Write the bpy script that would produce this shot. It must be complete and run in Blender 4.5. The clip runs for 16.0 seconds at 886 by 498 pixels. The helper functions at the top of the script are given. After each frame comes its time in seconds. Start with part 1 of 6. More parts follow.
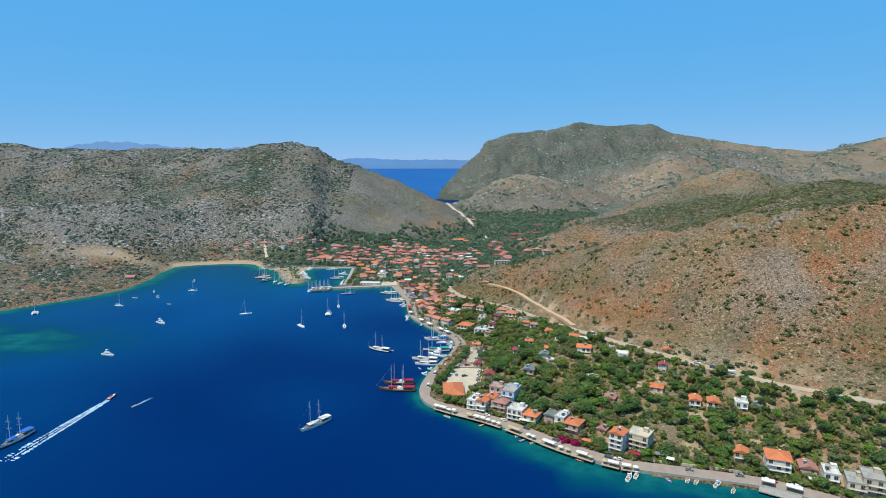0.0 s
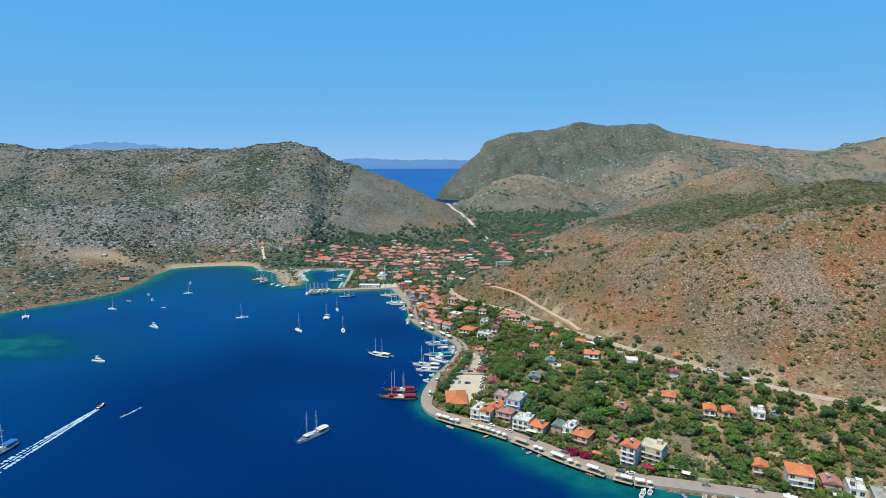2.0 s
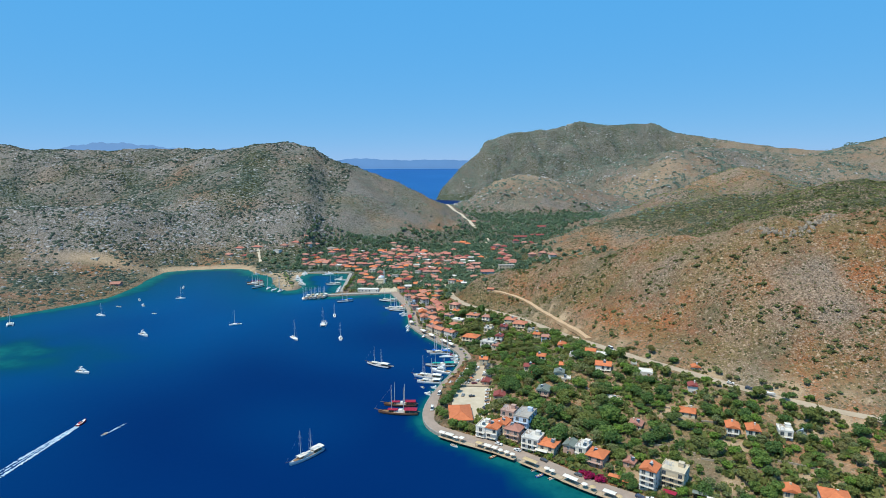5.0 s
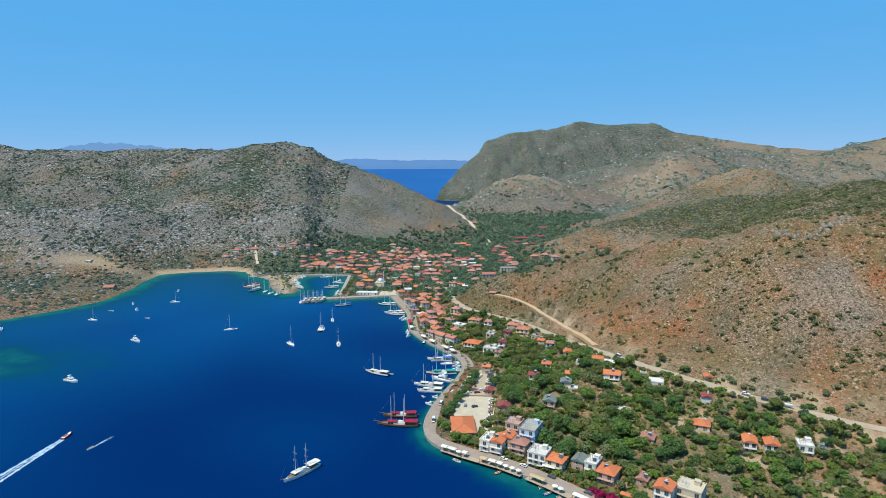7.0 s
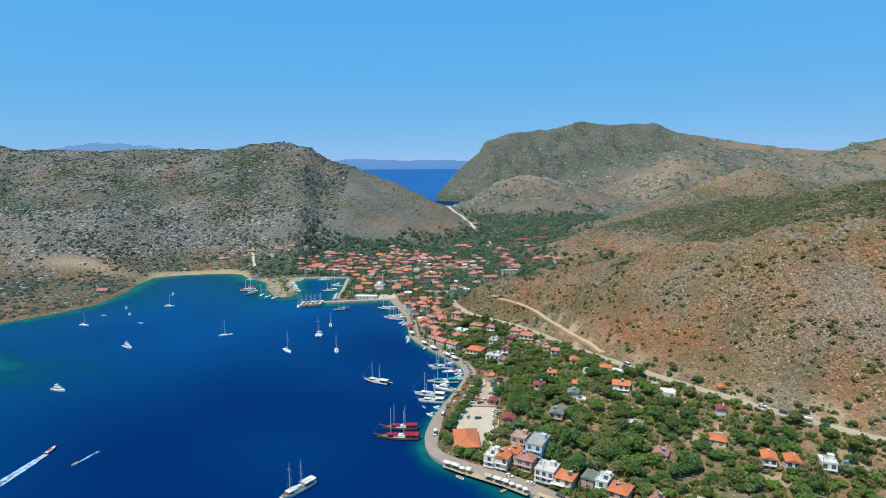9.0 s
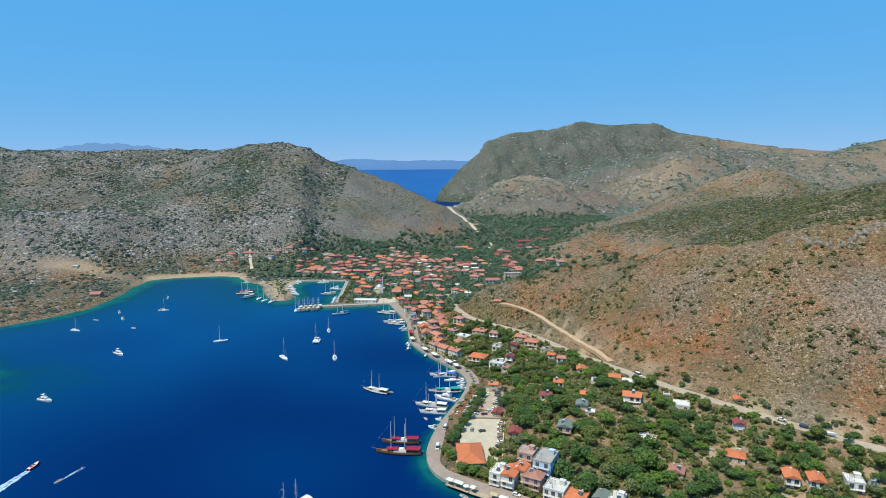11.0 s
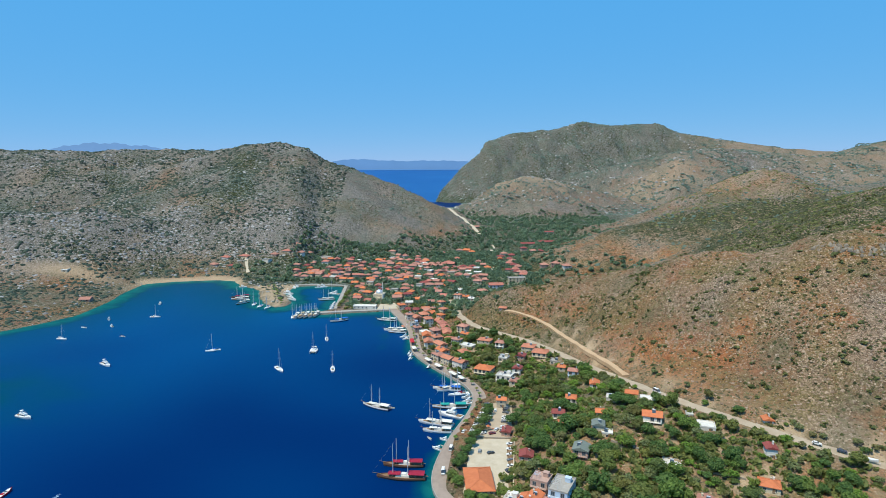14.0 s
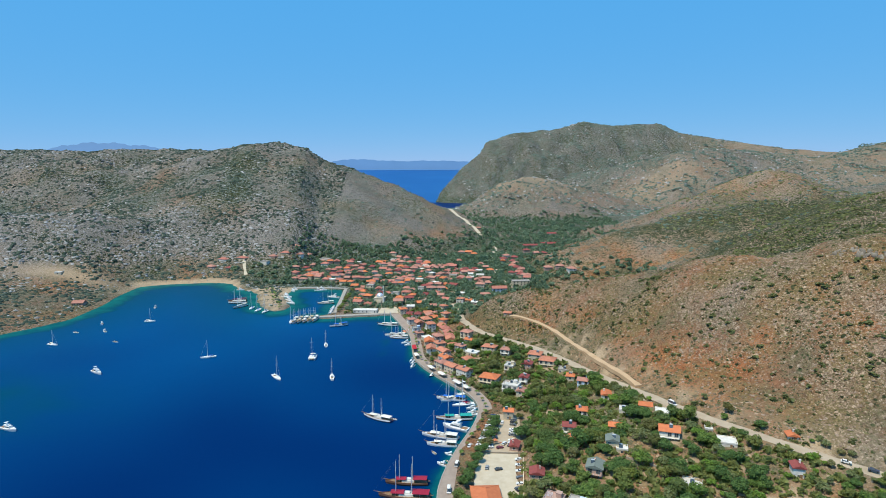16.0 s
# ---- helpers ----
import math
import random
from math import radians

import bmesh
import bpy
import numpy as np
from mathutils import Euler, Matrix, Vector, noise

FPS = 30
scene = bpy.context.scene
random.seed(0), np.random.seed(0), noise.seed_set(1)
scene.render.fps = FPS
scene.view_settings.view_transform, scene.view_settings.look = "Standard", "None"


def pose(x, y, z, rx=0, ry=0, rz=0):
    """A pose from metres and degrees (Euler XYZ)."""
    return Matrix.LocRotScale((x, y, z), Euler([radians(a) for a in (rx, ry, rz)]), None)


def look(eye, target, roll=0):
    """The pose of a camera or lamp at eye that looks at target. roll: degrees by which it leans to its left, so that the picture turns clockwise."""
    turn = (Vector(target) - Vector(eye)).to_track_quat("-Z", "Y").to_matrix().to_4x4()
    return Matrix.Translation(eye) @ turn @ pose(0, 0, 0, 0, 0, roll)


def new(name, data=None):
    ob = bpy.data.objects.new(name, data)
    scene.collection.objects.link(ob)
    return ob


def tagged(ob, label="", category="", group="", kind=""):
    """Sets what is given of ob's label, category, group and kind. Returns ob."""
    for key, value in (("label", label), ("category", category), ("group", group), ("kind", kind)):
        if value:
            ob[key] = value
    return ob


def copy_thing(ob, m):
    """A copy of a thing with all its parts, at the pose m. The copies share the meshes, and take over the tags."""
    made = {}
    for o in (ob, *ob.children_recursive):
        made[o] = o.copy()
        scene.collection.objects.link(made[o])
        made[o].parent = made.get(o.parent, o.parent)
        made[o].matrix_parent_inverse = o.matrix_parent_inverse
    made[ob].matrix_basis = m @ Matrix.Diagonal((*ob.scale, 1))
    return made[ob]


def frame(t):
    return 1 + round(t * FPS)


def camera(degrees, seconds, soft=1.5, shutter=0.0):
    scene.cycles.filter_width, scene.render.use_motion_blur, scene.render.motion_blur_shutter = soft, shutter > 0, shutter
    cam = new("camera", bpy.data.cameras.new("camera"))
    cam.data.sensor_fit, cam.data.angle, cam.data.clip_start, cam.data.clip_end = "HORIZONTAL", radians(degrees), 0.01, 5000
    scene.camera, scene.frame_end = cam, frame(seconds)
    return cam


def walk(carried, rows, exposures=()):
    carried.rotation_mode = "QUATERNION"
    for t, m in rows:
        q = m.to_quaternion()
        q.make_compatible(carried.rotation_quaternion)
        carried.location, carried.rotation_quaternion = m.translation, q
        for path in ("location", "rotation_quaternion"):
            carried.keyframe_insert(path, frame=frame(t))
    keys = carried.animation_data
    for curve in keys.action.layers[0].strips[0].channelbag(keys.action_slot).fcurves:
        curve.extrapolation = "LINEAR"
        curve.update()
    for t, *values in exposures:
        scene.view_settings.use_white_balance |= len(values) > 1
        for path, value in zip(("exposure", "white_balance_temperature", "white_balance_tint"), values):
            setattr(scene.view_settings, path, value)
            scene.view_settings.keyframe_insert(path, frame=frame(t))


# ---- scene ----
cam = camera(73.7, 16.0, soft=0.55)
# seconds, eye in metres, then yaw (to the left), pitch and roll in degrees
PATH = [
    (0.0, 0.03, 0.03, 160.23, 0.003, -8.296, -0.061),
    (1.0, -0.95, 8.01, 159.88, -0.024, -8.290, -0.101),
    (2.0, -1.83, 15.99, 159.67, -0.051, -8.285, -0.137),
    (3.0, -2.63, 23.98, 159.58, -0.078, -8.279, -0.167),
    (4.0, -3.36, 31.98, 159.58, -0.104, -8.274, -0.193),
    (5.0, -4.06, 40.00, 159.68, -0.131, -8.269, -0.215),
    (6.0, -4.75, 48.05, 159.85, -0.157, -8.263, -0.231),
    (7.0, -5.43, 56.12, 160.08, -0.183, -8.258, -0.243),
    (8.0, -6.14, 64.23, 160.36, -0.209, -8.253, -0.250),
    (9.0, -6.90, 72.38, 160.67, -0.234, -8.247, -0.253),
    (10.0, -7.72, 80.58, 161.00, -0.260, -8.242, -0.251),
    (11.0, -8.63, 88.83, 161.33, -0.285, -8.237, -0.244),
    (12.0, -9.64, 97.15, 161.65, -0.310, -8.231, -0.232),
    (13.0, -10.79, 105.52, 161.94, -0.335, -8.226, -0.216),
    (14.0, -12.08, 113.97, 162.20, -0.359, -8.221, -0.195),
    (15.0, -13.54, 122.50, 162.41, -0.383, -8.216, -0.169),
    (16.0, -15.20, 131.11, 162.55, -0.407, -8.211, -0.139),
]


def gaze(x, y, z, yaw, pitch, roll):
    a, b = radians(yaw), radians(pitch)
    ahead = Vector((-math.sin(a) * math.cos(b), math.cos(a) * math.cos(b), math.sin(b)))
    return look((x, y, z), Vector((x, y, z)) + 100 * ahead, roll)


walk(cam, [(row[0], gaze(*row[1:])) for row in PATH])
# ---- sun, sky ----
SUN_FROM = Vector((-0.58, -0.52, 1.60)).normalized()
world = bpy.data.worlds.new("sky")
scene.world = world
world.use_nodes = True
sky = world.node_tree.nodes.new("ShaderNodeTexSky")
sky.sky_type, sky.sun_disc = "NISHITA", False
sky.sun_elevation = math.asin(SUN_FROM.z)
sky.sun_rotation = math.atan2(SUN_FROM.x, SUN_FROM.y)
sky.altitude, sky.air_density, sky.dust_density, sky.ozone_density = 2500, 1.0, 0.0, 4.0
air = sky.outputs[0]
for how, colour in (("MULTIPLY", (0.30, 0.18, 0.03, 1)), ("ADD", (0.42, 2.99, 6.85, 1))):
    veil = world.node_tree.nodes.new("ShaderNodeMix")
    veil.data_type, veil.blend_type, veil.clamp_result = "RGBA", how, False
    veil.inputs[0].default_value, veil.inputs[7].default_value = 1.0, colour
    world.node_tree.links.new(air, veil.inputs[6])
    air = veil.outputs[2]
world.node_tree.links.new(air, world.node_tree.nodes["Background"].inputs[0])
world.node_tree.nodes["Background"].inputs[1].default_value = 0.12
sun_data = bpy.data.lights.new("sun", "SUN")
sun_data.energy, sun_data.angle, sun_data.color = 5.0, radians(0.55), (1.0, 0.925, 0.735)
sun = new("sun", sun_data)
sun.matrix_world = look((0, 0, 600), Vector((0, 0, 600)) - SUN_FROM * 10)


# ---- materials ----
class Nodes:
    """A short hand for a material's nodes."""

    def __init__(self, name):
        self.mat = bpy.data.materials.new(name)
        self.mat.use_nodes = True
        self.tree = self.mat.node_tree
        self.out = self.tree.nodes["Principled BSDF"]

    def node(self, kind, **values):
        n = self.tree.nodes.new(kind)
        for key, value in values.items():
            n.inputs[key.replace("_", " ")].default_value = value
        return n

    def link(self, a, b):
        self.tree.links.new(a, b)

    def noise(self, scale, detail=3.0, rough=0.6, space="Object"):
        where = self.tree.nodes.new("ShaderNodeTexCoord")
        n = self.node("ShaderNodeTexNoise", Scale=scale, Detail=detail, Roughness=rough)
        if space == "World":
            where = self.tree.nodes.new("ShaderNodeNewGeometry")
            self.link(where.outputs["Position"], n.inputs["Vector"])
        else:
            self.link(where.outputs[space], n.inputs["Vector"])
        return n.outputs["Fac"]

    def ramp(self, fac, *stops):
        n = self.tree.nodes.new("ShaderNodeValToRGB")
        while len(n.color_ramp.elements) < len(stops):
            n.color_ramp.elements.new(0.5)
        for e, (at, colour) in zip(n.color_ramp.elements, stops):
            e.position, e.color = at, (*colour, 1) if not isinstance(colour, float) else (colour, colour, colour, 1)
        self.link(fac, n.inputs[0])
        return n.outputs[0]

    def mix(self, fac, a, b, how="MIX"):
        n = self.tree.nodes.new("ShaderNodeMix")
        n.data_type, n.blend_type = "RGBA", how
        for value, socket in ((fac, n.inputs[0]), (a, n.inputs[6]), (b, n.inputs[7])):
            if hasattr(value, "links"):
                self.link(value, socket)
            else:
                socket.default_value = value if isinstance(value, float) else (*value, 1)
        return n.outputs[2]

    def maths(self, how, a, b):
        n = self.tree.nodes.new("ShaderNodeMath")
        n.operation, n.use_clamp = how, True
        for value, socket in ((a, n.inputs[0]), (b, n.inputs[1])):
            if hasattr(value, "links"):
                self.link(value, socket)
            else:
                socket.default_value = value
        return n.outputs[0]

    def attribute(self, name):
        n = self.tree.nodes.new("ShaderNodeAttribute")
        n.attribute_name = name
        return n.outputs["Color"]

    def split(self, colour):
        n = self.tree.nodes.new("ShaderNodeSeparateColor")
        self.link(colour, n.inputs[0])
        return n.outputs

    def random(self, island=False):
        if island:
            return self.tree.nodes.new("ShaderNodeNewGeometry").outputs["Random Per Island"]
        return self.tree.nodes.new("ShaderNodeObjectInfo").outputs["Random"]

    def bump(self, height, strength=0.4, distance=0.1):
        n = self.node("ShaderNodeBump", Strength=strength, Distance=distance)
        self.link(height, n.inputs["Height"])
        self.link(n.outputs[0], self.out.inputs["Normal"])

    def done(self, colour, rough=0.8, metal=0.0, gloss=0.3):
        if hasattr(colour, "links"):
            self.link(colour, self.out.inputs["Base Color"])
        else:
            self.out.inputs["Base Color"].default_value = (*colour, 1)
        self.out.inputs["Roughness"].default_value = rough
        self.out.inputs["Metallic"].default_value = metal
        self.out.inputs["Specular IOR Level"].default_value = gloss
        return self.mat


def worn(name, light, dark, scale=0.8, rough=0.8, bump=0.0, vary=0.0, metal=0.0, gloss=0.3):
    """A plain surface with two scales of stains, and with each object a little different where vary is given."""
    m = Nodes(name)
    big, fine = m.noise(scale, 3, 0.6), m.noise(scale * 7, 3, 0.7)
    c = m.mix(m.ramp(big, (0.3, 0.0), (0.7, 1.0)), dark, light)
    c = m.mix(m.maths("MULTIPLY", fine, 0.35), c, tuple(v * 0.55 for v in dark))
    if vary:
        c = m.mix(m.maths("MULTIPLY", m.random(), vary), c, tuple(v * 0.5 for v in dark))
    if bump:
        m.bump(fine, bump, 0.05)
    return m.done(c, rough, metal, gloss)


def land_material():
    m = Nodes("hillside")
    kind = m.split(m.attribute("cover"))
    place = m.tree.nodes.new("ShaderNodeNewGeometry").outputs["Position"]
    earth_and_haze = m.tree.nodes.new("ShaderNodeAttribute")
    earth_and_haze.attribute_name = "cover"
    warm = earth_and_haze.outputs["Alpha"]
    big, mid, fine, grit = (m.noise(s, 4, 0.65, "World") for s in (0.012, 0.06, 0.3, 0.9))
    earth = m.mix(m.ramp(mid, (0.3, 0.0), (0.72, 1.0)), (0.31, 0.108, 0.043), (0.325, 0.165, 0.072))
    earth = m.mix(m.ramp(big, (0.42, 0.0), (0.62, 1.0)), earth, (0.222, 0.145, 0.080))
    # Low warm: greyer earth and scrub, also lifted and blued as painted haze.
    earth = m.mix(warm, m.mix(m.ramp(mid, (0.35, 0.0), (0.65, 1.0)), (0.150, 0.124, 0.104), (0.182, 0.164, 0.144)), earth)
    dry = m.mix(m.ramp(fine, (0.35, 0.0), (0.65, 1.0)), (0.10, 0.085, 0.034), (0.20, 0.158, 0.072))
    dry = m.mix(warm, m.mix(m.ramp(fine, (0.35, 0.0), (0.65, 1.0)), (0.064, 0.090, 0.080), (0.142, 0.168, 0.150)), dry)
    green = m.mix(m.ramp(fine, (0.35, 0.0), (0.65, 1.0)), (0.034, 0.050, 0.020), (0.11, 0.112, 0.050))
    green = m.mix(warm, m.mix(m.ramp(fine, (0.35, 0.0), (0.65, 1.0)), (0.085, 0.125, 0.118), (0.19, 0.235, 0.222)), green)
    # The grey rock leans slightly blue, again for haze.
    rock = m.mix(m.ramp(grit, (0.38, 0.0), (0.62, 1.0)), (0.036, 0.039, 0.040), (0.26, 0.265, 0.27))
    rock = m.mix(m.maths("MULTIPLY", warm, 0.92), rock, m.mix(m.ramp(grit, (0.38, 0.0), (0.62, 1.0)), (0.07, 0.045, 0.03), (0.33, 0.25, 0.18)))
    c = m.mix(m.ramp(m.maths("ADD", m.maths("MULTIPLY", fine, 0.3), m.maths("ADD", m.maths("MULTIPLY", mid, 0.35), m.maths("MULTIPLY", big, 0.35))), (0.45, 0.0), (0.56, 0.85)), earth, dry)
    c = m.mix(m.ramp(m.maths("ADD", m.maths("SUBTRACT", fine, 0.55), m.maths("MULTIPLY", kind[1], 0.9)), (0.25, 0.0), (0.62, 0.9)), c, green)
    spots = m.maths("ADD", m.maths("SUBTRACT", m.maths("ADD", m.maths("MULTIPLY", grit, 0.6), m.maths("MULTIPLY", fine, 0.4)), 0.62), m.maths("MULTIPLY", kind[0], 0.62))
    c = m.mix(m.ramp(spots, (0.28, 0.0), (0.46, 0.95)), c, rock)
    wobble = m.node("ShaderNodeTexNoise", Scale=0.8, Detail=2.0)
    m.link(place, wobble.inputs["Vector"])
    moved = m.mix(1.4, place, wobble.outputs["Color"], "ADD")

    def cells(size):
        cell = m.node("ShaderNodeTexVoronoi", Scale=size)
        m.link(moved, cell.inputs["Vector"])
        return m.split(cell.outputs["Color"]), cell.outputs["Distance"]

    for size in (0.45, 0.85, 1.4):
        pick, away = cells(size)
        block = m.mix(pick[1], (0.10, 0.085, 0.07), (0.35, 0.325, 0.295))
        block = m.mix(m.maths("MULTIPLY", warm, 0.95), block, m.mix(pick[1], (0.16, 0.095, 0.056), (0.52, 0.38, 0.265)))
        share = m.maths("ADD", m.maths("MULTIPLY", kind[0], 0.8), 0.12)
        here = m.maths("MULTIPLY", m.ramp(m.maths("SUBTRACT", share, m.maths("MULTIPLY", pick[0], 0.8)), (0.0, 0.0), (0.06, 0.85)), m.ramp(away, (0.3, 1.0), (0.55, 0.0)))
        c = m.mix(here, c, block)
    for size in (0.3, 0.55):
        pick, away = cells(size)
        tuft_size = m.maths("MULTIPLY", pick[0], m.maths("ADD", m.maths("MULTIPLY", kind[1], 0.45), 0.26))
        shrub = m.mix(pick[1], (0.022, 0.032, 0.014), (0.075, 0.085, 0.04))
        c = m.mix(m.ramp(m.maths("SUBTRACT", tuft_size, m.maths("MULTIPLY", away, 0.62)), (0.02, 0.0), (0.12, 1.0)), c, shrub)
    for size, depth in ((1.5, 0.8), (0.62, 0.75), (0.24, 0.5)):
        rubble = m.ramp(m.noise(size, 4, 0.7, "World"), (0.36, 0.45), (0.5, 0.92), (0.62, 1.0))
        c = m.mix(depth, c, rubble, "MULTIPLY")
    c = m.mix(1.0, c, (1.24, 1.24, 1.24), "MULTIPLY")
    bare = m.mix(m.ramp(grit, (0.3, 0.0), (0.7, 1.0)), (0.38, 0.275, 0.175), (0.49, 0.38, 0.26))
    c = m.mix(kind[2], c, bare)
    m.bump(m.mix(0.4, grit, fine), 1.0, 2.4)
    return m.done(c, 0.95, 0, 0.1)


def sea_material(name, deep_a, deep_b):
    m = Nodes(name)
    kind = m.split(m.attribute("depth"))
    patch = m.noise(0.07, 5, 0.65, "World")
    shallow = m.mix(m.ramp(patch, (0.38, 0.0), (0.6, 1.0)), (0.0015, 0.070, 0.085), (0.006, 0.125, 0.118))
    deep = m.mix(m.ramp(m.noise(0.004, 2, 0.5, "World"), (0.35, 0.0), (0.7, 1.0)), deep_a, deep_b)
    # Green channel: lighter blue water up the bay and to the west.
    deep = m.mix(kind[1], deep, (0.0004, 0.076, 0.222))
    c = m.mix(m.ramp(kind[0], (0.0, 0.0), (0.45, 1.0)), deep, (0.0005, 0.050, 0.092))
    c = m.mix(m.ramp(kind[0], (0.4, 0.0), (0.6, 0.5), (1.0, 1.0)), c, shallow)
    m.bump(m.mix(0.45, m.noise(0.35, 4, 0.65, "World"), m.noise(0.05, 2, 0.5, "World")), 0.25, 0.5)
    m.out.inputs["IOR"].default_value = 1.33
    return m.done(c, 0.32, 0, 0.012)


LAND = land_material()
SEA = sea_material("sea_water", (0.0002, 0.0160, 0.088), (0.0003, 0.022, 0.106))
# Paler base colour holds the low-angle sky sheen and haze of the far sea.
FAR_SEA = sea_material("hazy_sheen_sea_water", (0.012, 0.085, 0.27), (0.016, 0.10, 0.30))
# ---- the lie of the land ----
SHORE_EAST = [(1000, -300), (420, 60), (230, 226), (170, 266), (161, 273), (138, 279), (115, 286), (96, 290), (82, 299), (64, 313), (50, 328),
              (29, 347), (0, 365), (-12, 376), (-16.5, 392), (-16, 405), (-12, 425), (-5, 448), (6, 477), (11, 496), (12, 511),
              (6, 531), (-6, 549), (-17, 567), (-28, 587), (-36, 608), (-39, 639), (-42, 674), (-67, 756)]
SHORE_NORTH = [(-105, 750), (-146, 742), (-146, 752), (-130, 760), (-133, 810), (-138, 889), (-177, 896), (-206, 893), (-209, 850),
               (-189, 797), (-194, 773), (-214, 790), (-232, 826), (-242, 862), (-258, 884), (-275, 893),
               (-298, 932), (-327, 941), (-385, 930), (-420, 912), (-419, 870), (-410, 809), (-409, 743), (-424, 713),
               (-441, 689), (-487, 633), (-640, 540), (-1300, 380), (-2700, 300), (-2700, -900), (1000, -900)]
BAY = np.array(SHORE_EAST + SHORE_NORTH, float)
# each ridge: slope of its flanks, rounding of its top in metres, crest as x, y, height
RIDGES = [
    (0.80, 14, [(28, 746, 8), (46, 716, 29), (75, 702, 41), (105, 690, 46), (150, 645, 62), (178, 590, 84), (215, 535, 100), (262, 497, 117), (340, 470, 128), (460, 430, 140), (700, 300, 160)]),
    (0.50, 60, [(375, 590, 116), (482, 737, 136), (600, 860, 128), (650, 1000, 116), (720, 1100, 112)]),
    (0.34, 30, [(150, 860, 22), (224, 947, 54), (330, 1010, 76), (480, 1090, 98), (640, 1140, 112)]),
    (0.42, 35, [(330, 1290, 42), (430, 1240, 88), (520, 1215, 130), (575, 1206, 150), (640, 1225, 138), (730, 1240, 112)]),
    (0.55, 40, [(90, 1930, 44), (160, 1880, 100), (228, 1851, 127), (330, 1865, 112), (500, 1900, 66)]),
    (0.85, 30, [(228, 2880, 268), (330, 2930, 300), (430, 2960, 312), (520, 2990, 318), (690, 3060, 362), (860, 3080, 342), (1057, 3100, 360), (1180, 3080, 306), (1420, 3040, 268), (1640, 3000, 232), (1900, 3000, 215)]),
    (0.55, 40, [(560, 2420, 130), (700, 2330, 165), (835, 2200, 202), (980, 2260, 215), (1150, 2400, 200), (1420, 2500, 190)]),
    (0.36, 60, [(1150, 2350, 205), (1402, 2250, 175), (1650, 2380, 235), (1900, 2330, 300), (2300, 2250, 380)]),
    (0.40, 40, [(760, 1500, 80), (1000, 1500, 110), (1300, 1700, 130)]),
    (0.46, 40, [(-1900, 1480, 240), (-1400, 1500, 222), (-1180, 1560, 212), (-1000, 1560, 196), (-830, 1580, 196), (-662, 1600, 197), (-520, 1500, 192), (-440, 1440, 203),
                (-375, 1420, 207), (-295, 1405, 195), (-262, 1410, 166)]),
    (0.74, 20, [(-295, 1405, 190), (-262, 1410, 166), (-200, 1420, 138), (-125, 1480, 117), (-72, 1530, 88), (-36, 1570, 56), (-18, 1600, 24)]),
    (0.56, 35, [(-1500, 900, 110), (-1100, 960, 90), (-850, 990, 82), (-700, 1010, 90), (-561, 1035, 92), (-467, 1100, 70), (-380, 1180, 58), (-260, 1270, 62)]),
    (0.22, 30, [(-1300, 700, 60), (-800, 780, 30), (-620, 840, 18)]),
]


def along(points, x, y):
    """Distance of the places x, y from a line of points, and the third value of the line there."""
    best, value = np.full(x.shape, 1e9), np.zeros(x.shape)
    for a, b in zip(points[:-1], points[1:]):
        ux, uy = b[0] - a[0], b[1] - a[1]
        s = np.clip(((x - a[0]) * ux + (y - a[1]) * uy) / (ux * ux + uy * uy), 0, 1)
        away = np.hypot(x - a[0] - s * ux, y - a[1] - s * uy)
        near = away < best
        best = np.where(near, away, best)
        if len(a) > 2:
            value = np.where(near, a[2] + s * (b[2] - a[2]), value)
    return best, value


def inside(points, x, y):
    odd = np.zeros(x.shape, bool)
    for a, b in zip(points, np.roll(points, -1, 0)):
        if a[1] != b[1]:
            odd ^= ((a[1] > y) != (b[1] > y)) & (x < (b[0] - a[0]) * (y - a[1]) / (b[1] - a[1]) + a[0])
    return odd


def inland(x, y):
    """Metres from the bay's waterline, negative on the water."""
    away, _ = along(BAY, x, y)
    return np.where(inside(BAY, x, y), -away, away)


def ripple(x, y, step, turn):
    """A smooth, uneven swell between -1 and 1 with the given wavelength."""
    out = np.zeros(np.shape(x))
    for k in range(5):
        a = turn + 2.4 * k
        out = out + np.sin((x * math.cos(a) + y * math.sin(a)) * 6.283 / step * (0.7 + 0.17 * k) + 1.7 * k + 1.3 * np.sin((y * math.cos(a) - x * math.sin(a)) * 4.1 / step + k))
    return out / 3.2


def raw_ground(x, y, rough=True):
    """Height of the land, or of the sea's bed, before the road was cut."""
    x, y = np.asarray(x, float), np.asarray(y, float)
    d = inland(x, y)
    steep = np.clip((700 - y) / 200, 0, 1) * np.clip((x + 30) / 40, 0, 1)
    coast = 1.3 + np.interp(d, [0, 14, 30, 60, 100, 150, 220, 400], [0, 0.2, 2.5, 10, 21, 30, 38, 45])
    plain = 1.3 + np.interp(d, [0, 20, 200, 500, 1200, 3000], [0, 0.4, 8, 16, 23, 23])
    west = 1.3 + np.interp(d, [0, 10, 60, 200, 600], [0, 0.6, 6, 18, 45])
    low = plain + steep * (coast - plain) + np.clip((-360 - x) / 80, 0, 1) * (west - plain)
    low = low - np.clip((y - 1950) * 0.12, 0, 60)
    hill, flank = np.full(x.shape, -60.0), np.full(x.shape, 1e9)
    for slope, top, crest in RIDGES:
        away, z = along(crest, x, y)
        h = z - slope * (np.sqrt(away * away + top * top) - top)
        flank = np.minimum(flank, away)
        hill = np.maximum(hill, h) + 6 * np.exp(-np.abs(hill - h) / 8)
    wild = np.clip((hill - low) / 12 + 0.3, 0, 1)
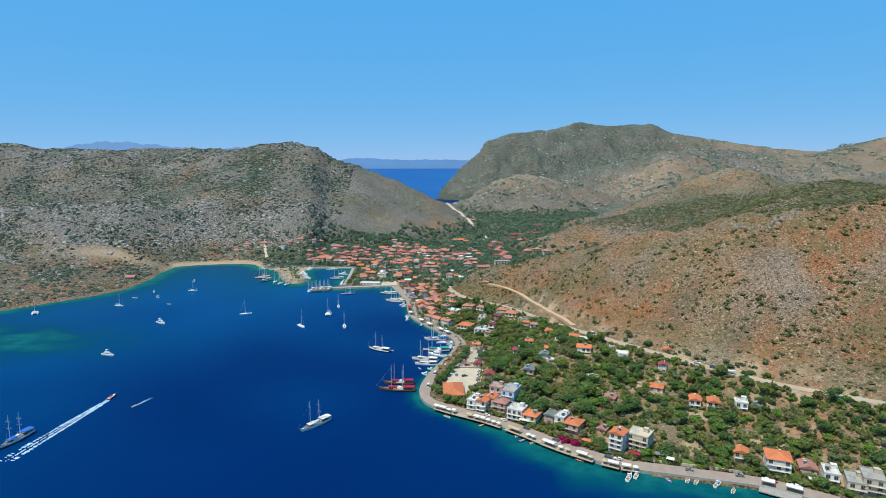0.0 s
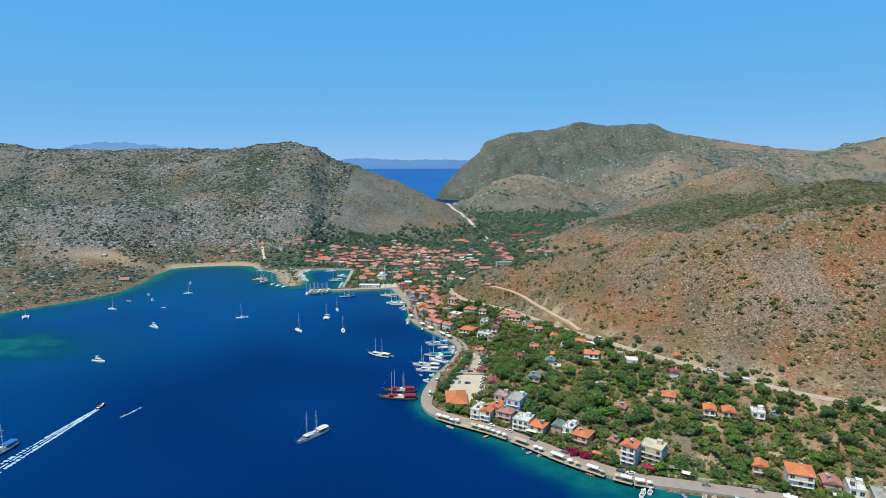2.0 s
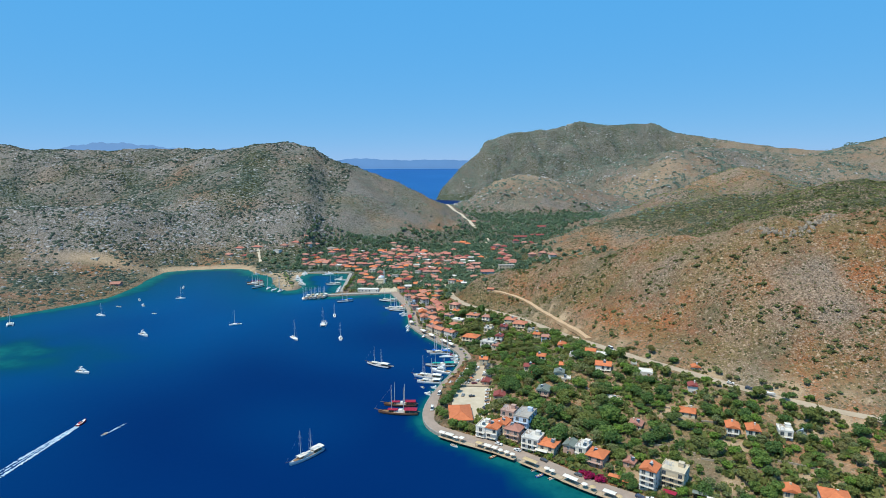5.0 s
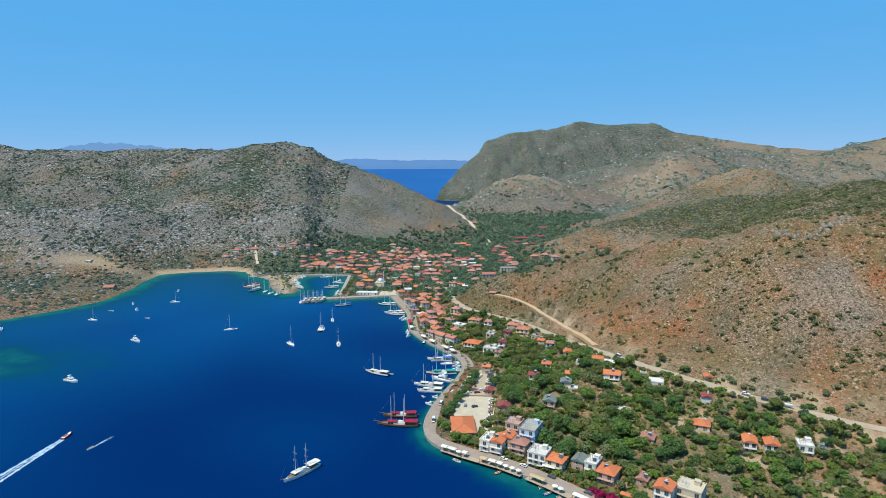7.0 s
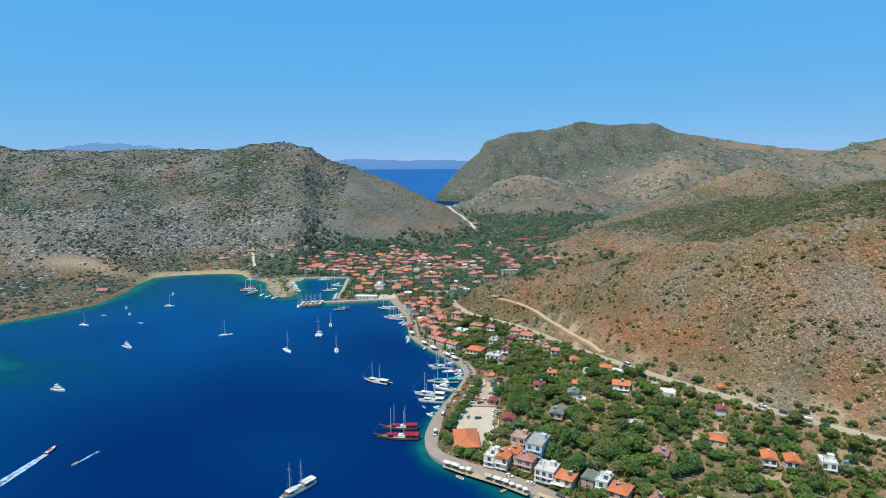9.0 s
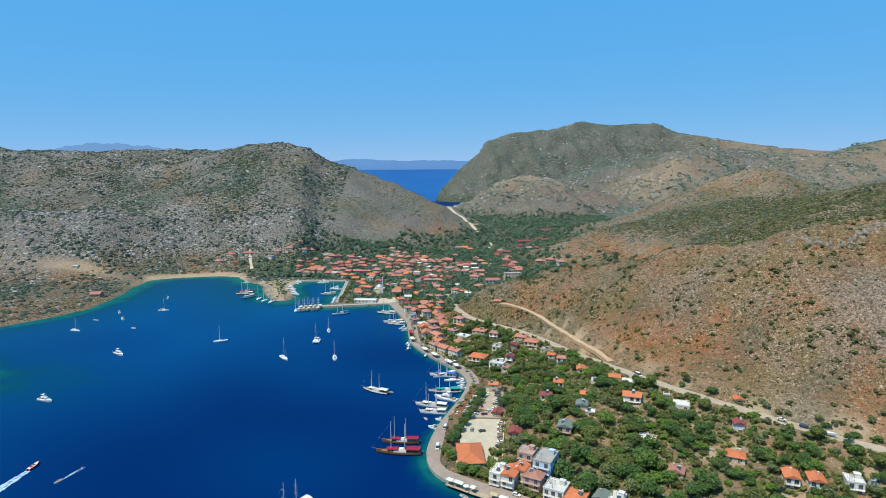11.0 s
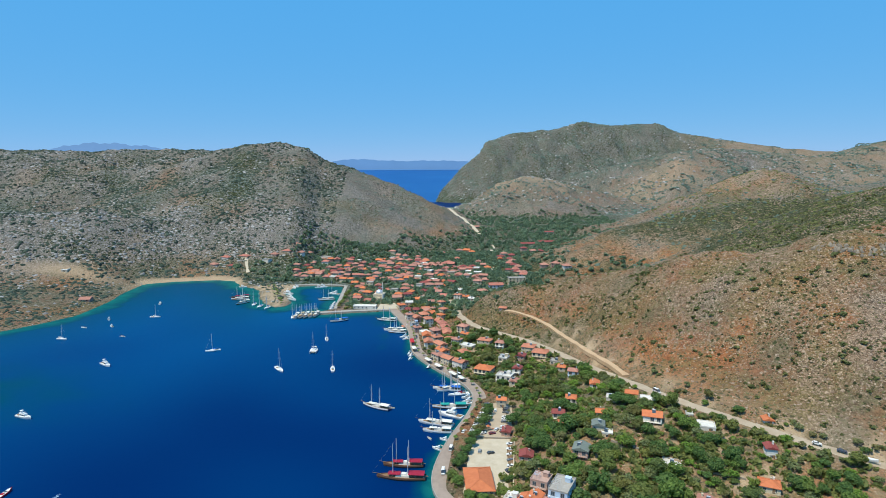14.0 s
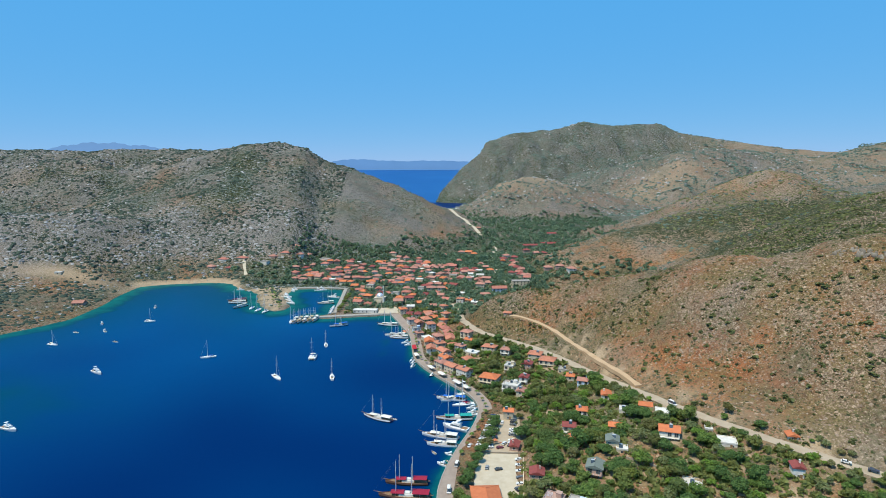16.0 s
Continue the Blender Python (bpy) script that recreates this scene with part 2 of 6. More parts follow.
    if rough:
        hill = hill + wild * (2.6 * ripple(x, y, 85, 0.4) + 1.3 * ripple(x, y, 31, 1.9) + np.clip((y - 900) / 500, 0, 1) * (2.5 + 9 * np.clip((flank - 15) / 120, 0, 1)) * ripple(x, y, 190, 2.2)
                             + np.clip((y - 1150) / 500, 0, 1) * (1 + 6 * np.clip((flank - 15) / 80, 0, 1)) * ripple(x, y, 75, 0.3)
                             + np.clip((y - 1900) / 500, 0, 1) * (2 + 12 * np.clip((flank - 20) / 150, 0, 1)) * ripple(x, y, 130, 1.1))
    bluff = x - 228 - 0.088 * (y - 2880)
    cliff = np.interp(bluff, [-300, -240, -221, -142, -75, -50, -29, 0, 40], [-60, -10, 35, 130, 185, 206, 252, 270, 420])
    hill = np.where(y > 2250, np.minimum(hill, cliff + 3 * ripple(x, y, 60, 1.3)), hill)
    z = np.maximum(hill, low) + 4 * np.exp(-np.abs(hill - low) / 7)
    level = np.clip((21 - along([(9, 392), (14, 440), (26, 486)], x, y)[0]) / 7, 0, 1)
    z = z + level * (2.3 - z)
    z = np.where(d > 0, np.minimum(z, 1.25 + 0.9 * d), z)
    walled = (x > -75) & (y < 765) & ((x < 108) | (x > 185))
    return np.where(d > 0, z, np.maximum(np.where(walled, -0.6 + 2.6 * d, 1.1 + 0.42 * d), -12))


TRACK = [(2, 790), (6, 751), (7, 714), (14, 687), (24, 664), (46, 632), (65, 599), (80, 561), (92, 523), (106, 485), (118, 452), (130, 428), (150, 405), (168, 388), (188, 372), (212, 354), (260, 322), (360, 260)]
SIDE_TRACK = [(52, 672), (64, 664), (76, 650), (86, 622), (91, 581), (98, 540), (106, 512), (111, 488)]


def shelf_line(line):
    """A road's line in short steps, with the land's height along it, smoothed."""
    pts = [(x0 + (x1 - x0) * k / 4, y0 + (y1 - y0) * k / 4) for (x0, y0), (x1, y1) in zip(line[:-1], line[1:]) for k in range(4)] + [line[-1]]
    z = raw_ground(np.array([p[0] for p in pts]), np.array([p[1] for p in pts]))
    for _ in range(12):
        z[1:-1] = (z[:-2] + 2 * z[1:-1] + z[2:]) / 4
    return [(*p, float(h)) for p, h in zip(pts, z)]


SHELVES = [shelf_line(TRACK), shelf_line(SIDE_TRACK)]


def ground(x, y, rough=True):
    """Height of the land, or of the sea's bed, with the shelves of the roads along the hill."""
    x, y = np.asarray(x, float), np.asarray(y, float)
    z = raw_ground(x, y, rough)
    close = (x > -20) & (x < 400) & (y > 220) & (y < 820)
    if close.any():
        for line, wide in zip(SHELVES[::-1], (9.5, 10.5)):
            away, shelf = along(line, x, y)
            z = np.where(close, z + np.clip((wide - away) / 4.0, 0, 1) * (shelf - z), z)
    return z
# ---- building blocks ----
def part(name, bm, material, parent=None, label="", smooth=False):
    """Links a bmesh as one mesh object, under a thing or a part of it."""
    mesh = bpy.data.meshes.new(name)
    bm.to_mesh(mesh)
    bm.free()
    mesh.materials.append(material)
    if smooth:
        mesh.polygons.foreach_set("use_smooth", [True] * len(mesh.polygons))
    ob = new(name, mesh)
    ob.parent = parent
    if label:
        tagged(ob, label)
    return ob


def sheet(name, xs, ys, height, material, attribute, values, kind_label):
    """A grid of land or water over the coordinates xs and ys."""
    gx, gy = np.meshgrid(xs, ys)
    z = height(gx, gy)
    n, k = len(xs), len(ys)
    verts = np.stack([gx, gy, z], -1).reshape(-1, 3)
    i = (np.arange(k - 1)[:, None] * n + np.arange(n - 1)).ravel()
    faces = np.stack([i, i + 1, i + n + 1, i + n], -1)
    mesh = bpy.data.meshes.new(name)
    mesh.from_pydata(verts.tolist(), [], faces.tolist())
    mesh.polygons.foreach_set("use_smooth", [True] * len(mesh.polygons))
    layer = mesh.attributes.new(attribute, "FLOAT_COLOR", "POINT")
    layer.data.foreach_set("color", values(gx, gy, z).reshape(-1).astype(np.float32))
    mesh.materials.append(material)
    return tagged(new(name, mesh), kind_label, name, kind="structure")


def steps(*stretches):
    """Coordinates from stretches of (start, end, step)."""
    return np.concatenate([np.arange(a, b, s) for a, b, s in stretches])


def ease(v, a, b):
    t = np.clip((v - a) / (b - a), 0, 1)
    return t * t * (3 - 2 * t)


def cover(x, y, z):
    """How rocky (red), how green (green) and how bare (blue) the land is; alpha, how warm its earth and how little
    hazed.
    """
    d = inland(x, y)
    gx = (ground(x + 4, y) - ground(x - 4, y)) / 8
    gy = (ground(x, y + 4) - ground(x, y - 4)) / 8
    tilt = np.hypot(gx, gy)
    east = np.clip((x + 40) / 60, 0, 1) * np.clip((820 - y) / 80, 0, 1)
    n1, n2 = ripple(x, y, 120, 0.9), ripple(x, y, 45, 2.7)
    rock = 0.40 + 0.34 * n1 + 0.20 * n2 + 0.25 * ease(tilt, 0.4, 0.9)
    ochre = np.exp(-(along([(92, 640), (106, 548), (122, 490), (146, 440)], x, y)[0] / 38) ** 2) * (x > 60)
    rock = rock + 0.35 * np.exp(-(along([(40, 735), (62, 700), (105, 690)], x, y)[0] / 35) ** 2) - 0.45 * ochre + 0.22 * np.exp(-(along([(178, 412), (232, 436), (208, 500)], x, y)[0] / 34) ** 2)
    rock = rock * ease(z, 8, 30)
    rock = np.where(x < -250, rock + 0.15 * ease(z, 15, 40), rock)
    rock = rock - 0.26 * east + (x < -200) * (0.35 * ease(1120 - y, 0, 60) * ease(z, 15, 35) - 0.3 * ease(y, 1130, 1180) * ease(1400 - y, 0, 80))
    green = 0.25 + 0.2 * ripple(x, y, 160, 3.3) + 0.45 * ease(y, 780, 900) * ease(34 - z, 0, 14) * (0.15 + 0.85 * ease(x, -330, -230)) + 0.65 * ease(y, 560, 620) * ease(x, 130, 230) * ease(z, 45, 75) * ease(1120 - y, 0, 90)
    green = green + 0.05 * east * ease(d, 14, 30) * ease(34 - z, 0, 10) + 0.30 * ease(y, 2150, 2500) * ease(1500 - x, 0, 300) - 0.25 * east * ease(z, 24, 40) * ease(600 - y, 0, 80)
    bare = 0.75 * ease(ripple(x, y, 38, 0.7) + 0.5 * ripple(x, y, 15, 2.1), 0.1, 0.8) * east * ease(660 - y, 0, 90) * ease(d, 12, 20) * ease(32 - z, 0, 6) + 0.8 * ((x > -258) & (x < -184) & (y > 765) & (y < 900)) * ease(d, 0.5, 2) + 0.7 * np.exp(-((x + 500) / 60) ** 2 - ((y - 890) / 13) ** 2) + 0.5 * np.exp(-((x + 60) / 70) ** 2 - ((y - 830) / 60) ** 2) * (d > 5) + 0.22 * east * ease(660 - y, 0, 90) * ease(d, 12, 20) * ease(36 - z, 0, 8) + (0.12 + 0.2 * (y > 860)) * ease(5 - d, 0, 4) * (x < -150) + 0.6 * ease(11 - d, 0, 7) * ease(y, 890, 915) * (x < -225)
    dome = np.exp(-(along([(120, 1900), (269, 1851), (420, 1870), (620, 2020), (860, 2050)], x, y)[0] / 190) ** 2)
    # The warm share falls northward, which brings in the hazed cool colours.
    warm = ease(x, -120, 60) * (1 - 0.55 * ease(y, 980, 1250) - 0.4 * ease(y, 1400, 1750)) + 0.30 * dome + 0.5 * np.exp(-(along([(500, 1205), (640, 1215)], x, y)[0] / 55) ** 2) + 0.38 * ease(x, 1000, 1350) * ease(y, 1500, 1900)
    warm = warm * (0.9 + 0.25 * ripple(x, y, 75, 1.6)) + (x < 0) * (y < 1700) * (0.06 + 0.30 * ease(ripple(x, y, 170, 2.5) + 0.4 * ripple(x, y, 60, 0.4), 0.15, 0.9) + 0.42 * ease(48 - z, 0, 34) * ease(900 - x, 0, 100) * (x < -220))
    green = green - 0.3 * dome + 0.55 * np.exp(-(along([(-420, 1330), (-385, 1250), (-360, 1180)], x, y)[0] / 26) ** 2) + 0.25 * ease(ripple(x, y, 210, 1.9), 0.1, 0.6) * (x < -350) * ease(y, 1120, 1180)
    rock = rock - 0.35 * dome - 0.3 * np.exp(-(along([(-900, 1190), (-620, 1210), (-480, 1230)], x, y)[0] / 60) ** 2)
    knoll = np.exp(-(along([(190, 1850), (228, 1840), (300, 1850)], x, y)[0] / 75) ** 2) + np.exp(-(along([(560, 2020), (760, 2060)], x, y)[0] / 90) ** 2) + 0.6 * np.exp(-(along([(520, 1200), (620, 1205)], x, y)[0] / 40) ** 2)
    bare = bare + np.clip(0.38 * knoll + 0.16 * ease(x, 1050, 1350) * ease(y, 1500, 1900), 0, 0.4) * (0.75 + 0.4 * ripple(x, y, 70, 1.1))
    return np.stack([np.clip(rock, 0, 1), np.clip(green, 0, 1), np.clip(bare, 0, 1), np.clip(warm, 0, 1)], -1)


def shallows(x, y, z):
    """How far the pale bed shows through the water (red), and how much lighter blue it is (green)."""
    d = -inland(x, y)
    near = np.where(x > -60, np.clip((440 - y) / 70, 0.10, 1) * (0.16 + 0.84 * ease(x, -5, 60)), 0.7)
    edge = np.clip(1 - d / (6 + 36 * near * np.clip(0.8 + 0.3 * ripple(x, y, 40, 1.2), 0.3, 1.3)), 0, 1)
    bank = 0.85 * np.exp(-((x + 396 + 0.3 * (y - 520)) / 96) ** 2 - ((y - 520) / 46) ** 2) * (0.8 + 0.4 * ripple(x, y, 50, 0.3))
    harbour = 0.10 * ((x > -210) & (x < -131) & (y > 775))
    west = harbour + 0.26 * np.exp(-(d / 85) ** 2) * np.clip((-150 - x) / 80, 0, 1)
    west = west + 0.12 * ease(y, 700, 860) * ease(-x, 150, 300)
    s = np.clip(edge + np.maximum(bank, 0) + west, 0, 1) * (y < 1200)
    # Lighter blue with distance up the bay, and along its west side.
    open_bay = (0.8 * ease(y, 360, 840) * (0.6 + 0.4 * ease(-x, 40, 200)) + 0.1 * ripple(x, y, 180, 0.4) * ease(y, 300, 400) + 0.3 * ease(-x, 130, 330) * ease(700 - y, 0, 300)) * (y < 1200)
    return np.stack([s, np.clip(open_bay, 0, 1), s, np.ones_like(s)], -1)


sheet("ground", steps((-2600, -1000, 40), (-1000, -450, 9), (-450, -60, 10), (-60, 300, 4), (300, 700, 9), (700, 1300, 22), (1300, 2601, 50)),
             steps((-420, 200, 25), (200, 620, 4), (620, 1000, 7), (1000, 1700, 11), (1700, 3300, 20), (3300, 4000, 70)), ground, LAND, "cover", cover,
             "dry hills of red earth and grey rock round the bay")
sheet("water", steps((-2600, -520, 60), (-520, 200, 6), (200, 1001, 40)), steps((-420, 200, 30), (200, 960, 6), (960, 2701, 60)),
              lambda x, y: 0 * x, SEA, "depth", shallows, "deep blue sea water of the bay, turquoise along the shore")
# Backdrop sheet, tilted up so that its far end meets the horizon.
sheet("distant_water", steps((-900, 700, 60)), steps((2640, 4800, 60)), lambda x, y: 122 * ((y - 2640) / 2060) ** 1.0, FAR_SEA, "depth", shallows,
                  "tilted backdrop of open blue sea beyond the gap between the hills")
# ---- more materials ----
ORANGE = worn("orange_roof_tile", (0.65, 0.215, 0.09), (0.52, 0.155, 0.065), 0.5, 0.8, 0.5, 0.25)
TERRA = worn("old_roof_tile", (0.50, 0.25, 0.19), (0.39, 0.18, 0.135), 0.5, 0.85, 0.5, 0.35)
BRICK = worn("brick_red_roof_tile", (0.50, 0.20, 0.15), (0.40, 0.15, 0.11), 0.5, 0.85, 0.5, 0.3)
CORAL = worn("coral_roof_tile", (0.58, 0.24, 0.15), (0.46, 0.175, 0.105), 0.5, 0.8, 0.5, 0.3)
MAROON = worn("dark_red_roof", (0.30, 0.075, 0.06), (0.22, 0.055, 0.05), 0.5, 0.7, 0.3, 0.2)
SLATE = worn("grey_green_roof", (0.21, 0.24, 0.21), (0.15, 0.18, 0.16), 0.6, 0.75, 0.3, 0.2)
WHITE = worn("white_plaster", (0.78, 0.76, 0.71), (0.60, 0.575, 0.53), 0.35, 0.85, 0.15, 0.3)
CREAM = worn("cream_plaster", (0.66, 0.58, 0.44), (0.54, 0.46, 0.34), 0.35, 0.85, 0.15, 0.3)
PINK = worn("rose_plaster", (0.55, 0.37, 0.30), (0.45, 0.30, 0.25), 0.35, 0.85, 0.15, 0.3)
STONE = worn("rubble_stone", (0.42, 0.36, 0.29), (0.27, 0.23, 0.18), 1.6, 0.95, 0.6, 0.3)
BLUE_WALL = worn("pale_blue_plaster", (0.50, 0.60, 0.72), (0.40, 0.50, 0.62), 0.35, 0.85, 0.15)
PLANK = worn("pale_planks", (0.50, 0.40, 0.29), (0.38, 0.29, 0.20), 0.9, 0.85, 0.4, 0.25)
CONCRETE = worn("concrete", (0.43, 0.40, 0.36), (0.30, 0.28, 0.25), 0.5, 0.9, 0.3, 0.2)
PAVING = worn("rose_grey_paving", (0.36, 0.285, 0.235), (0.28, 0.22, 0.18), 0.25, 0.9, 0.3)
DIRT = worn("packed_earth", (0.47, 0.385, 0.285), (0.37, 0.29, 0.205), 0.12, 0.95, 0.4)
SAND = worn("pale_gravel", (0.55, 0.48, 0.37), (0.45, 0.38, 0.28), 0.2, 0.95, 0.3)
OCHRE_DIRT = worn("ochre_earth", (0.55, 0.39, 0.245), (0.46, 0.31, 0.18), 0.12, 0.95, 0.4)
LAWN = worn("watered_grass", (0.13, 0.19, 0.045), (0.085, 0.13, 0.03), 0.6, 0.95, 0.5)
TIMBER = worn("weathered_timber", (0.33, 0.21, 0.12), (0.22, 0.13, 0.07), 1.2, 0.75, 0.4, 0.3)
VARNISH = worn("varnished_hull", (0.25, 0.135, 0.085), (0.17, 0.085, 0.055), 0.8, 0.35, 0.1, 0.3)
HULL_WHITE = worn("white_gelcoat", (0.82, 0.82, 0.80), (0.70, 0.70, 0.69), 0.5, 0.3, 0.0, 0.12)
NAVY = worn("navy_hull", (0.02, 0.05, 0.16), (0.012, 0.03, 0.10), 0.8, 0.3)
BLUE = worn("bright_blue_canvas", (0.03, 0.16, 0.55), (0.02, 0.11, 0.42), 0.8, 0.8)
TEAL = worn("teal_canvas", (0.02, 0.34, 0.30), (0.015, 0.25, 0.23), 0.8, 0.8)
WINE = worn("burgundy_canvas", (0.34, 0.018, 0.05), (0.25, 0.012, 0.035), 0.8, 0.8)
RED = worn("red_canvas", (0.50, 0.03, 0.035), (0.40, 0.02, 0.03), 0.8, 0.8)
CANVAS = worn("off_white_canvas", (0.80, 0.77, 0.70), (0.66, 0.62, 0.54), 0.7, 0.85, 0.0, 0.25)
TAN = worn("sand_canvas", (0.60, 0.47, 0.27), (0.48, 0.36, 0.20), 0.7, 0.85, 0.0, 0.25)
METAL = worn("pale_metal", (0.84, 0.84, 0.84), (0.72, 0.72, 0.72), 1.5, 0.35, 0.0, 0.0, 0.6)
TYRE = worn("black_rubber", (0.03, 0.03, 0.03), (0.02, 0.02, 0.02), 3, 0.8)
BARK = worn("bark", (0.17, 0.12, 0.08), (0.10, 0.07, 0.045), 2.0, 0.95, 0.5)
FOAM = worn("sea_foam", (0.66, 0.76, 0.82), (0.16, 0.32, 0.48), 0.5, 0.6)


def glass_material():
    m = Nodes("window_glass")
    return m.done(m.mix(m.random(), (0.02, 0.03, 0.04), (0.07, 0.09, 0.11)), 0.08, 0, 0.6)


def leaf_material(name, dark, light, dry=(0.30, 0.225, 0.095)):
    m = Nodes(name)
    c = m.mix(m.random(True), dark, light)
    c = m.mix(m.ramp(m.random(), (0.6, 0.0), (1.0, 0.6)), c, dry)
    c = m.mix(m.maths("MULTIPLY", m.noise(0.9, 3, 0.6, "World"), 0.22), c, tuple(v * 0.5 for v in dark))
    return thin(m, c)


def thin(m, c):
    """Leaves that let some light through."""
    m.done(c, 0.75, 0, 0.2)
    glow, both = m.tree.nodes.new("ShaderNodeBsdfTranslucent"), m.tree.nodes.new("ShaderNodeMixShader")
    m.link(c, glow.inputs[0])
    both.inputs[0].default_value = 0.52
    m.link(m.out.outputs[0], both.inputs[1])
    m.link(glow.outputs[0], both.inputs[2])
    m.link(both.outputs[0], m.tree.nodes["Material Output"].inputs[0])
    return m.mat


def scrub_material(name, dark, light, soft_leaf=False):
    m = Nodes(name)
    c = m.mix(m.random(True), dark, light)
    c = m.mix(m.ramp(m.noise(0.02, 3, 0.6, "World"), (0.4, 0.0), (0.65, 0.6)), c, tuple(0.6 * (a + b) for a, b in zip(dark, light)))
    return m.done(c, 0.9, 0, 0.15) if soft_leaf is False else thin(m, c)


def paint_material():
    m = Nodes("car_paint")
    c = m.ramp(m.random(), (0.0, (0.75, 0.75, 0.74)), (0.60, (0.68, 0.68, 0.68)), (0.64, (0.30, 0.31, 0.32)), (0.80, (0.05, 0.055, 0.06)), (0.95, (0.06, 0.08, 0.14)), (1.0, (0.28, 0.03, 0.03)))
    return m.done(c, 0.25, 0.1, 0.5)


GLASS, PAINT = glass_material(), paint_material()
LEAF = leaf_material("broad_leaves", (0.105, 0.195, 0.05), (0.26, 0.375, 0.1))
LEAF_DARK = leaf_material("dark_leaves", (0.075, 0.155, 0.05), (0.19, 0.3, 0.095))
LEAF_GREY = leaf_material("olive_leaves", (0.16, 0.205, 0.09), (0.33, 0.375, 0.17))
LEAF_LIME = leaf_material("bright_leaves", (0.14, 0.27, 0.048), (0.3, 0.44, 0.092))
BLOSSOM = leaf_material("magenta_blossom", (0.30, 0.012, 0.075), (0.55, 0.03, 0.16), (0.35, 0.02, 0.09))
SCRUB = scrub_material("scrub_leaves", (0.09, 0.115, 0.045), (0.25, 0.265, 0.11), True)
GARDEN = scrub_material("garden_leaves", (0.115, 0.15, 0.045), (0.30, 0.32, 0.115), True)
# Leaf green made paler and bluer to carry the valley's haze.
VALLEY = scrub_material("hazed_valley_leaves", (0.095, 0.16, 0.098), (0.24, 0.325, 0.20), True)
# Grey-green scrub with a blue cast painted in for haze over the western hills.
SCRUB_GREY = scrub_material("haze_grey_scrub_leaves", (0.020, 0.038, 0.030), (0.068, 0.092, 0.070))
DRY = scrub_material("dry_shrub_leaves", (0.065, 0.062, 0.030), (0.17, 0.15, 0.075))
ROCK = scrub_material("limestone", (0.13, 0.13, 0.13), (0.36, 0.36, 0.355))
CRAG = scrub_material("weathered_crag", (0.095, 0.080, 0.064), (0.30, 0.262, 0.215))
# Scrub green with mountain haze mixed into the colour, so paler and bluer.
SCRUB_FAR = scrub_material("hazed_mountain_scrub_leaves", (0.045, 0.080, 0.066), (0.120, 0.168, 0.140))
ROCK_RED = scrub_material("rusty_limestone", (0.14, 0.095, 0.065), (0.36, 0.275, 0.21))


# ---- shapes ----
def box(bm, x0, x1, y0, y1, z0, z1, lean=0.0):
    """A box, its top drawn in by lean on all sides."""
    low = [bm.verts.new(p) for p in ((x0, y0, z0), (x1, y0, z0), (x1, y1, z0), (x0, y1, z0))]
    top = [bm.verts.new(p) for p in ((x0 + lean, y0 + lean, z1), (x1 - lean, y0 + lean, z1), (x1 - lean, y1 - lean, z1), (x0 + lean, y1 - lean, z1))]
    bm.faces.new(low[::-1])
    bm.faces.new(top)
    for i in range(4):
        j = (i + 1) % 4
        bm.faces.new((low[i], low[j], top[j], top[i]))
    return bm


def boxes(*sizes):
    bm = bmesh.new()
    for s in sizes:
        box(bm, *s)
    return bm


def tube(bm, a, b, r0, r1, sides=6):
    """A tapered rod from a to b."""
    a, b = Vector(a), Vector(b)
    turn = (b - a).to_track_quat("Z", "Y").to_matrix()
    rings = []
    for centre, r in ((a, r0), (b, r1)):
        rings.append([bm.verts.new(centre + turn @ Vector((r * math.cos(6.2832 * k / sides), r * math.sin(6.2832 * k / sides), 0))) for k in range(sides)])
    for k in range(sides):
        j = (k + 1) % sides
        bm.faces.new((rings[0][k], rings[0][j], rings[1][j], rings[1][k]))
    bm.faces.new(rings[0][::-1])
    bm.faces.new(rings[1])
    return bm


def loft(bm, rings, closed=True):
    """Joins rings of points, each as long as the next, and caps the ends."""
    made = [[bm.verts.new(p) for p in ring] for ring in rings]
    n = len(made[0])
    for a, b in zip(made[:-1], made[1:]):
        for k in range(n if closed else n - 1):
            j = (k + 1) % n
            bm.faces.new((a[k], a[j], b[j], b[k]))
    if closed:
        bm.faces.new(made[0][::-1])
        bm.faces.new(made[-1])
    return bm


def thing(name, m, label, category, group=""):
    ob = new(name)
    ob.empty_display_size = 0.2
    ob.matrix_world = m
    return tagged(ob, label, category, group)


def height_at(x, y):
    return float(ground(np.array([float(x)]), np.array([float(y)]))[0])


def ribbon(name, line, width, lift, material, label, edge=0.5, skirt=2.6):
    """A road or path laid along a line over the land."""
    pts = []
    for a, b in zip(line[:-1], line[1:]):
        n = max(1, int(math.hypot(b[0] - a[0], b[1] - a[1]) / 4))
        pts += [(a[0] + (b[0] - a[0]) * k / n, a[1] + (b[1] - a[1]) * k / n) for k in range(n)]
    pts = np.array(pts + [line[-1]], float)
    for _ in range(6):
        pts[1:-1] = (pts[:-2] + 2 * pts[1:-1] + pts[2:]) / 4
    t = np.gradient(pts, axis=0)
    t /= np.linalg.norm(t, axis=1)[:, None]
    side = np.stack([t[:, 1], -t[:, 0]], 1)
    zs = np.max([ground(*(pts + side * k).T) for k in (-width / 2, 0, width / 2)], axis=0) + lift
    for _ in range(3):
        zs[1:-1] = np.maximum(zs[1:-1], (zs[:-2] + zs[2:]) / 2)
    rings = []
    for i, (p, s, z) in enumerate(zip(pts, side, zs)):
        w = width / 2 + edge * math.sin(i * 1.3) * math.sin(i * 0.37)
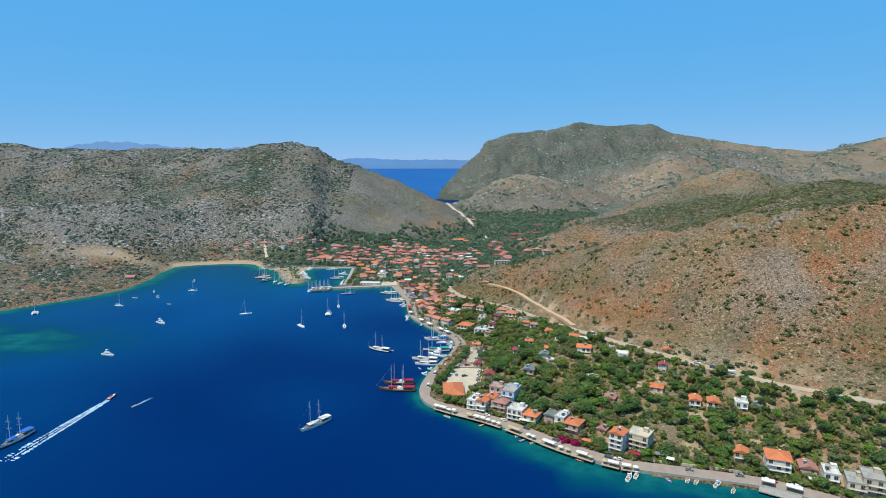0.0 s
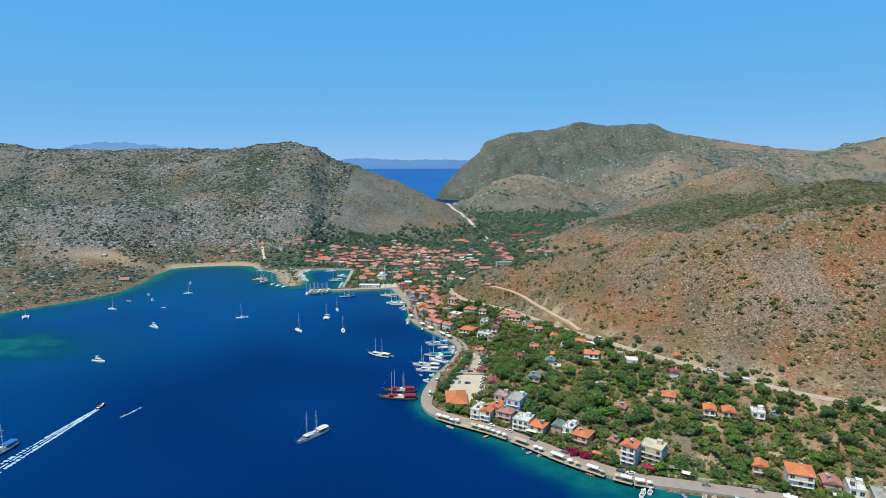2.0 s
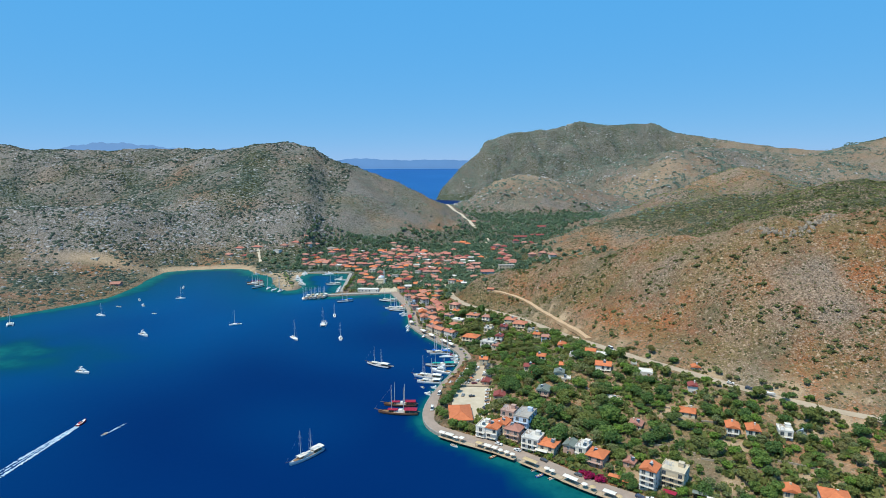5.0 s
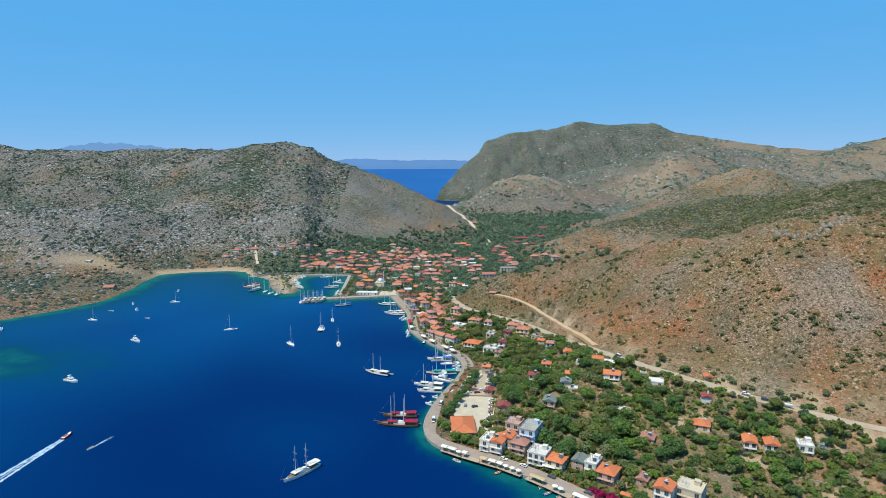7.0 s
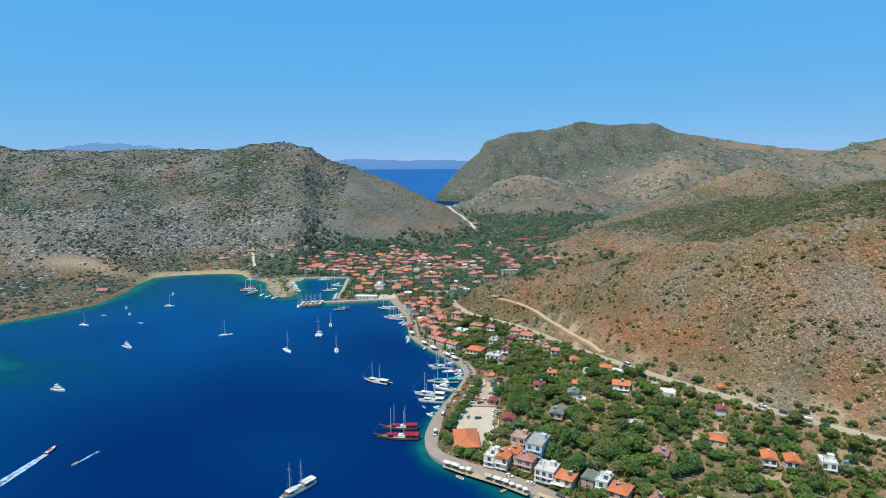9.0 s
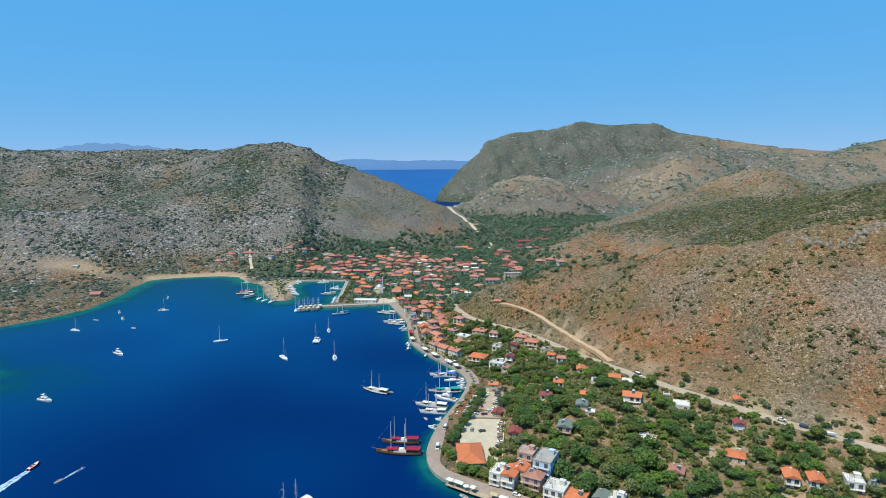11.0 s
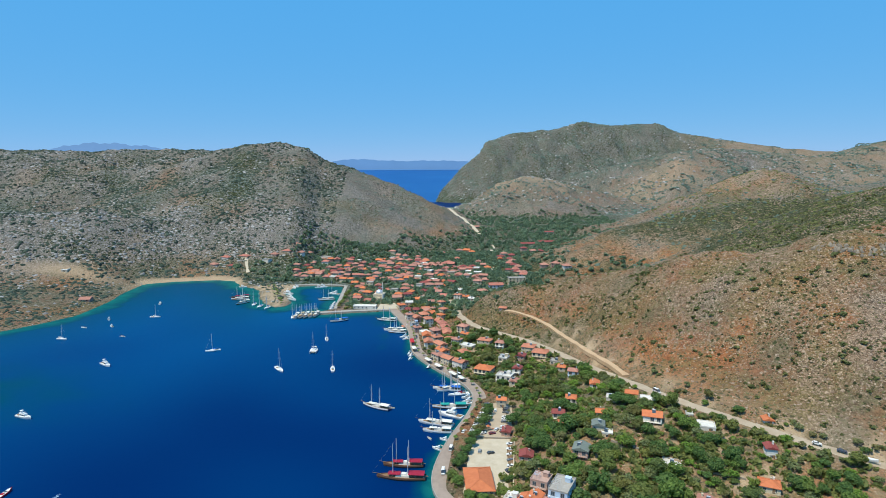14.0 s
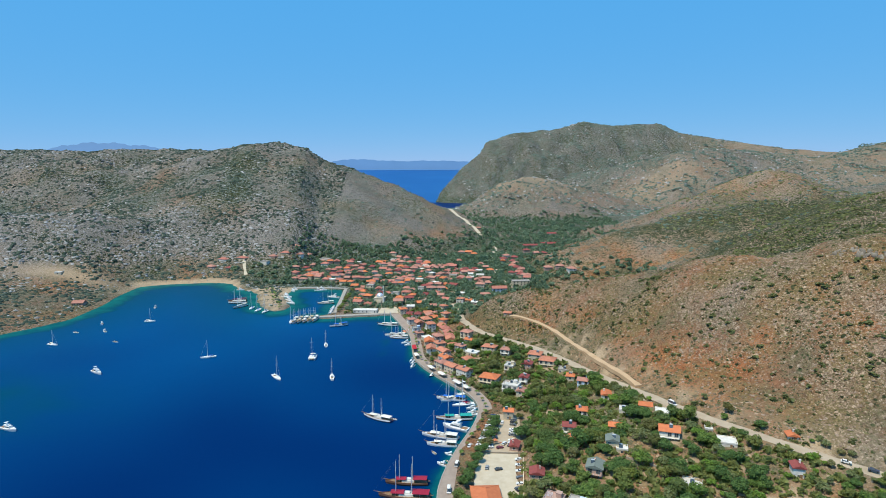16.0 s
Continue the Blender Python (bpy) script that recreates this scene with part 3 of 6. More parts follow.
        l, r = p - s * w, p + s * w
        rings.append([(*l, z - skirt), (*l, z), (*r, z), (*r, z - skirt)])
    return tagged(part(name, loft(bmesh.new(), rings), material), label, name, kind="structure")


# ---- houses ----
MESHES = {}


def shared(key, build, material):
    """One mesh for all alike pieces."""
    if key not in MESHES:
        bm = build()
        MESHES[key] = bpy.data.meshes.new(key.split(":")[0])
        bm.to_mesh(MESHES[key])
        bm.free()
        MESHES[key].materials.append(material)
    return MESHES[key]


def piece(name, mesh, parent, m):
    ob = new(name, mesh)
    ob.parent = parent
    ob.matrix_local = m
    return ob


def window_frame(w, h):
    return lambda: boxes((-w / 2 - 0.1, -w / 2, -0.06, 0.06, 0, h), (w / 2, w / 2 + 0.1, -0.06, 0.06, 0, h), (-w / 2 - 0.1, w / 2 + 0.1, -0.06, 0.06, h, h + 0.12),
                         (-w / 2 - 0.2, w / 2 + 0.2, -0.16, 0.06, -0.1, 0), (-0.04, 0.04, -0.05, 0.05, 0, h))


def roof_mesh(style, w, d, z, over=0.55, pitch=0.36):
    bm = bmesh.new()
    a, b = w / 2 + over, d / 2 + over
    if style == "flat":
        box(bm, -w / 2 - 0.15, w / 2 + 0.15, -d / 2 - 0.15, d / 2 + 0.15, z, z + 0.25)
        for s in ((-w / 2 - 0.15, w / 2 + 0.15, -d / 2 - 0.15, -d / 2 + 0.1), (-w / 2 - 0.15, w / 2 + 0.15, d / 2 - 0.1, d / 2 + 0.15),
                  (-w / 2 - 0.15, -w / 2 + 0.1, -d / 2 + 0.1, d / 2 - 0.1), (w / 2 - 0.1, w / 2 + 0.15, -d / 2 + 0.1, d / 2 - 0.1)):
            box(bm, *s, z + 0.25, z + 0.75)
        return bm
    rise = pitch * min(a, b)
    swap = b > a
    la, lb = (b, a) if swap else (a, b)
    ridge = la - lb * (0.95 if style == "hip" else 0.0)
    base = [(-la, -lb), (la, -lb), (la, lb), (-la, lb)]
    turn = (lambda p: (-p[1], p[0], p[2])) if swap else (lambda p: p)
    low = [bm.verts.new(turn((x, y, z - 0.05))) for x, y in base]
    eave = [bm.verts.new(turn((x, y, z + 0.18))) for x, y in base]
    top = [bm.verts.new(turn((s * max(ridge, 0.05), 0, z + 0.18 + rise))) for s in (-1, 1)]
    bm.faces.new(low[::-1])
    for i in range(4):
        bm.faces.new((low[i], low[(i + 1) % 4], eave[(i + 1) % 4], eave[i]))
    bm.faces.new((eave[0], eave[1], top[1], top[0]))
    bm.faces.new((eave[2], eave[3], top[0], top[1]))
    bm.faces.new((eave[1], eave[2], top[1]))
    bm.faces.new((eave[3], eave[0], top[0]))
    tube(bm, turn((-max(ridge, 0.1), 0, z + 0.2 + rise)), turn((max(ridge, 0.1), 0, z + 0.2 + rise)), 0.14, 0.14, 5)
    if style == "hip":
        for k, e in ((0, (-la, -lb)), (0, (-la, lb)), (1, (la, -lb)), (1, (la, lb))):
            tube(bm, turn((*e, z + 0.2)), turn(((-1, 1)[k] * max(ridge, 0.05), 0, z + 0.2 + rise)), 0.12, 0.12, 4)
    return bm


STANDING = []
STOREY = 2.65


def villa(x, y, turn, w, d, floors, style, tiles, walls, label, balcony=0, heater=True, fine=True, sink=0.0, name="house"):
    """A house of plastered storeys with its roof, windows, door, balconies and rooftop water heater."""
    r = random.Random(int(x * 31 + y * 17))
    c, s = math.cos(radians(turn)), math.sin(radians(turn))
    corners = np.array([(c * u - s * v, s * u + c * v) for u, v in ((-w / 2, -d / 2), (w / 2, -d / 2), (-w / 2, d / 2), (w / 2, d / 2), (0, 0))])
    lie = ground(x + corners[:, 0], y + corners[:, 1])
    z = float(lie[:4].min()) * 0.75 + 0.25 * float(lie[4]) - sink
    h = STOREY * floors + 0.2
    root = thing(name, pose(x, y, z, 0, 0, turn), label, "house", "houses of the village")
    STANDING.append((x, y, 0.55 * math.hypot(w, d)))
    bm = boxes((-w / 2, w / 2, -d / 2, d / 2, -4, h))
    for k in range(1, floors):
        box(bm, -w / 2 - 0.08, w / 2 + 0.08, -d / 2 - 0.08, d / 2 + 0.08, STOREY * k - 0.1, STOREY * k + 0.1)
    box(bm, -w / 2 - 0.12, w / 2 + 0.12, -d / 2 - 0.12, d / 2 + 0.12, -4, 0.35)
    part("wall", bm, walls, root)
    part("roof", roof_mesh(style, w, d, h, 0.55 if fine else 0.75, 0.36 if fine else 0.46), tiles, root)
    sides = [(0, w, d / 2), (90, d, w / 2), (-90, d, w / 2), (180, w, d / 2)]
    for k, (a, length, out) in enumerate(sides):
        if math.cos(radians(turn + a)) < (-0.2 if fine else 0.5) or (not fine and y > 900):
            continue
        n = max(1, int(length / (3.1 if fine else 4.2)))
        for floor in range(floors):
            for i in range(n):
                if r.random() < 0.12:
                    continue
                u = (i + 0.5) / n * length - length / 2
                tall = k == 0 and floor > 0 and balcony
                m = pose(0, 0, 0, 0, 0, a) @ pose(u, -out - 0.03, STOREY * floor + (0.35 if tall else 1.05))
                kind, ww, wh = ("french", 1.7, 2.1) if tall else ("plain", 1.25, 1.35)
                if not fine:
                    piece("window", shared("window:far", lambda: boxes((-0.6, 0.6, -0.06, 0.06, 0, 1.4), (-0.75, 0.75, -0.2, 0.06, -0.12, 0)), GLASS), root, m)
                    continue
                win = piece("window", shared("window:" + kind, window_frame(ww, wh), CONCRETE if walls is WHITE else WHITE), root, m)
                piece("pane", shared("pane:" + kind, lambda: boxes((-ww / 2, ww / 2, -0.03, 0.03, 0, wh)), GLASS), win, pose(0, 0, 0))
    if fine:
        piece("door", shared("door", lambda: boxes((-0.55, 0.55, -0.05, 0.05, 0, 2.1), (-0.65, 0.65, -0.02, 0.04, 2.1, 2.25), (0.38, 0.46, -0.12, -0.05, 0.95, 1.1)), TIMBER), root,
              pose(w * 0.18, -d / 2 - 0.13, 0.35))
    for k in range(1, min(balcony, floors - 1) + 1):
        b = boxes((-w / 2 + 0.3, w / 2 - 0.3, -d / 2 - 1.5, -d / 2 - 0.1, STOREY * k, STOREY * k + 0.18))
        slab = part("balcony", b, walls, root)
        rail = boxes((-w / 2 + 0.3, w / 2 - 0.3, -d / 2 - 1.5, -d / 2 - 1.42, STOREY * k + 1.05, STOREY * k + 1.15))
        n = max(3, int(w / 1.2))
        for i in range(n + 1):
            u = -w / 2 + 0.34 + (w - 0.68) * i / n
            box(rail, u - 0.04, u + 0.04, -d / 2 - 1.49, -d / 2 - 1.42, STOREY * k + 0.18, STOREY * k + 1.1)
        part("railing", rail, METAL if walls is not WHITE else WHITE, slab)
    if style != "flat" and fine:
        u = w * r.uniform(-0.3, 0.3)
        part("chimney", boxes((u - 0.35, u + 0.35, d * 0.12, d * 0.12 + 0.7, h, h + 2.2), (u - 0.45, u + 0.45, d * 0.12 - 0.1, d * 0.12 + 0.8, h + 2.2, h + 2.4)), walls, root)
    if style == "flat" and fine and floors > 1:
        u, v = w * 0.22, d * 0.22
        part("stair_head", boxes((u - 1.3, u + 1.3, v - 1.2, v + 1.2, h + 0.25, h + 2.3), (u - 1.45, u + 1.45, v - 1.35, v + 1.35, h + 2.3, h + 2.45)), walls, root)
        frame_bm = bmesh.new()
        for su in (-0.36, -0.08):
            for sv in (-0.38, 0.0):
                tube(frame_bm, (w * su, d * sv, h + 0.2), (w * su, d * sv, h + 2.5), 0.06, 0.06, 4)
        for k in range(5):
            t = -0.38 + 0.38 * k / 4
            box(frame_bm, -w * 0.38, -w * 0.06, d * t - 0.06, d * t + 0.06, h + 2.45, h + 2.57)
        part("pergola", frame_bm, TIMBER if walls is WHITE else METAL, root)
    if heater and fine and r.random() < 0.6:
        lift = h + (0.5 if style == "flat" else 0.36 * min(w, d) / 2 * 0.75)
        u, v = w * r.uniform(-0.25, 0.25), (-d * 0.12 if style != "flat" else d * r.uniform(-0.2, 0.2))
        panel = bmesh.new()
        loft(panel, [[(u - 0.9, v - 0.8, lift + 0.1), (u + 0.9, v - 0.8, lift + 0.1), (u + 0.9, v - 0.8, lift + 0.2), (u - 0.9, v - 0.8, lift + 0.2)],
                     [(u - 0.9, v + 0.8, lift + 1.0), (u + 0.9, v + 0.8, lift + 1.0), (u + 0.9, v + 0.8, lift + 1.1), (u - 0.9, v + 0.8, lift + 1.1)]])
        part("solar_panel", panel, GLASS, root)
        tank = tube(bmesh.new(), (u - 0.8, v + 1.0, lift + 1.2), (u + 0.8, v + 1.0, lift + 1.2), 0.32, 0.32, 8)
        box(tank, u - 0.7, u - 0.6, v + 0.9, v + 1.1, h - 0.2, lift + 1.0)
        box(tank, u + 0.6, u + 0.7, v + 0.9, v + 1.1, h - 0.2, lift + 1.0)
        part("water_tank", tank, METAL, root)
    return root


# ---- tree shapes ----
def crown(bm, r, centre, radius, leaves, size, flat=0.8):
    """Leaf clumps spread over a few uneven lumps."""
    lumps = [(Vector(centre), radius * 0.74)]
    for k in range(9):
        a, e = k * 2.4 + r.uniform(0, 0.8), r.uniform(-0.5, 0.9)
        lumps.append((Vector(centre) + Vector((math.cos(a) * math.cos(e), math.sin(a) * math.cos(e), math.sin(e) * flat)) * radius * r.uniform(0.45, 0.72), radius * r.uniform(0.28, 0.48)))
    for k in range(leaves):
        c, rad = lumps[k % len(lumps)]
        n = Vector((r.gauss(0, 1), r.gauss(0, 1), r.gauss(0.25, 1))).normalized()
        p = c + Vector((n.x, n.y, n.z * flat)) * rad * r.uniform(0.72, 1.22)
        n = (n + Vector((r.gauss(0, 0.42), r.gauss(0, 0.42), r.gauss(0.3, 0.35)))).normalized()
        q = n.to_track_quat("Z", "Y").to_matrix()
        s, turn = size * r.uniform(0.6, 1.3), r.uniform(0, 6.28)
        ring = []
        for j, f in enumerate((1.0, 0.7, 1.1, 0.65, 0.95)):
            a = turn + j * 1.2566
            ring.append(bm.verts.new(p + q @ Vector((math.cos(a) * s * f, math.sin(a) * s * f, -0.25 * s * (j % 2)))))
        bm.faces.new(ring)
    return bm


def trunk_mesh(r, height, radius, reach):
    bm = tube(bmesh.new(), (0, 0, -0.6), (0.1, 0.05, height * 0.5), radius, radius * 0.7, 7)
    for k in range(5):
        a = k * 1.2566 + r.uniform(-0.4, 0.4)
        tip = Vector((math.cos(a) * reach * 0.55, math.sin(a) * reach * 0.55, height * r.uniform(0.8, 1.05)))
        tube(bm, (0.1, 0.05, height * 0.48), tip * 0.6 + Vector((0, 0, height * 0.3)), radius * 0.55, radius * 0.35, 5)
        tube(bm, tip * 0.6 + Vector((0, 0, height * 0.3)), tip, radius * 0.35, radius * 0.12, 4)
    return bm


TREES = {}
TREE_KINDS = {
    "broad": ("broad_tree", "leafy green tree with a rounded uneven crown", LEAF, 3.6, 5.0, 1050, 0.37),
    "dark": ("evergreen_tree", "dark green evergreen tree with a dense crown", LEAF_DARK, 3.8, 5.4, 1100, 0.36),
    "olive": ("olive_tree", "grey-green olive tree with a loose crown", LEAF_GREY, 2.8, 3.6, 560, 0.32),
    "lime": ("fruit_tree", "bright green fruit tree in a garden", LEAF_LIME, 2.6, 3.4, 560, 0.31),
    "blossom": ("bougainvillea", "magenta bougainvillea in full blossom over a terrace", BLOSSOM, 2.4, 2.2, 560, 0.27),
}


def tree(kind, x, y, size, seed=0, z=None):
    r = random.Random(int(x * 13 + y * 7))
    key = (kind, seed % 4)
    m = pose(x, y, height_at(x, y) if z is None else z, 0, 0, r.uniform(0, 360)) @ Matrix.Diagonal((size, size, size * r.uniform(0.62, 1.05), 1))
    if key in TREES:
        return copy_thing(TREES[key], m @ Matrix.Diagonal((*(1 / s for s in TREES[key].scale), 1)))
    name, label, leaves, radius, height, count, clump = TREE_KINDS[kind]
    rr = random.Random(seed * 7 + len(kind))
    root = thing(name, Matrix(), label, "tree", name.replace("_", " ") + "s among the houses")
    part("trunk", trunk_mesh(rr, height * 0.78, 0.24, radius), BARK, root)
    part("crown", crown(bmesh.new(), rr, (0, 0, height * 0.74), radius, count, clump), leaves, root)
    root.matrix_basis = m
    TREES[key] = root
    return root


def cypress(x, y, size):
    r = random.Random(int(x * 5 + y))
    root = thing("cypress", pose(x, y, height_at(x, y)), "tall narrow dark green cypress", "tree", "cypresses among the houses")
    part("trunk", tube(bmesh.new(), (0, 0, -0.5), (0, 0, 3 * size), 0.2, 0.1), BARK, root)
    bm = bmesh.new()
    for k in range(7):
        z = 1.2 + k * 1.25 * size
        crown(bm, r, (0, 0, z), (1.35 - 0.13 * k) * size, 60, 0.4, 1.3)
    part("crown", bm, LEAF_DARK, root)
    return root


def palm_model():
    r = random.Random(3)
    root = thing("palm", Matrix(), "palm with a slim trunk and arching green fronds", "tree", "palms along the quay")
    bm = bmesh.new()
    for k in range(6):
        tube(bm, (0.06 * k, 0, k * 0.75 - 0.3), (0.06 * k + 0.06, 0, k * 0.75 + 0.47), 0.24 - 0.015 * k, 0.2 - 0.015 * k, 7)
    part("trunk", bm, BARK, root)
    bm = bmesh.new()
    for k in range(22):
        a, up = k * 2.4, r.uniform(0.1, 1.1)
        rows = []
        for j in range(5):
            f = j / 4
            out, z = 2.4 * f, 4.5 + up * 1.6 * f - 2.0 * f * f
            w = 0.42 * math.sin(3.14 * (0.12 + 0.85 * f))
            rows.append([(0.4 + out * math.cos(a) - s * w * math.sin(a), out * math.sin(a) + s * w * math.cos(a), z - abs(s) * 0.12) for s in (-1, 0, 1)])
        loft(bm, rows, False)
    part("fronds", bm, LEAF, root)
    return root


# ---- joined scatter ----
def lump(r, rings=3, sides=6, rag=0.3):
    """A rough low lump, as points and faces."""
    verts, faces = [(0, 0, 0.95 + r.uniform(-rag, rag) * 0.5)], []
    for i in range(rings):
        e = 1.25 - 1.35 * (i + 1) / rings
        for k in range(sides):
            a, s = 6.2832 * (k + 0.5 * (i % 2)) / sides, 1 + r.uniform(-rag, rag)
            verts.append((math.cos(a) * math.cos(e) * s, math.sin(a) * math.cos(e) * s, math.sin(e) * s))
    for k in range(sides):
        faces.append((0, 1 + k, 1 + (k + 1) % sides))
    for i in range(rings - 1):
        for k in range(sides):
            a, b = 1 + i * sides + k, 1 + i * sides + (k + 1) % sides
            c, d = a + sides, b + sides
            faces += [(a, c, b), (b, c, d)]
    return np.array(verts), np.array(faces)


def tuft(seed, leaves, size, flat=0.8):
    """Leaf clumps of one bush, as points and triangles."""
    bm = crown(bmesh.new(), random.Random(seed), (0, 0, 0.45), 0.95, leaves, size, flat)
    bmesh.ops.triangulate(bm, faces=bm.faces)
    verts = np.array([v.co for v in bm.verts])
    bm.verts.index_update()
    faces = np.array([[v.index for v in f.verts] for f in bm.faces])
    bm.free()
    return verts, faces


def strew(name, models, x, y, size, tall, material, label, category, sink=0.15, seed=1):
    """Very many small plants or rocks as one mesh on the land."""
    rng = np.random.default_rng(seed)
    z = ground(x, y)
    allv, allf, base = [], [], 0
    pick = rng.integers(0, len(models), len(x))
    for k, (v, f) in enumerate(models):
        idx = np.where(pick == k)[0]
        if not len(idx):
            continue
        a = rng.uniform(0, 6.283, len(idx))
        ca, sa = np.cos(a)[:, None], np.sin(a)[:, None]
        s = size[idx][:, None]
        px = x[idx][:, None] + s * (v[:, 0] * ca - v[:, 1] * sa)
        py = y[idx][:, None] + s * (v[:, 0] * sa + v[:, 1] * ca)
        pz = (z[idx] - sink * size[idx])[:, None] + s * v[:, 2] * tall * rng.uniform(0.75, 1.25, (len(idx), 1))
        allv.append(np.stack([px, py, pz], -1).reshape(-1, 3))
        allf.append((f[None] + (np.arange(len(idx)) * len(v))[:, None, None]).reshape(-1, 3) + base)
        base += len(idx) * len(v)
    v, f = np.concatenate(allv).astype(np.float32), np.concatenate(allf).astype(np.int32)
    mesh = bpy.data.meshes.new(name)
    mesh.vertices.add(len(v))
    mesh.vertices.foreach_set("co", v.ravel())
    mesh.loops.add(f.size)
    mesh.loops.foreach_set("vertex_index", f.ravel())
    mesh.polygons.add(len(f))
    mesh.polygons.foreach_set("loop_start", np.arange(0, f.size, 3, dtype=np.int32))
    mesh.update(calc_edges=True)
    mesh.materials.append(material)
    return tagged(new(name, mesh), label, category, kind="stuff")


def spread(count, x0, x1, y0, y1, keep, seed):
    """Random places in a rectangle, kept with the chance that keep gives."""
    rng = np.random.default_rng(seed)
    x, y = rng.uniform(x0, x1, count), rng.uniform(y0, y1, count)
    ok = rng.uniform(0, 1, count) < keep(x, y)
    return x[ok], y[ok]
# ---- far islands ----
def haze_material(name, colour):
    # Air haze is put into the base colour and an even glow of the land.
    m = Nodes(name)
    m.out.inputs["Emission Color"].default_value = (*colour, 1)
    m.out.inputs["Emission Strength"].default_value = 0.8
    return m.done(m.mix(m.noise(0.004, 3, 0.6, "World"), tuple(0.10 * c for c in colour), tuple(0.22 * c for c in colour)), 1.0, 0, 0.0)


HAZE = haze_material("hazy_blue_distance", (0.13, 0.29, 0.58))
HAZE_PALE = haze_material("paler_haze_distance", (0.16, 0.32, 0.60))


def far_ridge(x0, x1, y, base, profile, material, label):
    xs = np.linspace(x0, x1, 90)
    rows = []
    for x in xs:
        f = (x - x0) / (x1 - x0)
        top = base + np.interp(f, *zip(*profile)) * (1 + 0.03 * math.sin(x * 0.031) + 0.02 * math.sin(x * 0.083))
        rows.append([(x, y, base - 60), (x, y + 10, base), (x, y + 60, top), (x, y + 130, base - 60)])
    tagged(part("backdrop", loft(bmesh.new(), rows), material, smooth=True), label, "distant islands", kind="structure")


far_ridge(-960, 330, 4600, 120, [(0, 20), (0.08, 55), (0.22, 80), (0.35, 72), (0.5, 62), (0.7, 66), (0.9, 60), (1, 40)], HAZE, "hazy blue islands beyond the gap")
far_ridge(-3200, -1250, 4500, 130, [(0, 80), (0.1, 130), (0.28, 188), (0.38, 192), (0.5, 172), (0.7, 128), (0.8, 142), (0.9, 152), (1, 140)], HAZE_PALE, "haze-blue backdrop mountains beyond the western hills")
# ---- quays, roads, piers ----
def offset_line(line, away):
    """A line shifted to its right by so many metres."""
    p = np.array(line, float)
    t = np.gradient(p, axis=0)
    t /= np.linalg.norm(t, axis=1)[:, None]
    return p + np.stack([t[:, 1], -t[:, 0]], 1) * away


def fine_line(line, step=5.0):
    pts = []
    for a, b in zip(line[:-1], line[1:]):
        n = max(1, int(math.hypot(b[0] - a[0], b[1] - a[1]) / step))
        pts += [(a[0] + (b[0] - a[0]) * k / n, a[1] + (b[1] - a[1]) * k / n) for k in range(n)]
    p = np.array(pts + [line[-1]], float)
    for _ in range(3):
        p[1:-1] = (p[:-2] + 2 * p[1:-1] + p[2:]) / 4
    return p


WATERFRONT = fine_line(SHORE_EAST[2:])


def quay(name, line, inner, outer, top, material, label):
    """A paved edge with a wall down into the water."""
    l, r = offset_line(line, -outer), offset_line(line, inner)
    rings = [[(*a, -2.0), (*a, top), (*b, top), (*b, -2.0)] for a, b in zip(l, r)]
    return tagged(part(name, loft(bmesh.new(), rings), material), label, name, kind="structure")


quay("pavement", WATERFRONT, 8.5, 0.6, 1.75, PAVING, "rose-grey paved waterfront road along the quay")
quay("kerb", WATERFRONT, -0.35, 0.85, 1.92, CONCRETE, "pale concrete kerb along the water's edge")
quay("quay_wall", fine_line([(-67, 756), (-105, 750), (-146, 742)]), 5.5, 0.8, 1.7, CONCRETE, "concrete harbour mole of the town")
quay("quay_wall", fine_line([(-131, 762), (-133, 810), (-138, 889)]), 3.5, 0.8, 1.6, CONCRETE, "concrete inner harbour quay")
quay("quay_wall", fine_line([(-138, 889), (-177, 896), (-206, 893)]), 4, 0.8, 1.6, CONCRETE, "concrete inner harbour quay")
ribbon("road", TRACK, 7.6, 0.15, DIRT, "pale unpaved road along the foot of the hill")
ribbon("road", SIDE_TRACK, 4.2, 0.9, OCHRE_DIRT, "narrow dirt track cut into the hillside")
ribbon("road", [(88, 1190), (76, 1100), (68, 1030), (66, 964), (74, 880), (84, 840)], 7.0, 0.4, SAND, "pale gravel road through the village")
ribbon("road", [(-14, 1720), (6, 1650), (-12, 1560), (8, 1480), (44, 1380), (70, 1290)], 7.0, 0.5, SAND, "pale dirt road over the pass")
ribbon("road", [(-306, 1010), (-300, 985), (-288, 955)], 4.0, 0.3, SAND, "pale track down to the beach")
ribbon("road", [(-62, 760), (-50, 790), (-20, 830), (20, 850), (70, 850)], 5.0, 0.3, PAVING, "paved village street")

# car park and yard by the headland
for corners, material, label in ((((-1, 383), (22, 379), (30, 440), (6, 442)), SAND, "pale concrete yard of the car park"),
                                 (((6, 442), (30, 440), (36, 490), (20, 494)), DIRT, "dusty car park behind the quay")):
    bm = loft(bmesh.new(), [[(x, y, z) for x, y in corners] for z in (0.8, 2.5)])
    tagged(part("car_park", bm, material), label, "pavement", kind="structure")
YARD_Z = LOT_Z = 2.5

# ---- houses, row by row ----
villa(7.2, 391.5, 2, 13.4, 22.5, 1, "hip", ORANGE, CREAM, "low hall with a large orange tiled roof beside the car park", heater=False)
villa(20.5, 368.8, -28, 6.1, 10.3, 3, "flat", CANVAS, WHITE, "white waterfront house with pale terrace awnings on top", balcony=2, sink=1.6)
villa(26.7, 366.4, -28, 6.8, 11.2, 3, "gable", ORANGE, WHITE, "white waterfront guesthouse with a steep orange roof", balcony=2, sink=1.2)
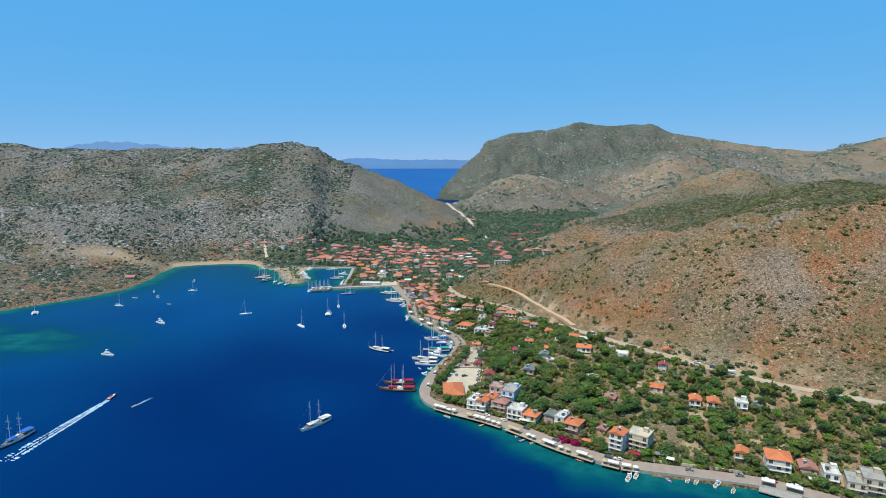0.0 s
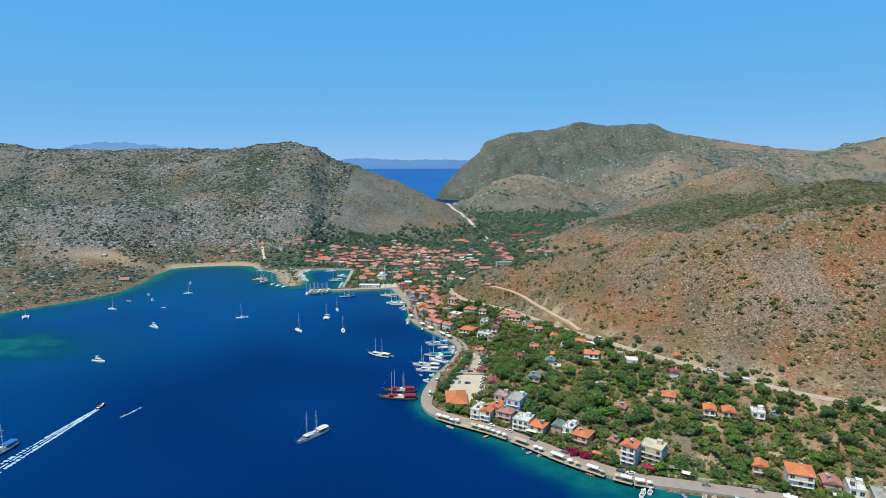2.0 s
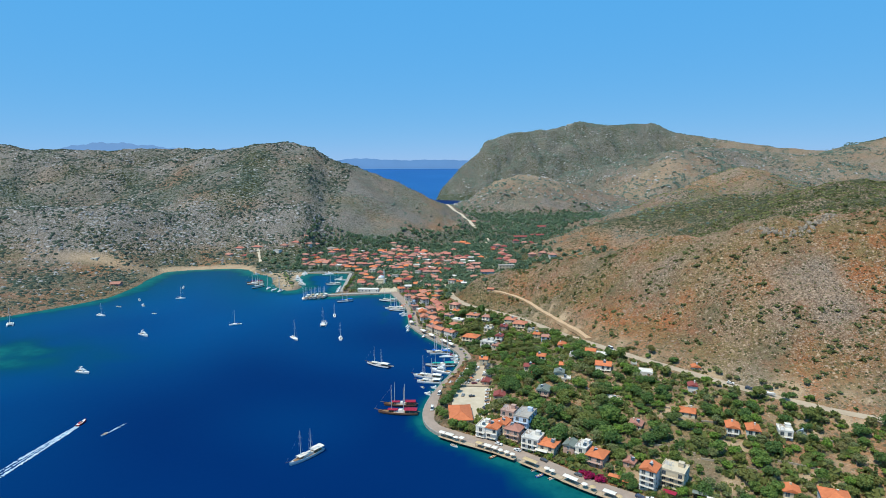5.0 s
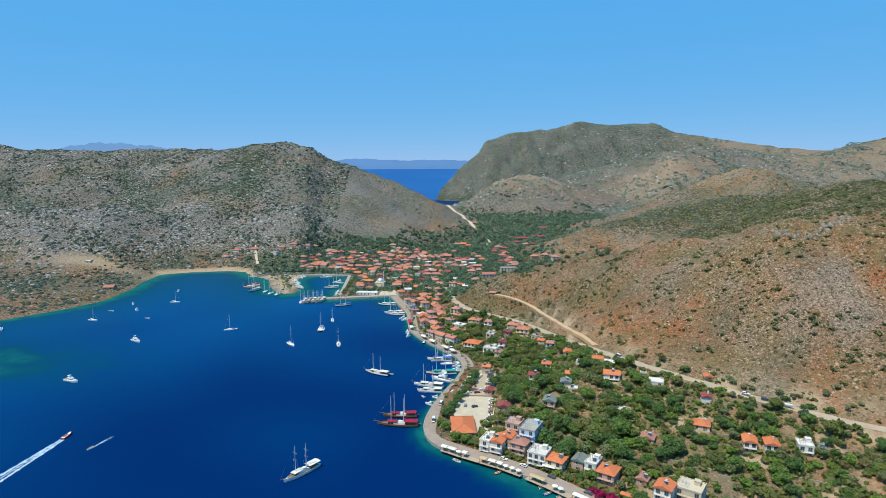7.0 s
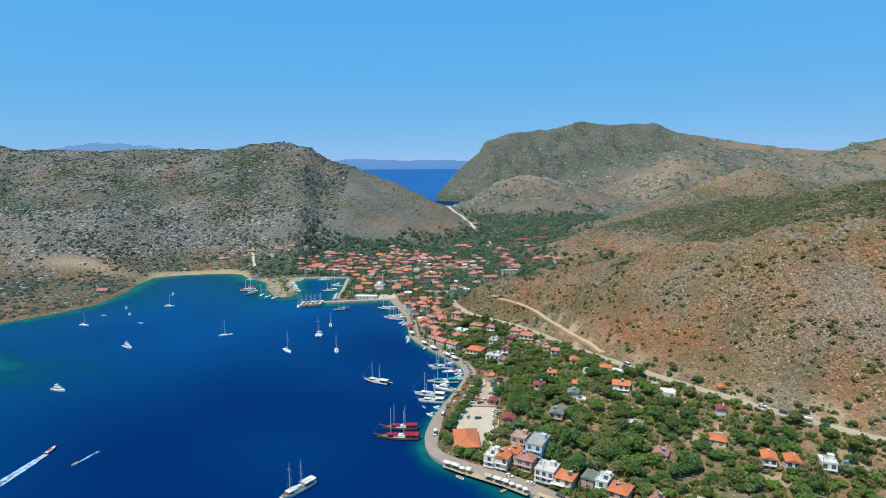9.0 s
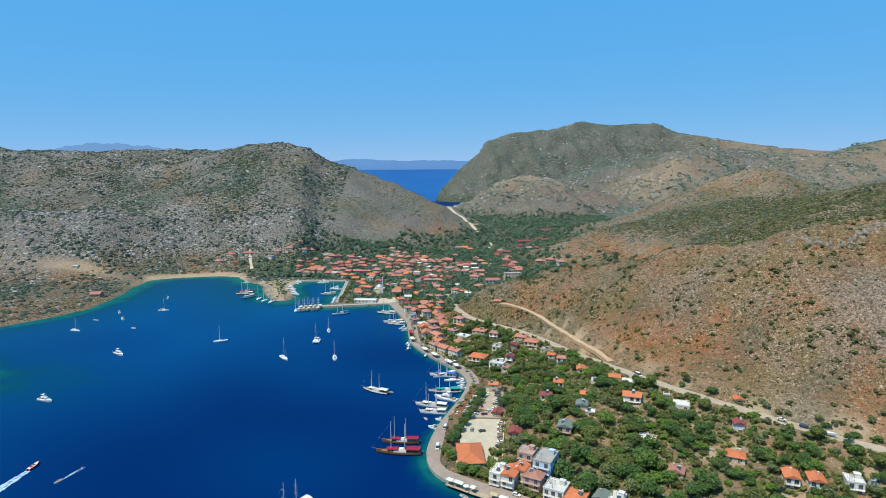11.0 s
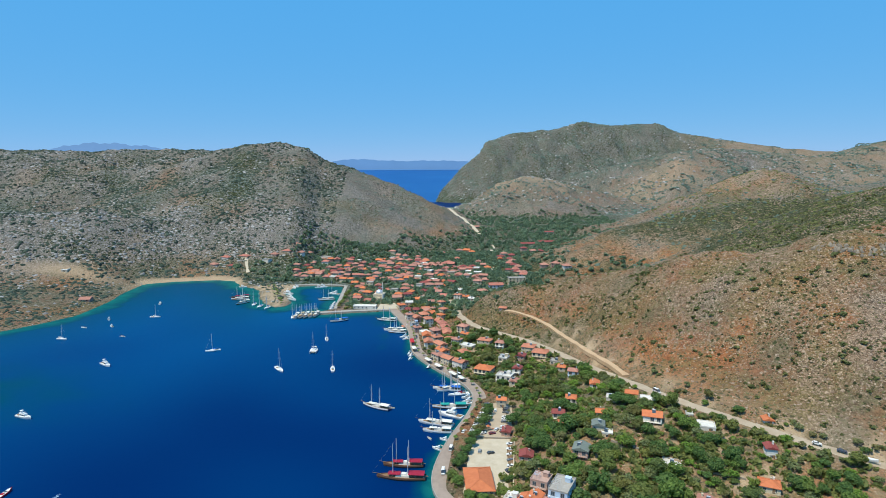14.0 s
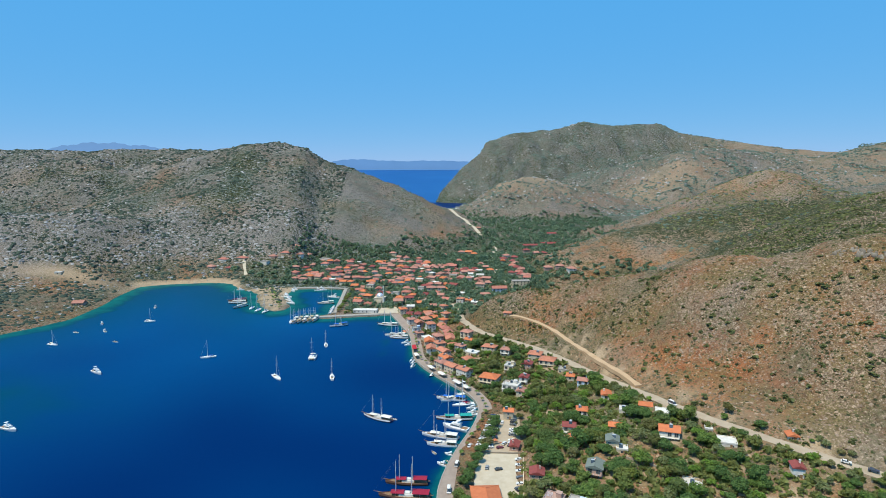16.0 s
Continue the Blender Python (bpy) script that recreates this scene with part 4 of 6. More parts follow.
villa(31.9, 369.3, -30, 6.1, 7.7, 3, "gable", ORANGE, CREAM, "narrow cream house with an orange gable roof", balcony=1, sink=1.0)
villa(37.9, 363.1, -30, 9.1, 9.5, 3, "hip", TERRA, PINK, "rose-walled hotel with balconies and an old tiled roof", balcony=2, sink=1.2)
villa(36.8, 380.6, -28, 8.4, 8.6, 3, "flat", PINK, PINK, "rose-grey apartment block with a flat roof terrace", balcony=2)
villa(44.9, 371.4, -28, 9.1, 14.6, 4, "flat", CONCRETE, BLUE_WALL, "pale blue four-storey hotel with stacked roof terraces", balcony=3)
villa(46.6, 352.0, -30, 9.9, 10.3, 3, "flat", WHITE, WHITE, "white three-storey hotel block with arched balconies", balcony=2, sink=1.0)
villa(55.0, 347.1, -32, 9.1, 10.3, 2, "hip", ORANGE, CREAM, "house with a bright orange hipped roof and skylight", balcony=1)
villa(66.3, 344.6, -34, 6.1, 7.7, 2, "gable", SLATE, PINK, "small house with a grey-green sheet roof")
villa(72.6, 342.0, -34, 6.1, 9.5, 2, "flat", WHITE, WHITE, "white stepped house with roof terraces", balcony=1)
villa(77.9, 333.3, -35, 9.1, 10.3, 2, "hip", ORANGE, PINK, "house with a wide orange hipped roof", balcony=1)
villa(97.5, 310.3, -36, 7.6, 8.6, 4, "gable", ORANGE, WHITE, "white four-storey house with long balconies under an orange roof", balcony=3)
villa(110.3, 312.1, -36, 11.4, 10.3, 4, "flat", CREAM, CREAM, "cream four-storey apartment block with a flat roof", balcony=3, sink=2.0)
villa(93.7, 328.1, -36, 5.3, 6.0, 1, "gable", TERRA, PINK, "small cottage with a terracotta roof")
villa(105.9, 357.3, -30, 6.8, 6.9, 1, "gable", TERRA, CREAM, "low cottage with a weathered tile roof among trees")
villa(136.8, 362.4, -25, 8.4, 7.7, 1, "hip", ORANGE, CREAM, "cottage with an orange roof deep in the trees")
villa(173.8, 288.3, -22, 11.4, 12.0, 3, "hip", ORANGE, WHITE, "three-storey white hotel with blue-framed glazing and orange roof", balcony=2)
villa(159.2, 297.6, -22, 6.8, 6.9, 2, "gable", ORANGE, CREAM, "small villa with an orange gable roof", balcony=1)
villa(188.0, 285.9, -22, 7.6, 8.6, 1, "gable", TERRA, CREAM, "old house with a brown tiled gable roof")
villa(194.2, 277.3, -24, 6.8, 10.3, 2, "flat", WHITE, WHITE, "white terraced house half hidden by trees", balcony=1)
villa(201.9, 270.0, -26, 8.4, 12.0, 2, "flat", CONCRETE, CREAM, "concrete terraced apartment house", balcony=1)
villa(208.5, 268.1, -26, 9.1, 12.0, 3, "flat", CONCRETE, CREAM, "beige concrete apartment house with stepped terraces", balcony=2)
villa(154.6, 345.8, -20, 6.3, 8.6, 2, "gable", ORANGE, WHITE, "white villa with an orange roof and balcony", balcony=1, sink=1.1)
villa(164.3, 342.8, -20, 6.3, 8.6, 2, "gable", ORANGE, WHITE, "white villa with an orange roof and wide balcony", balcony=1, sink=1.1)
villa(180.0, 340.1, -20, 7.0, 7.7, 2, "flat", WHITE, WHITE, "white flat-roofed house with a covered porch", balcony=1, sink=1.1)
villa(188.3, 338.8, -20, 3.5, 4.3, 1, "gable", SLATE, BLUE_WALL, "small hut with a grey sheet roof", sink=1.1)
villa(137.7, 363.8, -20, 7.0, 6.0, 1, "gable", ORANGE, WHITE, "low white house with an orange tiled roof", sink=1.1)
villa(160.5, 408.2, -15, 4.9, 5.2, 1, "gable", ORANGE, WHITE, "tiny white house with an orange roof above the road", heater=False, sink=1.1)
villa(147.5, 381.8, -15, 4.9, 6.0, 2, "gable", MAROON, WHITE, "white house with a dark red roof below the road", heater=False, sink=1.1)
villa(101.2, 384.8, -25, 8.6, 8.6, 1, "flat", WHITE, WHITE, "white flat-roofed house with a water tank on top", sink=1.1)
villa(61.4, 403.2, -22, 7.7, 8.6, 2, "gable", SLATE, PINK, "dark timbered house with a grey-green roof", balcony=1, sink=1.1)
villa(32.9, 404.1, -10, 6.8, 6.9, 2, "gable", MAROON, PINK, "house with a deep red sheet roof", heater=False)
villa(78.0, 414.7, -15, 5.6, 5.2, 1, "flat", WHITE, CREAM, "low white flat-roofed house", sink=1.1)
villa(82.5, 441.3, -15, 7.0, 6.0, 1, "gable", ORANGE, CREAM, "low house with a bright orange roof", sink=1.1)
villa(74.3, 419.1, -15, 6.3, 6.9, 2, "gable", SLATE, CREAM, "house with a pale grey-green roof", sink=1.1)
villa(59.0, 451.0, -12, 7.0, 6.9, 2, "gable", MAROON, WHITE, "tall house with a red roof and white walls", balcony=1, sink=1.1)
villa(58.8, 438.5, -12, 4.9, 5.2, 1, "gable", ORANGE, CREAM, "annexe with an orange lean-to roof", sink=1.1)
villa(70.7, 468.9, -12, 6.3, 6.9, 2, "hip", ORANGE, WHITE, "house with an orange roof and skylights", balcony=1, sink=1.1)
villa(93.9, 458.7, -20, 7.7, 6.9, 1, "flat", WHITE, WHITE, "white flat-roofed bungalow among trees", sink=1.1)
villa(109.7, 444.8, -20, 7.7, 6.9, 1, "flat", WHITE, WHITE, "white flat-roofed bungalow below the road", sink=1.1)
villa(103.8, 419.9, -18, 9.8, 8.6, 2, "gable", ORANGE, WHITE, "broad white house with a low orange roof", balcony=1, sink=1.1)
villa(128.2, 408.2, -18, 8.4, 7.7, 1, "flat", WHITE, WHITE, "low white flat-roofed house below the road", sink=1.1)
villa(123.9, 419.4, -18, 3.5, 4.3, 1, "flat", WHITE, CREAM, "small pale outbuilding below the road", sink=1.1)
villa(105.0, 458.1, -20, 7.0, 6.0, 1, "gable", ORANGE, CREAM, "low orange-roofed house by the road", sink=1.1)
villa(88.9, 482.7, -15, 5.6, 7.7, 2, "gable", ORANGE, WHITE, "tall white house with a red-orange gable", balcony=1, sink=1.1)
villa(82.5, 514.3, -18, 7.7, 6.9, 2, "hip", TERRA, BLUE_WALL, "house with a red roof and pale blue walls", balcony=1, sink=1.1)
villa(76.6, 526.7, -18, 5.6, 6.9, 2, "hip", ORANGE, CREAM, "village house with a plain orange roof", sink=1.1)
villa(67.2, 563.0, -22, 11.4, 10.3, 2, "hip", CORAL, CREAM, "large house with a coral-red hipped roof", balcony=1)
villa(60.3, 578.5, -22, 9.9, 9.5, 2, "hip", CORAL, CREAM, "house with a coral-red hipped roof")
villa(39.5, 596.6, -25, 7.6, 7.7, 2, "hip", TERRA, WHITE, "white three-storey house with a red roof", balcony=2)
villa(38.7, 563.6, -25, 6.8, 7.7, 2, "flat", WHITE, CREAM, "pale green-grey house with a flat roof", balcony=1)
villa(51.8, 561.9, -22, 6.8, 6.9, 2, "gable", MAROON, PINK, "house with a dark red gable roof")
villa(46.1, 539.8, -22, 6.1, 6.9, 2, "gable", MAROON, WHITE, "white house with a dark brown roof", balcony=1)
villa(22.1, 549.3, -25, 12.9, 11.2, 2, "hip", ORANGE, CREAM, "large three-storey guesthouse with an orange hipped roof", balcony=2)
villa(35.9, 531.4, -25, 11.4, 8.6, 2, "flat", WHITE, WHITE, "white three-storey house with long balconies", balcony=2)
villa(41.1, 518.5, -25, 5.3, 6.9, 2, "gable", TERRA, CREAM, "house with an old brown tiled roof")
villa(28.7, 487.3, -10, 6.1, 6.0, 2, "gable", ORANGE, CREAM, "house with an orange roof by the car park")
villa(28.6, 606.5, -25, 7.6, 7.7, 2, "hip", CORAL, CREAM, "house with a coral-red hipped roof")
villa(76.9, 544.5, -22, 9.8, 7.7, 1, "flat", CONCRETE, CREAM, "long low grey-roofed building by the road", sink=1.1)
villa(-23.5, 687.6, -70, 9.0, 7.7, 3, "hip", CORAL, WHITE, "three-storey village house with a coral-red tiled roof", balcony=1)
villa(-43.3, 715.3, -72, 8.2, 7.7, 2, "hip", TERRA, WHITE, "two-storey village house with an old terracotta roof")
villa(-54.5, 758.1, -74, 9.0, 7.7, 2, "hip", ORANGE, CREAM, "two-storey village house with an orange tiled roof")
villa(-10.2, 763.8, -50, 7.4, 6.9, 2, "hip", CORAL, CREAM, "two-storey village house with a coral-red tiled roof")
villa(-8.1, 731.8, -50, 7.4, 7.7, 2, "hip", CORAL, CREAM, "two-storey village house with a coral-red tiled roof")
villa(-10.7, 708.9, -50, 7.4, 6.9, 2, "hip", ORANGE, CREAM, "two-storey village house with an orange tiled roof")
villa(-16.3, 655.8, -65, 9.8, 7.7, 2, "hip", TERRA, PINK, "two-storey village house with an old terracotta roof")
villa(-26.2, 658.8, -65, 9.8, 7.7, 1, "flat", WHITE, CREAM, "one-storey village house with a white flat roof")
villa(-14.8, 633.9, -65, 9.0, 8.6, 2, "hip", CORAL, CREAM, "two-storey village house with a coral-red tiled roof")
villa(-11.5, 611.9, -60, 11.5, 7.7, 2, "gable", CORAL, CREAM, "two-storey village house with a coral-red tiled roof")
villa(-9.8, 594.9, -60, 10.7, 7.7, 2, "gable", ORANGE, WHITE, "two-storey village house with an orange tiled roof")
villa(-13.1, 584.3, -55, 9.8, 7.7, 2, "hip", TERRA, CREAM, "two-storey village house with an old terracotta roof")
villa(-5.2, 574.7, -50, 10.7, 7.7, 2, "gable", CORAL, CREAM, "two-storey village house with a coral-red tiled roof")
villa(4.1, 566.0, -45, 10.7, 7.7, 2, "gable", CORAL, WHITE, "two-storey village house with a coral-red tiled roof")
villa(3.1, 620.5, -40, 8.2, 6.9, 2, "hip", TERRA, WHITE, "two-storey village house with an old terracotta roof")
villa(12.1, 607.9, -35, 12.3, 7.7, 1, "flat", WHITE, CREAM, "one-storey village house with a white flat roof")
villa(9.9, 651.5, -35, 9.0, 8.6, 3, "hip", TERRA, CREAM, "three-storey village house with an old terracotta roof", balcony=1)
villa(12.0, 642.6, -35, 7.4, 6.0, 1, "gable", ORANGE, WHITE, "one-storey village house with an orange tiled roof")
villa(26.7, 608.4, -28, 10.7, 8.6, 2, "hip", CORAL, CREAM, "two-storey village house with a coral-red tiled roof")
villa(-37.0, 682.1, -70, 6.6, 6.9, 2, "flat", CONCRETE, BLUE_WALL, "two-storey village house with a grey flat roof")
villa(-33.7, 666.8, -70, 6.6, 6.9, 2, "hip", TERRA, PINK, "two-storey village house with an old terracotta roof")
villa(-46.6, 691.1, -72, 6.6, 6.0, 2, "hip", CORAL, WHITE, "two-storey village house with a coral-red tiled roof")
villa(-19.4, 747.5, -50, 5.7, 5.2, 1, "hip", TERRA, CREAM, "one-storey village house with an old terracotta roof")
villa(19.2, 794.6, -20, 7.4, 6.0, 1, "gable", ORANGE, CREAM, "one-storey village house with an orange tiled roof")
villa(25.0, 782.9, -20, 6.6, 5.2, 1, "gable", WHITE, WHITE, "one-storey village house with a white flat roof")
villa(9.5, 794.4, -20, 8.2, 6.9, 2, "hip", CORAL, WHITE, "two-storey village house with a coral-red tiled roof")

villa(50, 677, -20, 7, 5.5, 1, "gable", CORAL, STONE, "small stone house with a coral-red roof beside the hillside track", heater=False)

# the village behind the harbour
rng = random.Random(11)
TOWN = [(-205, 910), (-138, 900), (-128, 770), (-70, 766), (-45, 700), (-10, 700), (0, 760), (60, 830), (95, 860), (110, 960), (90, 1080), (20, 1120), (-60, 1110), (-180, 1080), (-320, 1010), (-330, 965), (-240, 935)]
CORE = [(-128, 772), (-62, 772), (-40, 776), (-4, 806), (30, 846), (58, 880), (40, 960), (0, 1015), (-60, 1050), (-150, 1050), (-240, 1015), (-240, 950), (-205, 915), (-140, 905)]
BEACH_HOUSES = ((-334, 1000, 14, BRICK, WHITE), (-306, 1000, 15, BRICK, CREAM), (-345, 978, 11, TERRA, PINK), (-317, 978, 11, MAROON, CREAM), (-270, 988, 12, CONCRETE, WHITE), (-262, 1004, 11, TERRA, PINK),
                (-245, 1012, 13, BRICK, CREAM), (-237, 1036, 12, TERRA, CREAM), (-222, 1045, 15, TERRA, CREAM), (-192, 1045, 18, CONCRETE, WHITE))
STANDING += [(-84, 806, 13), (-96, 764, 13), (-68, 772, 13), (58, 835, 9), (86, 850, 11)]
SHELVED = [(-64, 762), (-50, 790), (-20, 830), (20, 850), (70, 850)]
v = 745.0
row = 0
while v < 1150:
    row += 1
    u = -300 + rng.uniform(0, 8)
    lots = []
    while u < 150:
        w = rng.uniform(6.5, 12.5)
        along_row = u + w / 2
        lots.append((along_row, v - 0.2 * (along_row + 60) + 5 * math.sin(along_row / 34 + row * 0.2) + rng.uniform(-1.2, 1.2), w))
        u += w + rng.uniform(0.4, 3.5)
    px, py = np.array([q[0] for q in lots]), np.array([q[1] for q in lots])
    heart, town, shore = inside(np.array(CORE, float), px, py), inside(np.array(TOWN, float), px, py), inland(px, py)
    away = np.minimum(along(SHELVED, px, py)[0], along([(76, 1100), (68, 1030), (66, 964), (74, 880), (84, 840)], px, py)[0])
    group = ripple(px, py, 95, 0.8)
    for (x, y, w), core, near_by, d_sea, street, g in zip(lots, heart, town, shore, away, group):
        if d_sea < 10 or street < 7.5 or (x < -232 and y > 940) or rng.random() > (0.56 + 0.3 * g if core else (0.05 + 0.34 * max(g, 0) if near_by else 0.0)):
            continue
        d, floors = rng.uniform(6.5, 8.8), rng.choice((1, 1, 2, 2, 2) if core else (1, 2, 2))
        if any(math.hypot(x - a, y - b) < r + 0.36 * math.hypot(w, d) for a, b, r in STANDING[:120]):
            continue
        flat = rng.random() < 0.10
        tiles = rng.choice((WHITE, CONCRETE)) if flat else rng.choice((TERRA, TERRA, TERRA, TERRA, BRICK, BRICK, ORANGE, MAROON))
        walls = rng.choice((WHITE, CREAM, CREAM, PINK, STONE))
        tone = {TERRA: "weathered terracotta", BRICK: "brick-red tiled", ORANGE: "orange tiled", MAROON: "dark red", WHITE: "flat white", CONCRETE: "flat grey"}[tiles]
        face = {WHITE: "white", CREAM: "cream", PINK: "rose", STONE: "stone"}[walls]
        villa(x, y, -11.3 + 8 * math.cos(x / 34 + row * 0.2) + rng.uniform(-14, 14) + (90 if rng.random() < 0.3 else 0), w * 0.94, d, floors, "flat" if flat else rng.choice(("hip", "hip", "gable")), tiles, walls,
              f"{face} village house with a {tone} roof behind the harbour", heater=False, fine=False, sink=0.5)
    v += 9.2 if row % 2 else 13.0
for away in (15.0, 25.0, 35.0):
    rank = offset_line(WATERFRONT, away)
    for k in range(1, len(rank) - 1, 2):
        x, y = rank[k]
        w, d = rng.uniform(7.5, 10), rng.uniform(7, 8.5)
        if not 585 < y < 752 or rng.random() < (0.12 if away < 20 else 0.35) or any(math.hypot(x - a, y - b) < 0.85 * r + 0.40 * math.hypot(w, d) for a, b, r in STANDING) or along(TRACK, np.array([x]), np.array([y]))[0][0] < 11:
            continue
        lean = math.degrees(math.atan2(*(rank[k + 1] - rank[k - 1])[::-1])) + 180
        tiles, walls = rng.choice((CORAL, CORAL, BRICK, TERRA, ORANGE)), rng.choice((WHITE, CREAM, CREAM, PINK))
        villa(x, y, lean + rng.uniform(-5, 5), w, d, 2 if away < 30 else 1, rng.choice(("hip", "gable")), tiles, walls, "narrow town house with a red tiled roof by the quay", heater=False, fine=False)
for x, y, w, tiles, walls in BEACH_HOUSES:
    villa(x, y, -10 + 0.05 * x, w, 8.5, 1 if tiles is not CONCRETE else 2, "flat" if tiles is CONCRETE else "hip", tiles, walls, "house with a red hipped roof among trees behind the beach" if tiles is not CONCRETE else "white flat-roofed block among trees behind the beach", heater=False, fine=False, sink=0.5)
for k in range(9):
    villa(97 + 4 * math.sin(k * 1.9) - 0.4 * k, 872 + 17 * k, 75 + 6 * math.sin(k * 2.3), 11, 9, 2, "hip", (BRICK, TERRA, MAROON)[k % 3], (WHITE, PINK, CREAM)[k % 3], "two-storey house with a red tiled roof beside the gravel road", heater=False, fine=False)
for x, y, w, floors, tiles, walls, label in ((58, 835, 17, 2, BRICK, BLUE_WALL, "pale blue house with a bright red roof"), (86, 850, 22, 3, CONCRETE, CREAM, "long cream building with a grey flat roof"),
                                             (150, 1180, 28, 1, MAROON, CREAM, "long low building with a red sheet roof"), (185, 1195, 30, 1, MAROON, CREAM, "long low building with a red sheet roof"),
                                             (60, 1340, 22, 1, TERRA, STONE, "low terracotta farm building below the pass"), (215, 1330, 18, 1, MAROON, WHITE, "white farmhouse with a red roof"),
                                             (-508, 890, 8, 1, WHITE, CREAM, "small pale hut above the western shore"), (-430, 800, 12, 1, TERRA, PINK, "low terracotta shed by the western shore")):
    villa(x, y, 4, w, 9, floors, "flat" if tiles in (CONCRETE, WHITE) else "gable", tiles, walls, label, heater=False, fine=False)
for k in range(14):
    x, y = rng.uniform(80, 170), rng.uniform(870, 1120)
    if not any(math.hypot(x - a, y - b) < r + 7 for a, b, r in STANDING):
        villa(x, y, rng.uniform(-30, 30), 10, 9, 2, "hip", rng.choice((TERRA, MAROON)), rng.choice((WHITE, PINK)), "scattered house with a red tiled roof in the fields", heater=False, fine=False)


def mosque(x, y):
    root = thing("mosque", pose(x, y, height_at(x, y), 0, 0, -10) @ Matrix.Scale(0.74, 4), "pale stone mosque with a grey dome and one slim minaret", "mosque")
    part("wall", boxes((-8, 8, -8, 8, -2, 8), (-8.3, 8.3, -8.3, 8.3, 7.6, 8.2), (-4.5, 4.5, -12, -8.3, -1, 4)), CREAM, root)
    rings = [[(5.6 * math.cos(e) * math.cos(6.2832 * k / 20), 5.6 * math.cos(e) * math.sin(6.2832 * k / 20), 9.6 + 5.2 * math.sin(e)) for k in range(20)] for e in (0, 0.25, 0.5, 0.75, 1.0, 1.25, 1.5)]
    part("dome", loft(bmesh.new(), [[(x0, y0, 8.2) for x0, y0, _ in rings[0]]] + rings), METAL, root, "grey metal dome", True)
    tower = boxes((6.6, 9.0, -9.4, -7.0, -1, 10))
    tube(tower, (7.8, -8.2, 10), (7.8, -8.2, 25), 0.9, 0.8, 12)
    tube(tower, (7.8, -8.2, 19.5), (7.8, -8.2, 20.4), 1.5, 1.6, 12)
    tube(tower, (7.8, -8.2, 25), (7.8, -8.2, 30), 0.95, 0.03, 12)
    part("minaret", tower, WHITE, root, "slim white minaret")
    for k in range(3):
        piece("window", shared("window:arch", window_frame(1.2, 2.4), WHITE), root, pose(-5 + 5 * k, -8.06, 4.6))
    STANDING.append((x, y, 14))


mosque(-84, 806)
villa(-96, 764, -4, 26, 8, 1, "flat", WHITE, WHITE, "long low white harbour building by the mole", heater=False, fine=False)
bm = loft(bmesh.new(), [[(x, y, z) for x, y in ((-82, 757), (-60, 758), (-56, 786), (-80, 788))] for z in (1, 2.1)])
tagged(part("plaza", bm, SAND), "pale paved plaza behind the town quay", "pavement", kind="structure")

# garden terraces, yard wall, playground
def low_wall(line, tall, material, label):
    pts = fine_line(line, 3.0)
    side = offset_line(pts, 0.45)
    zs = ground(pts[:, 0], pts[:, 1])
    rings = [[(*a, z - 1), (*a, z + tall), (*b, z + tall), (*b, z - 1)] for a, b, z in zip(pts, side, zs)]
    tagged(part("garden_wall", loft(bmesh.new(), rings), material), label, "wall", kind="structure")


low_wall([(23, 380), (31, 440)], 0.9, CREAM, "low pale wall along the yard")
low_wall([(6.5, 442), (29.5, 440.5)], 1.0, STONE, "low stone wall across the yard")
for x, y, a, n in ((92, 345, -30, 22), (100, 352, -32, 18), (118, 336, -25, 24), (128, 352, -22, 16), (142, 322, -24, 26), (150, 352, -20, 18), (86, 402, -40, 20), (68, 470, -60, 18), (120, 372, -28, 20), (175, 318, -26, 24), (192, 336, -30, 20), (60, 455, -55, 14)):
    c, s = math.cos(radians(a)), math.sin(radians(a))
    low_wall([(x - c * n / 2, y - s * n / 2), (x, y + 1), (x + c * n / 2, y + s * n / 2)], 0.9, STONE, "dry stone terrace wall in the gardens")
garden_edge = offset_line(WATERFRONT, 10.2)
low_wall([tuple(q) for q in garden_edge if 108 < q[0] < 160], 1.3, CREAM, "low rendered wall between the quay road and the gardens")
lawn_a, lawn_b = offset_line(WATERFRONT, 11.2), offset_line(WATERFRONT, 16.5)
strip = [(a, b) for a, b in zip(lawn_a, lawn_b) if 122 < a[0] < 152]
bm = loft(bmesh.new(), [[(*a, 1.0), (*b, 1.0), (*b, height_at(*b) + 0.5), (*a, height_at(*a) + 0.5)] for a, b in strip])
tagged(part("lawn", bm, LAWN), "watered green lawn behind the quay road", "lawn", kind="structure")
play = thing("playground_slide", pose(17, 452, 2.5, 0, 0, 20), "orange and yellow playground slide in the car park", "slide")
part("tower", boxes((-0.8, 0.8, -0.8, 0.8, 1.4, 1.6), (-0.8, -0.7, -0.8, -0.7, 0, 2.6), (0.7, 0.8, -0.8, -0.7, 0, 2.6), (-0.8, -0.7, 0.7, 0.8, 0, 2.6), (0.7, 0.8, 0.7, 0.8, 0, 2.6)), TAN, play)
part("roof", boxes((-1.1, 1.1, -1.1, 1.1, 2.6, 3.4, 0.8)), ORANGE, play)
part("chute", loft(bmesh.new(), [[(0.8, -0.4, 1.4), (0.8, 0.4, 1.4), (0.8, 0.4, 1.6), (0.8, -0.4, 1.6)], [(4.2, -0.4, 0.1), (4.2, 0.4, 0.1), (4.2, 0.4, 0.3), (4.2, -0.4, 0.3)]]), ORANGE, play)
villa(27.5, 447, 75, 7, 5, 1, "gable", MAROON, PINK, "small red-roofed pavilion beside the car park", heater=False)

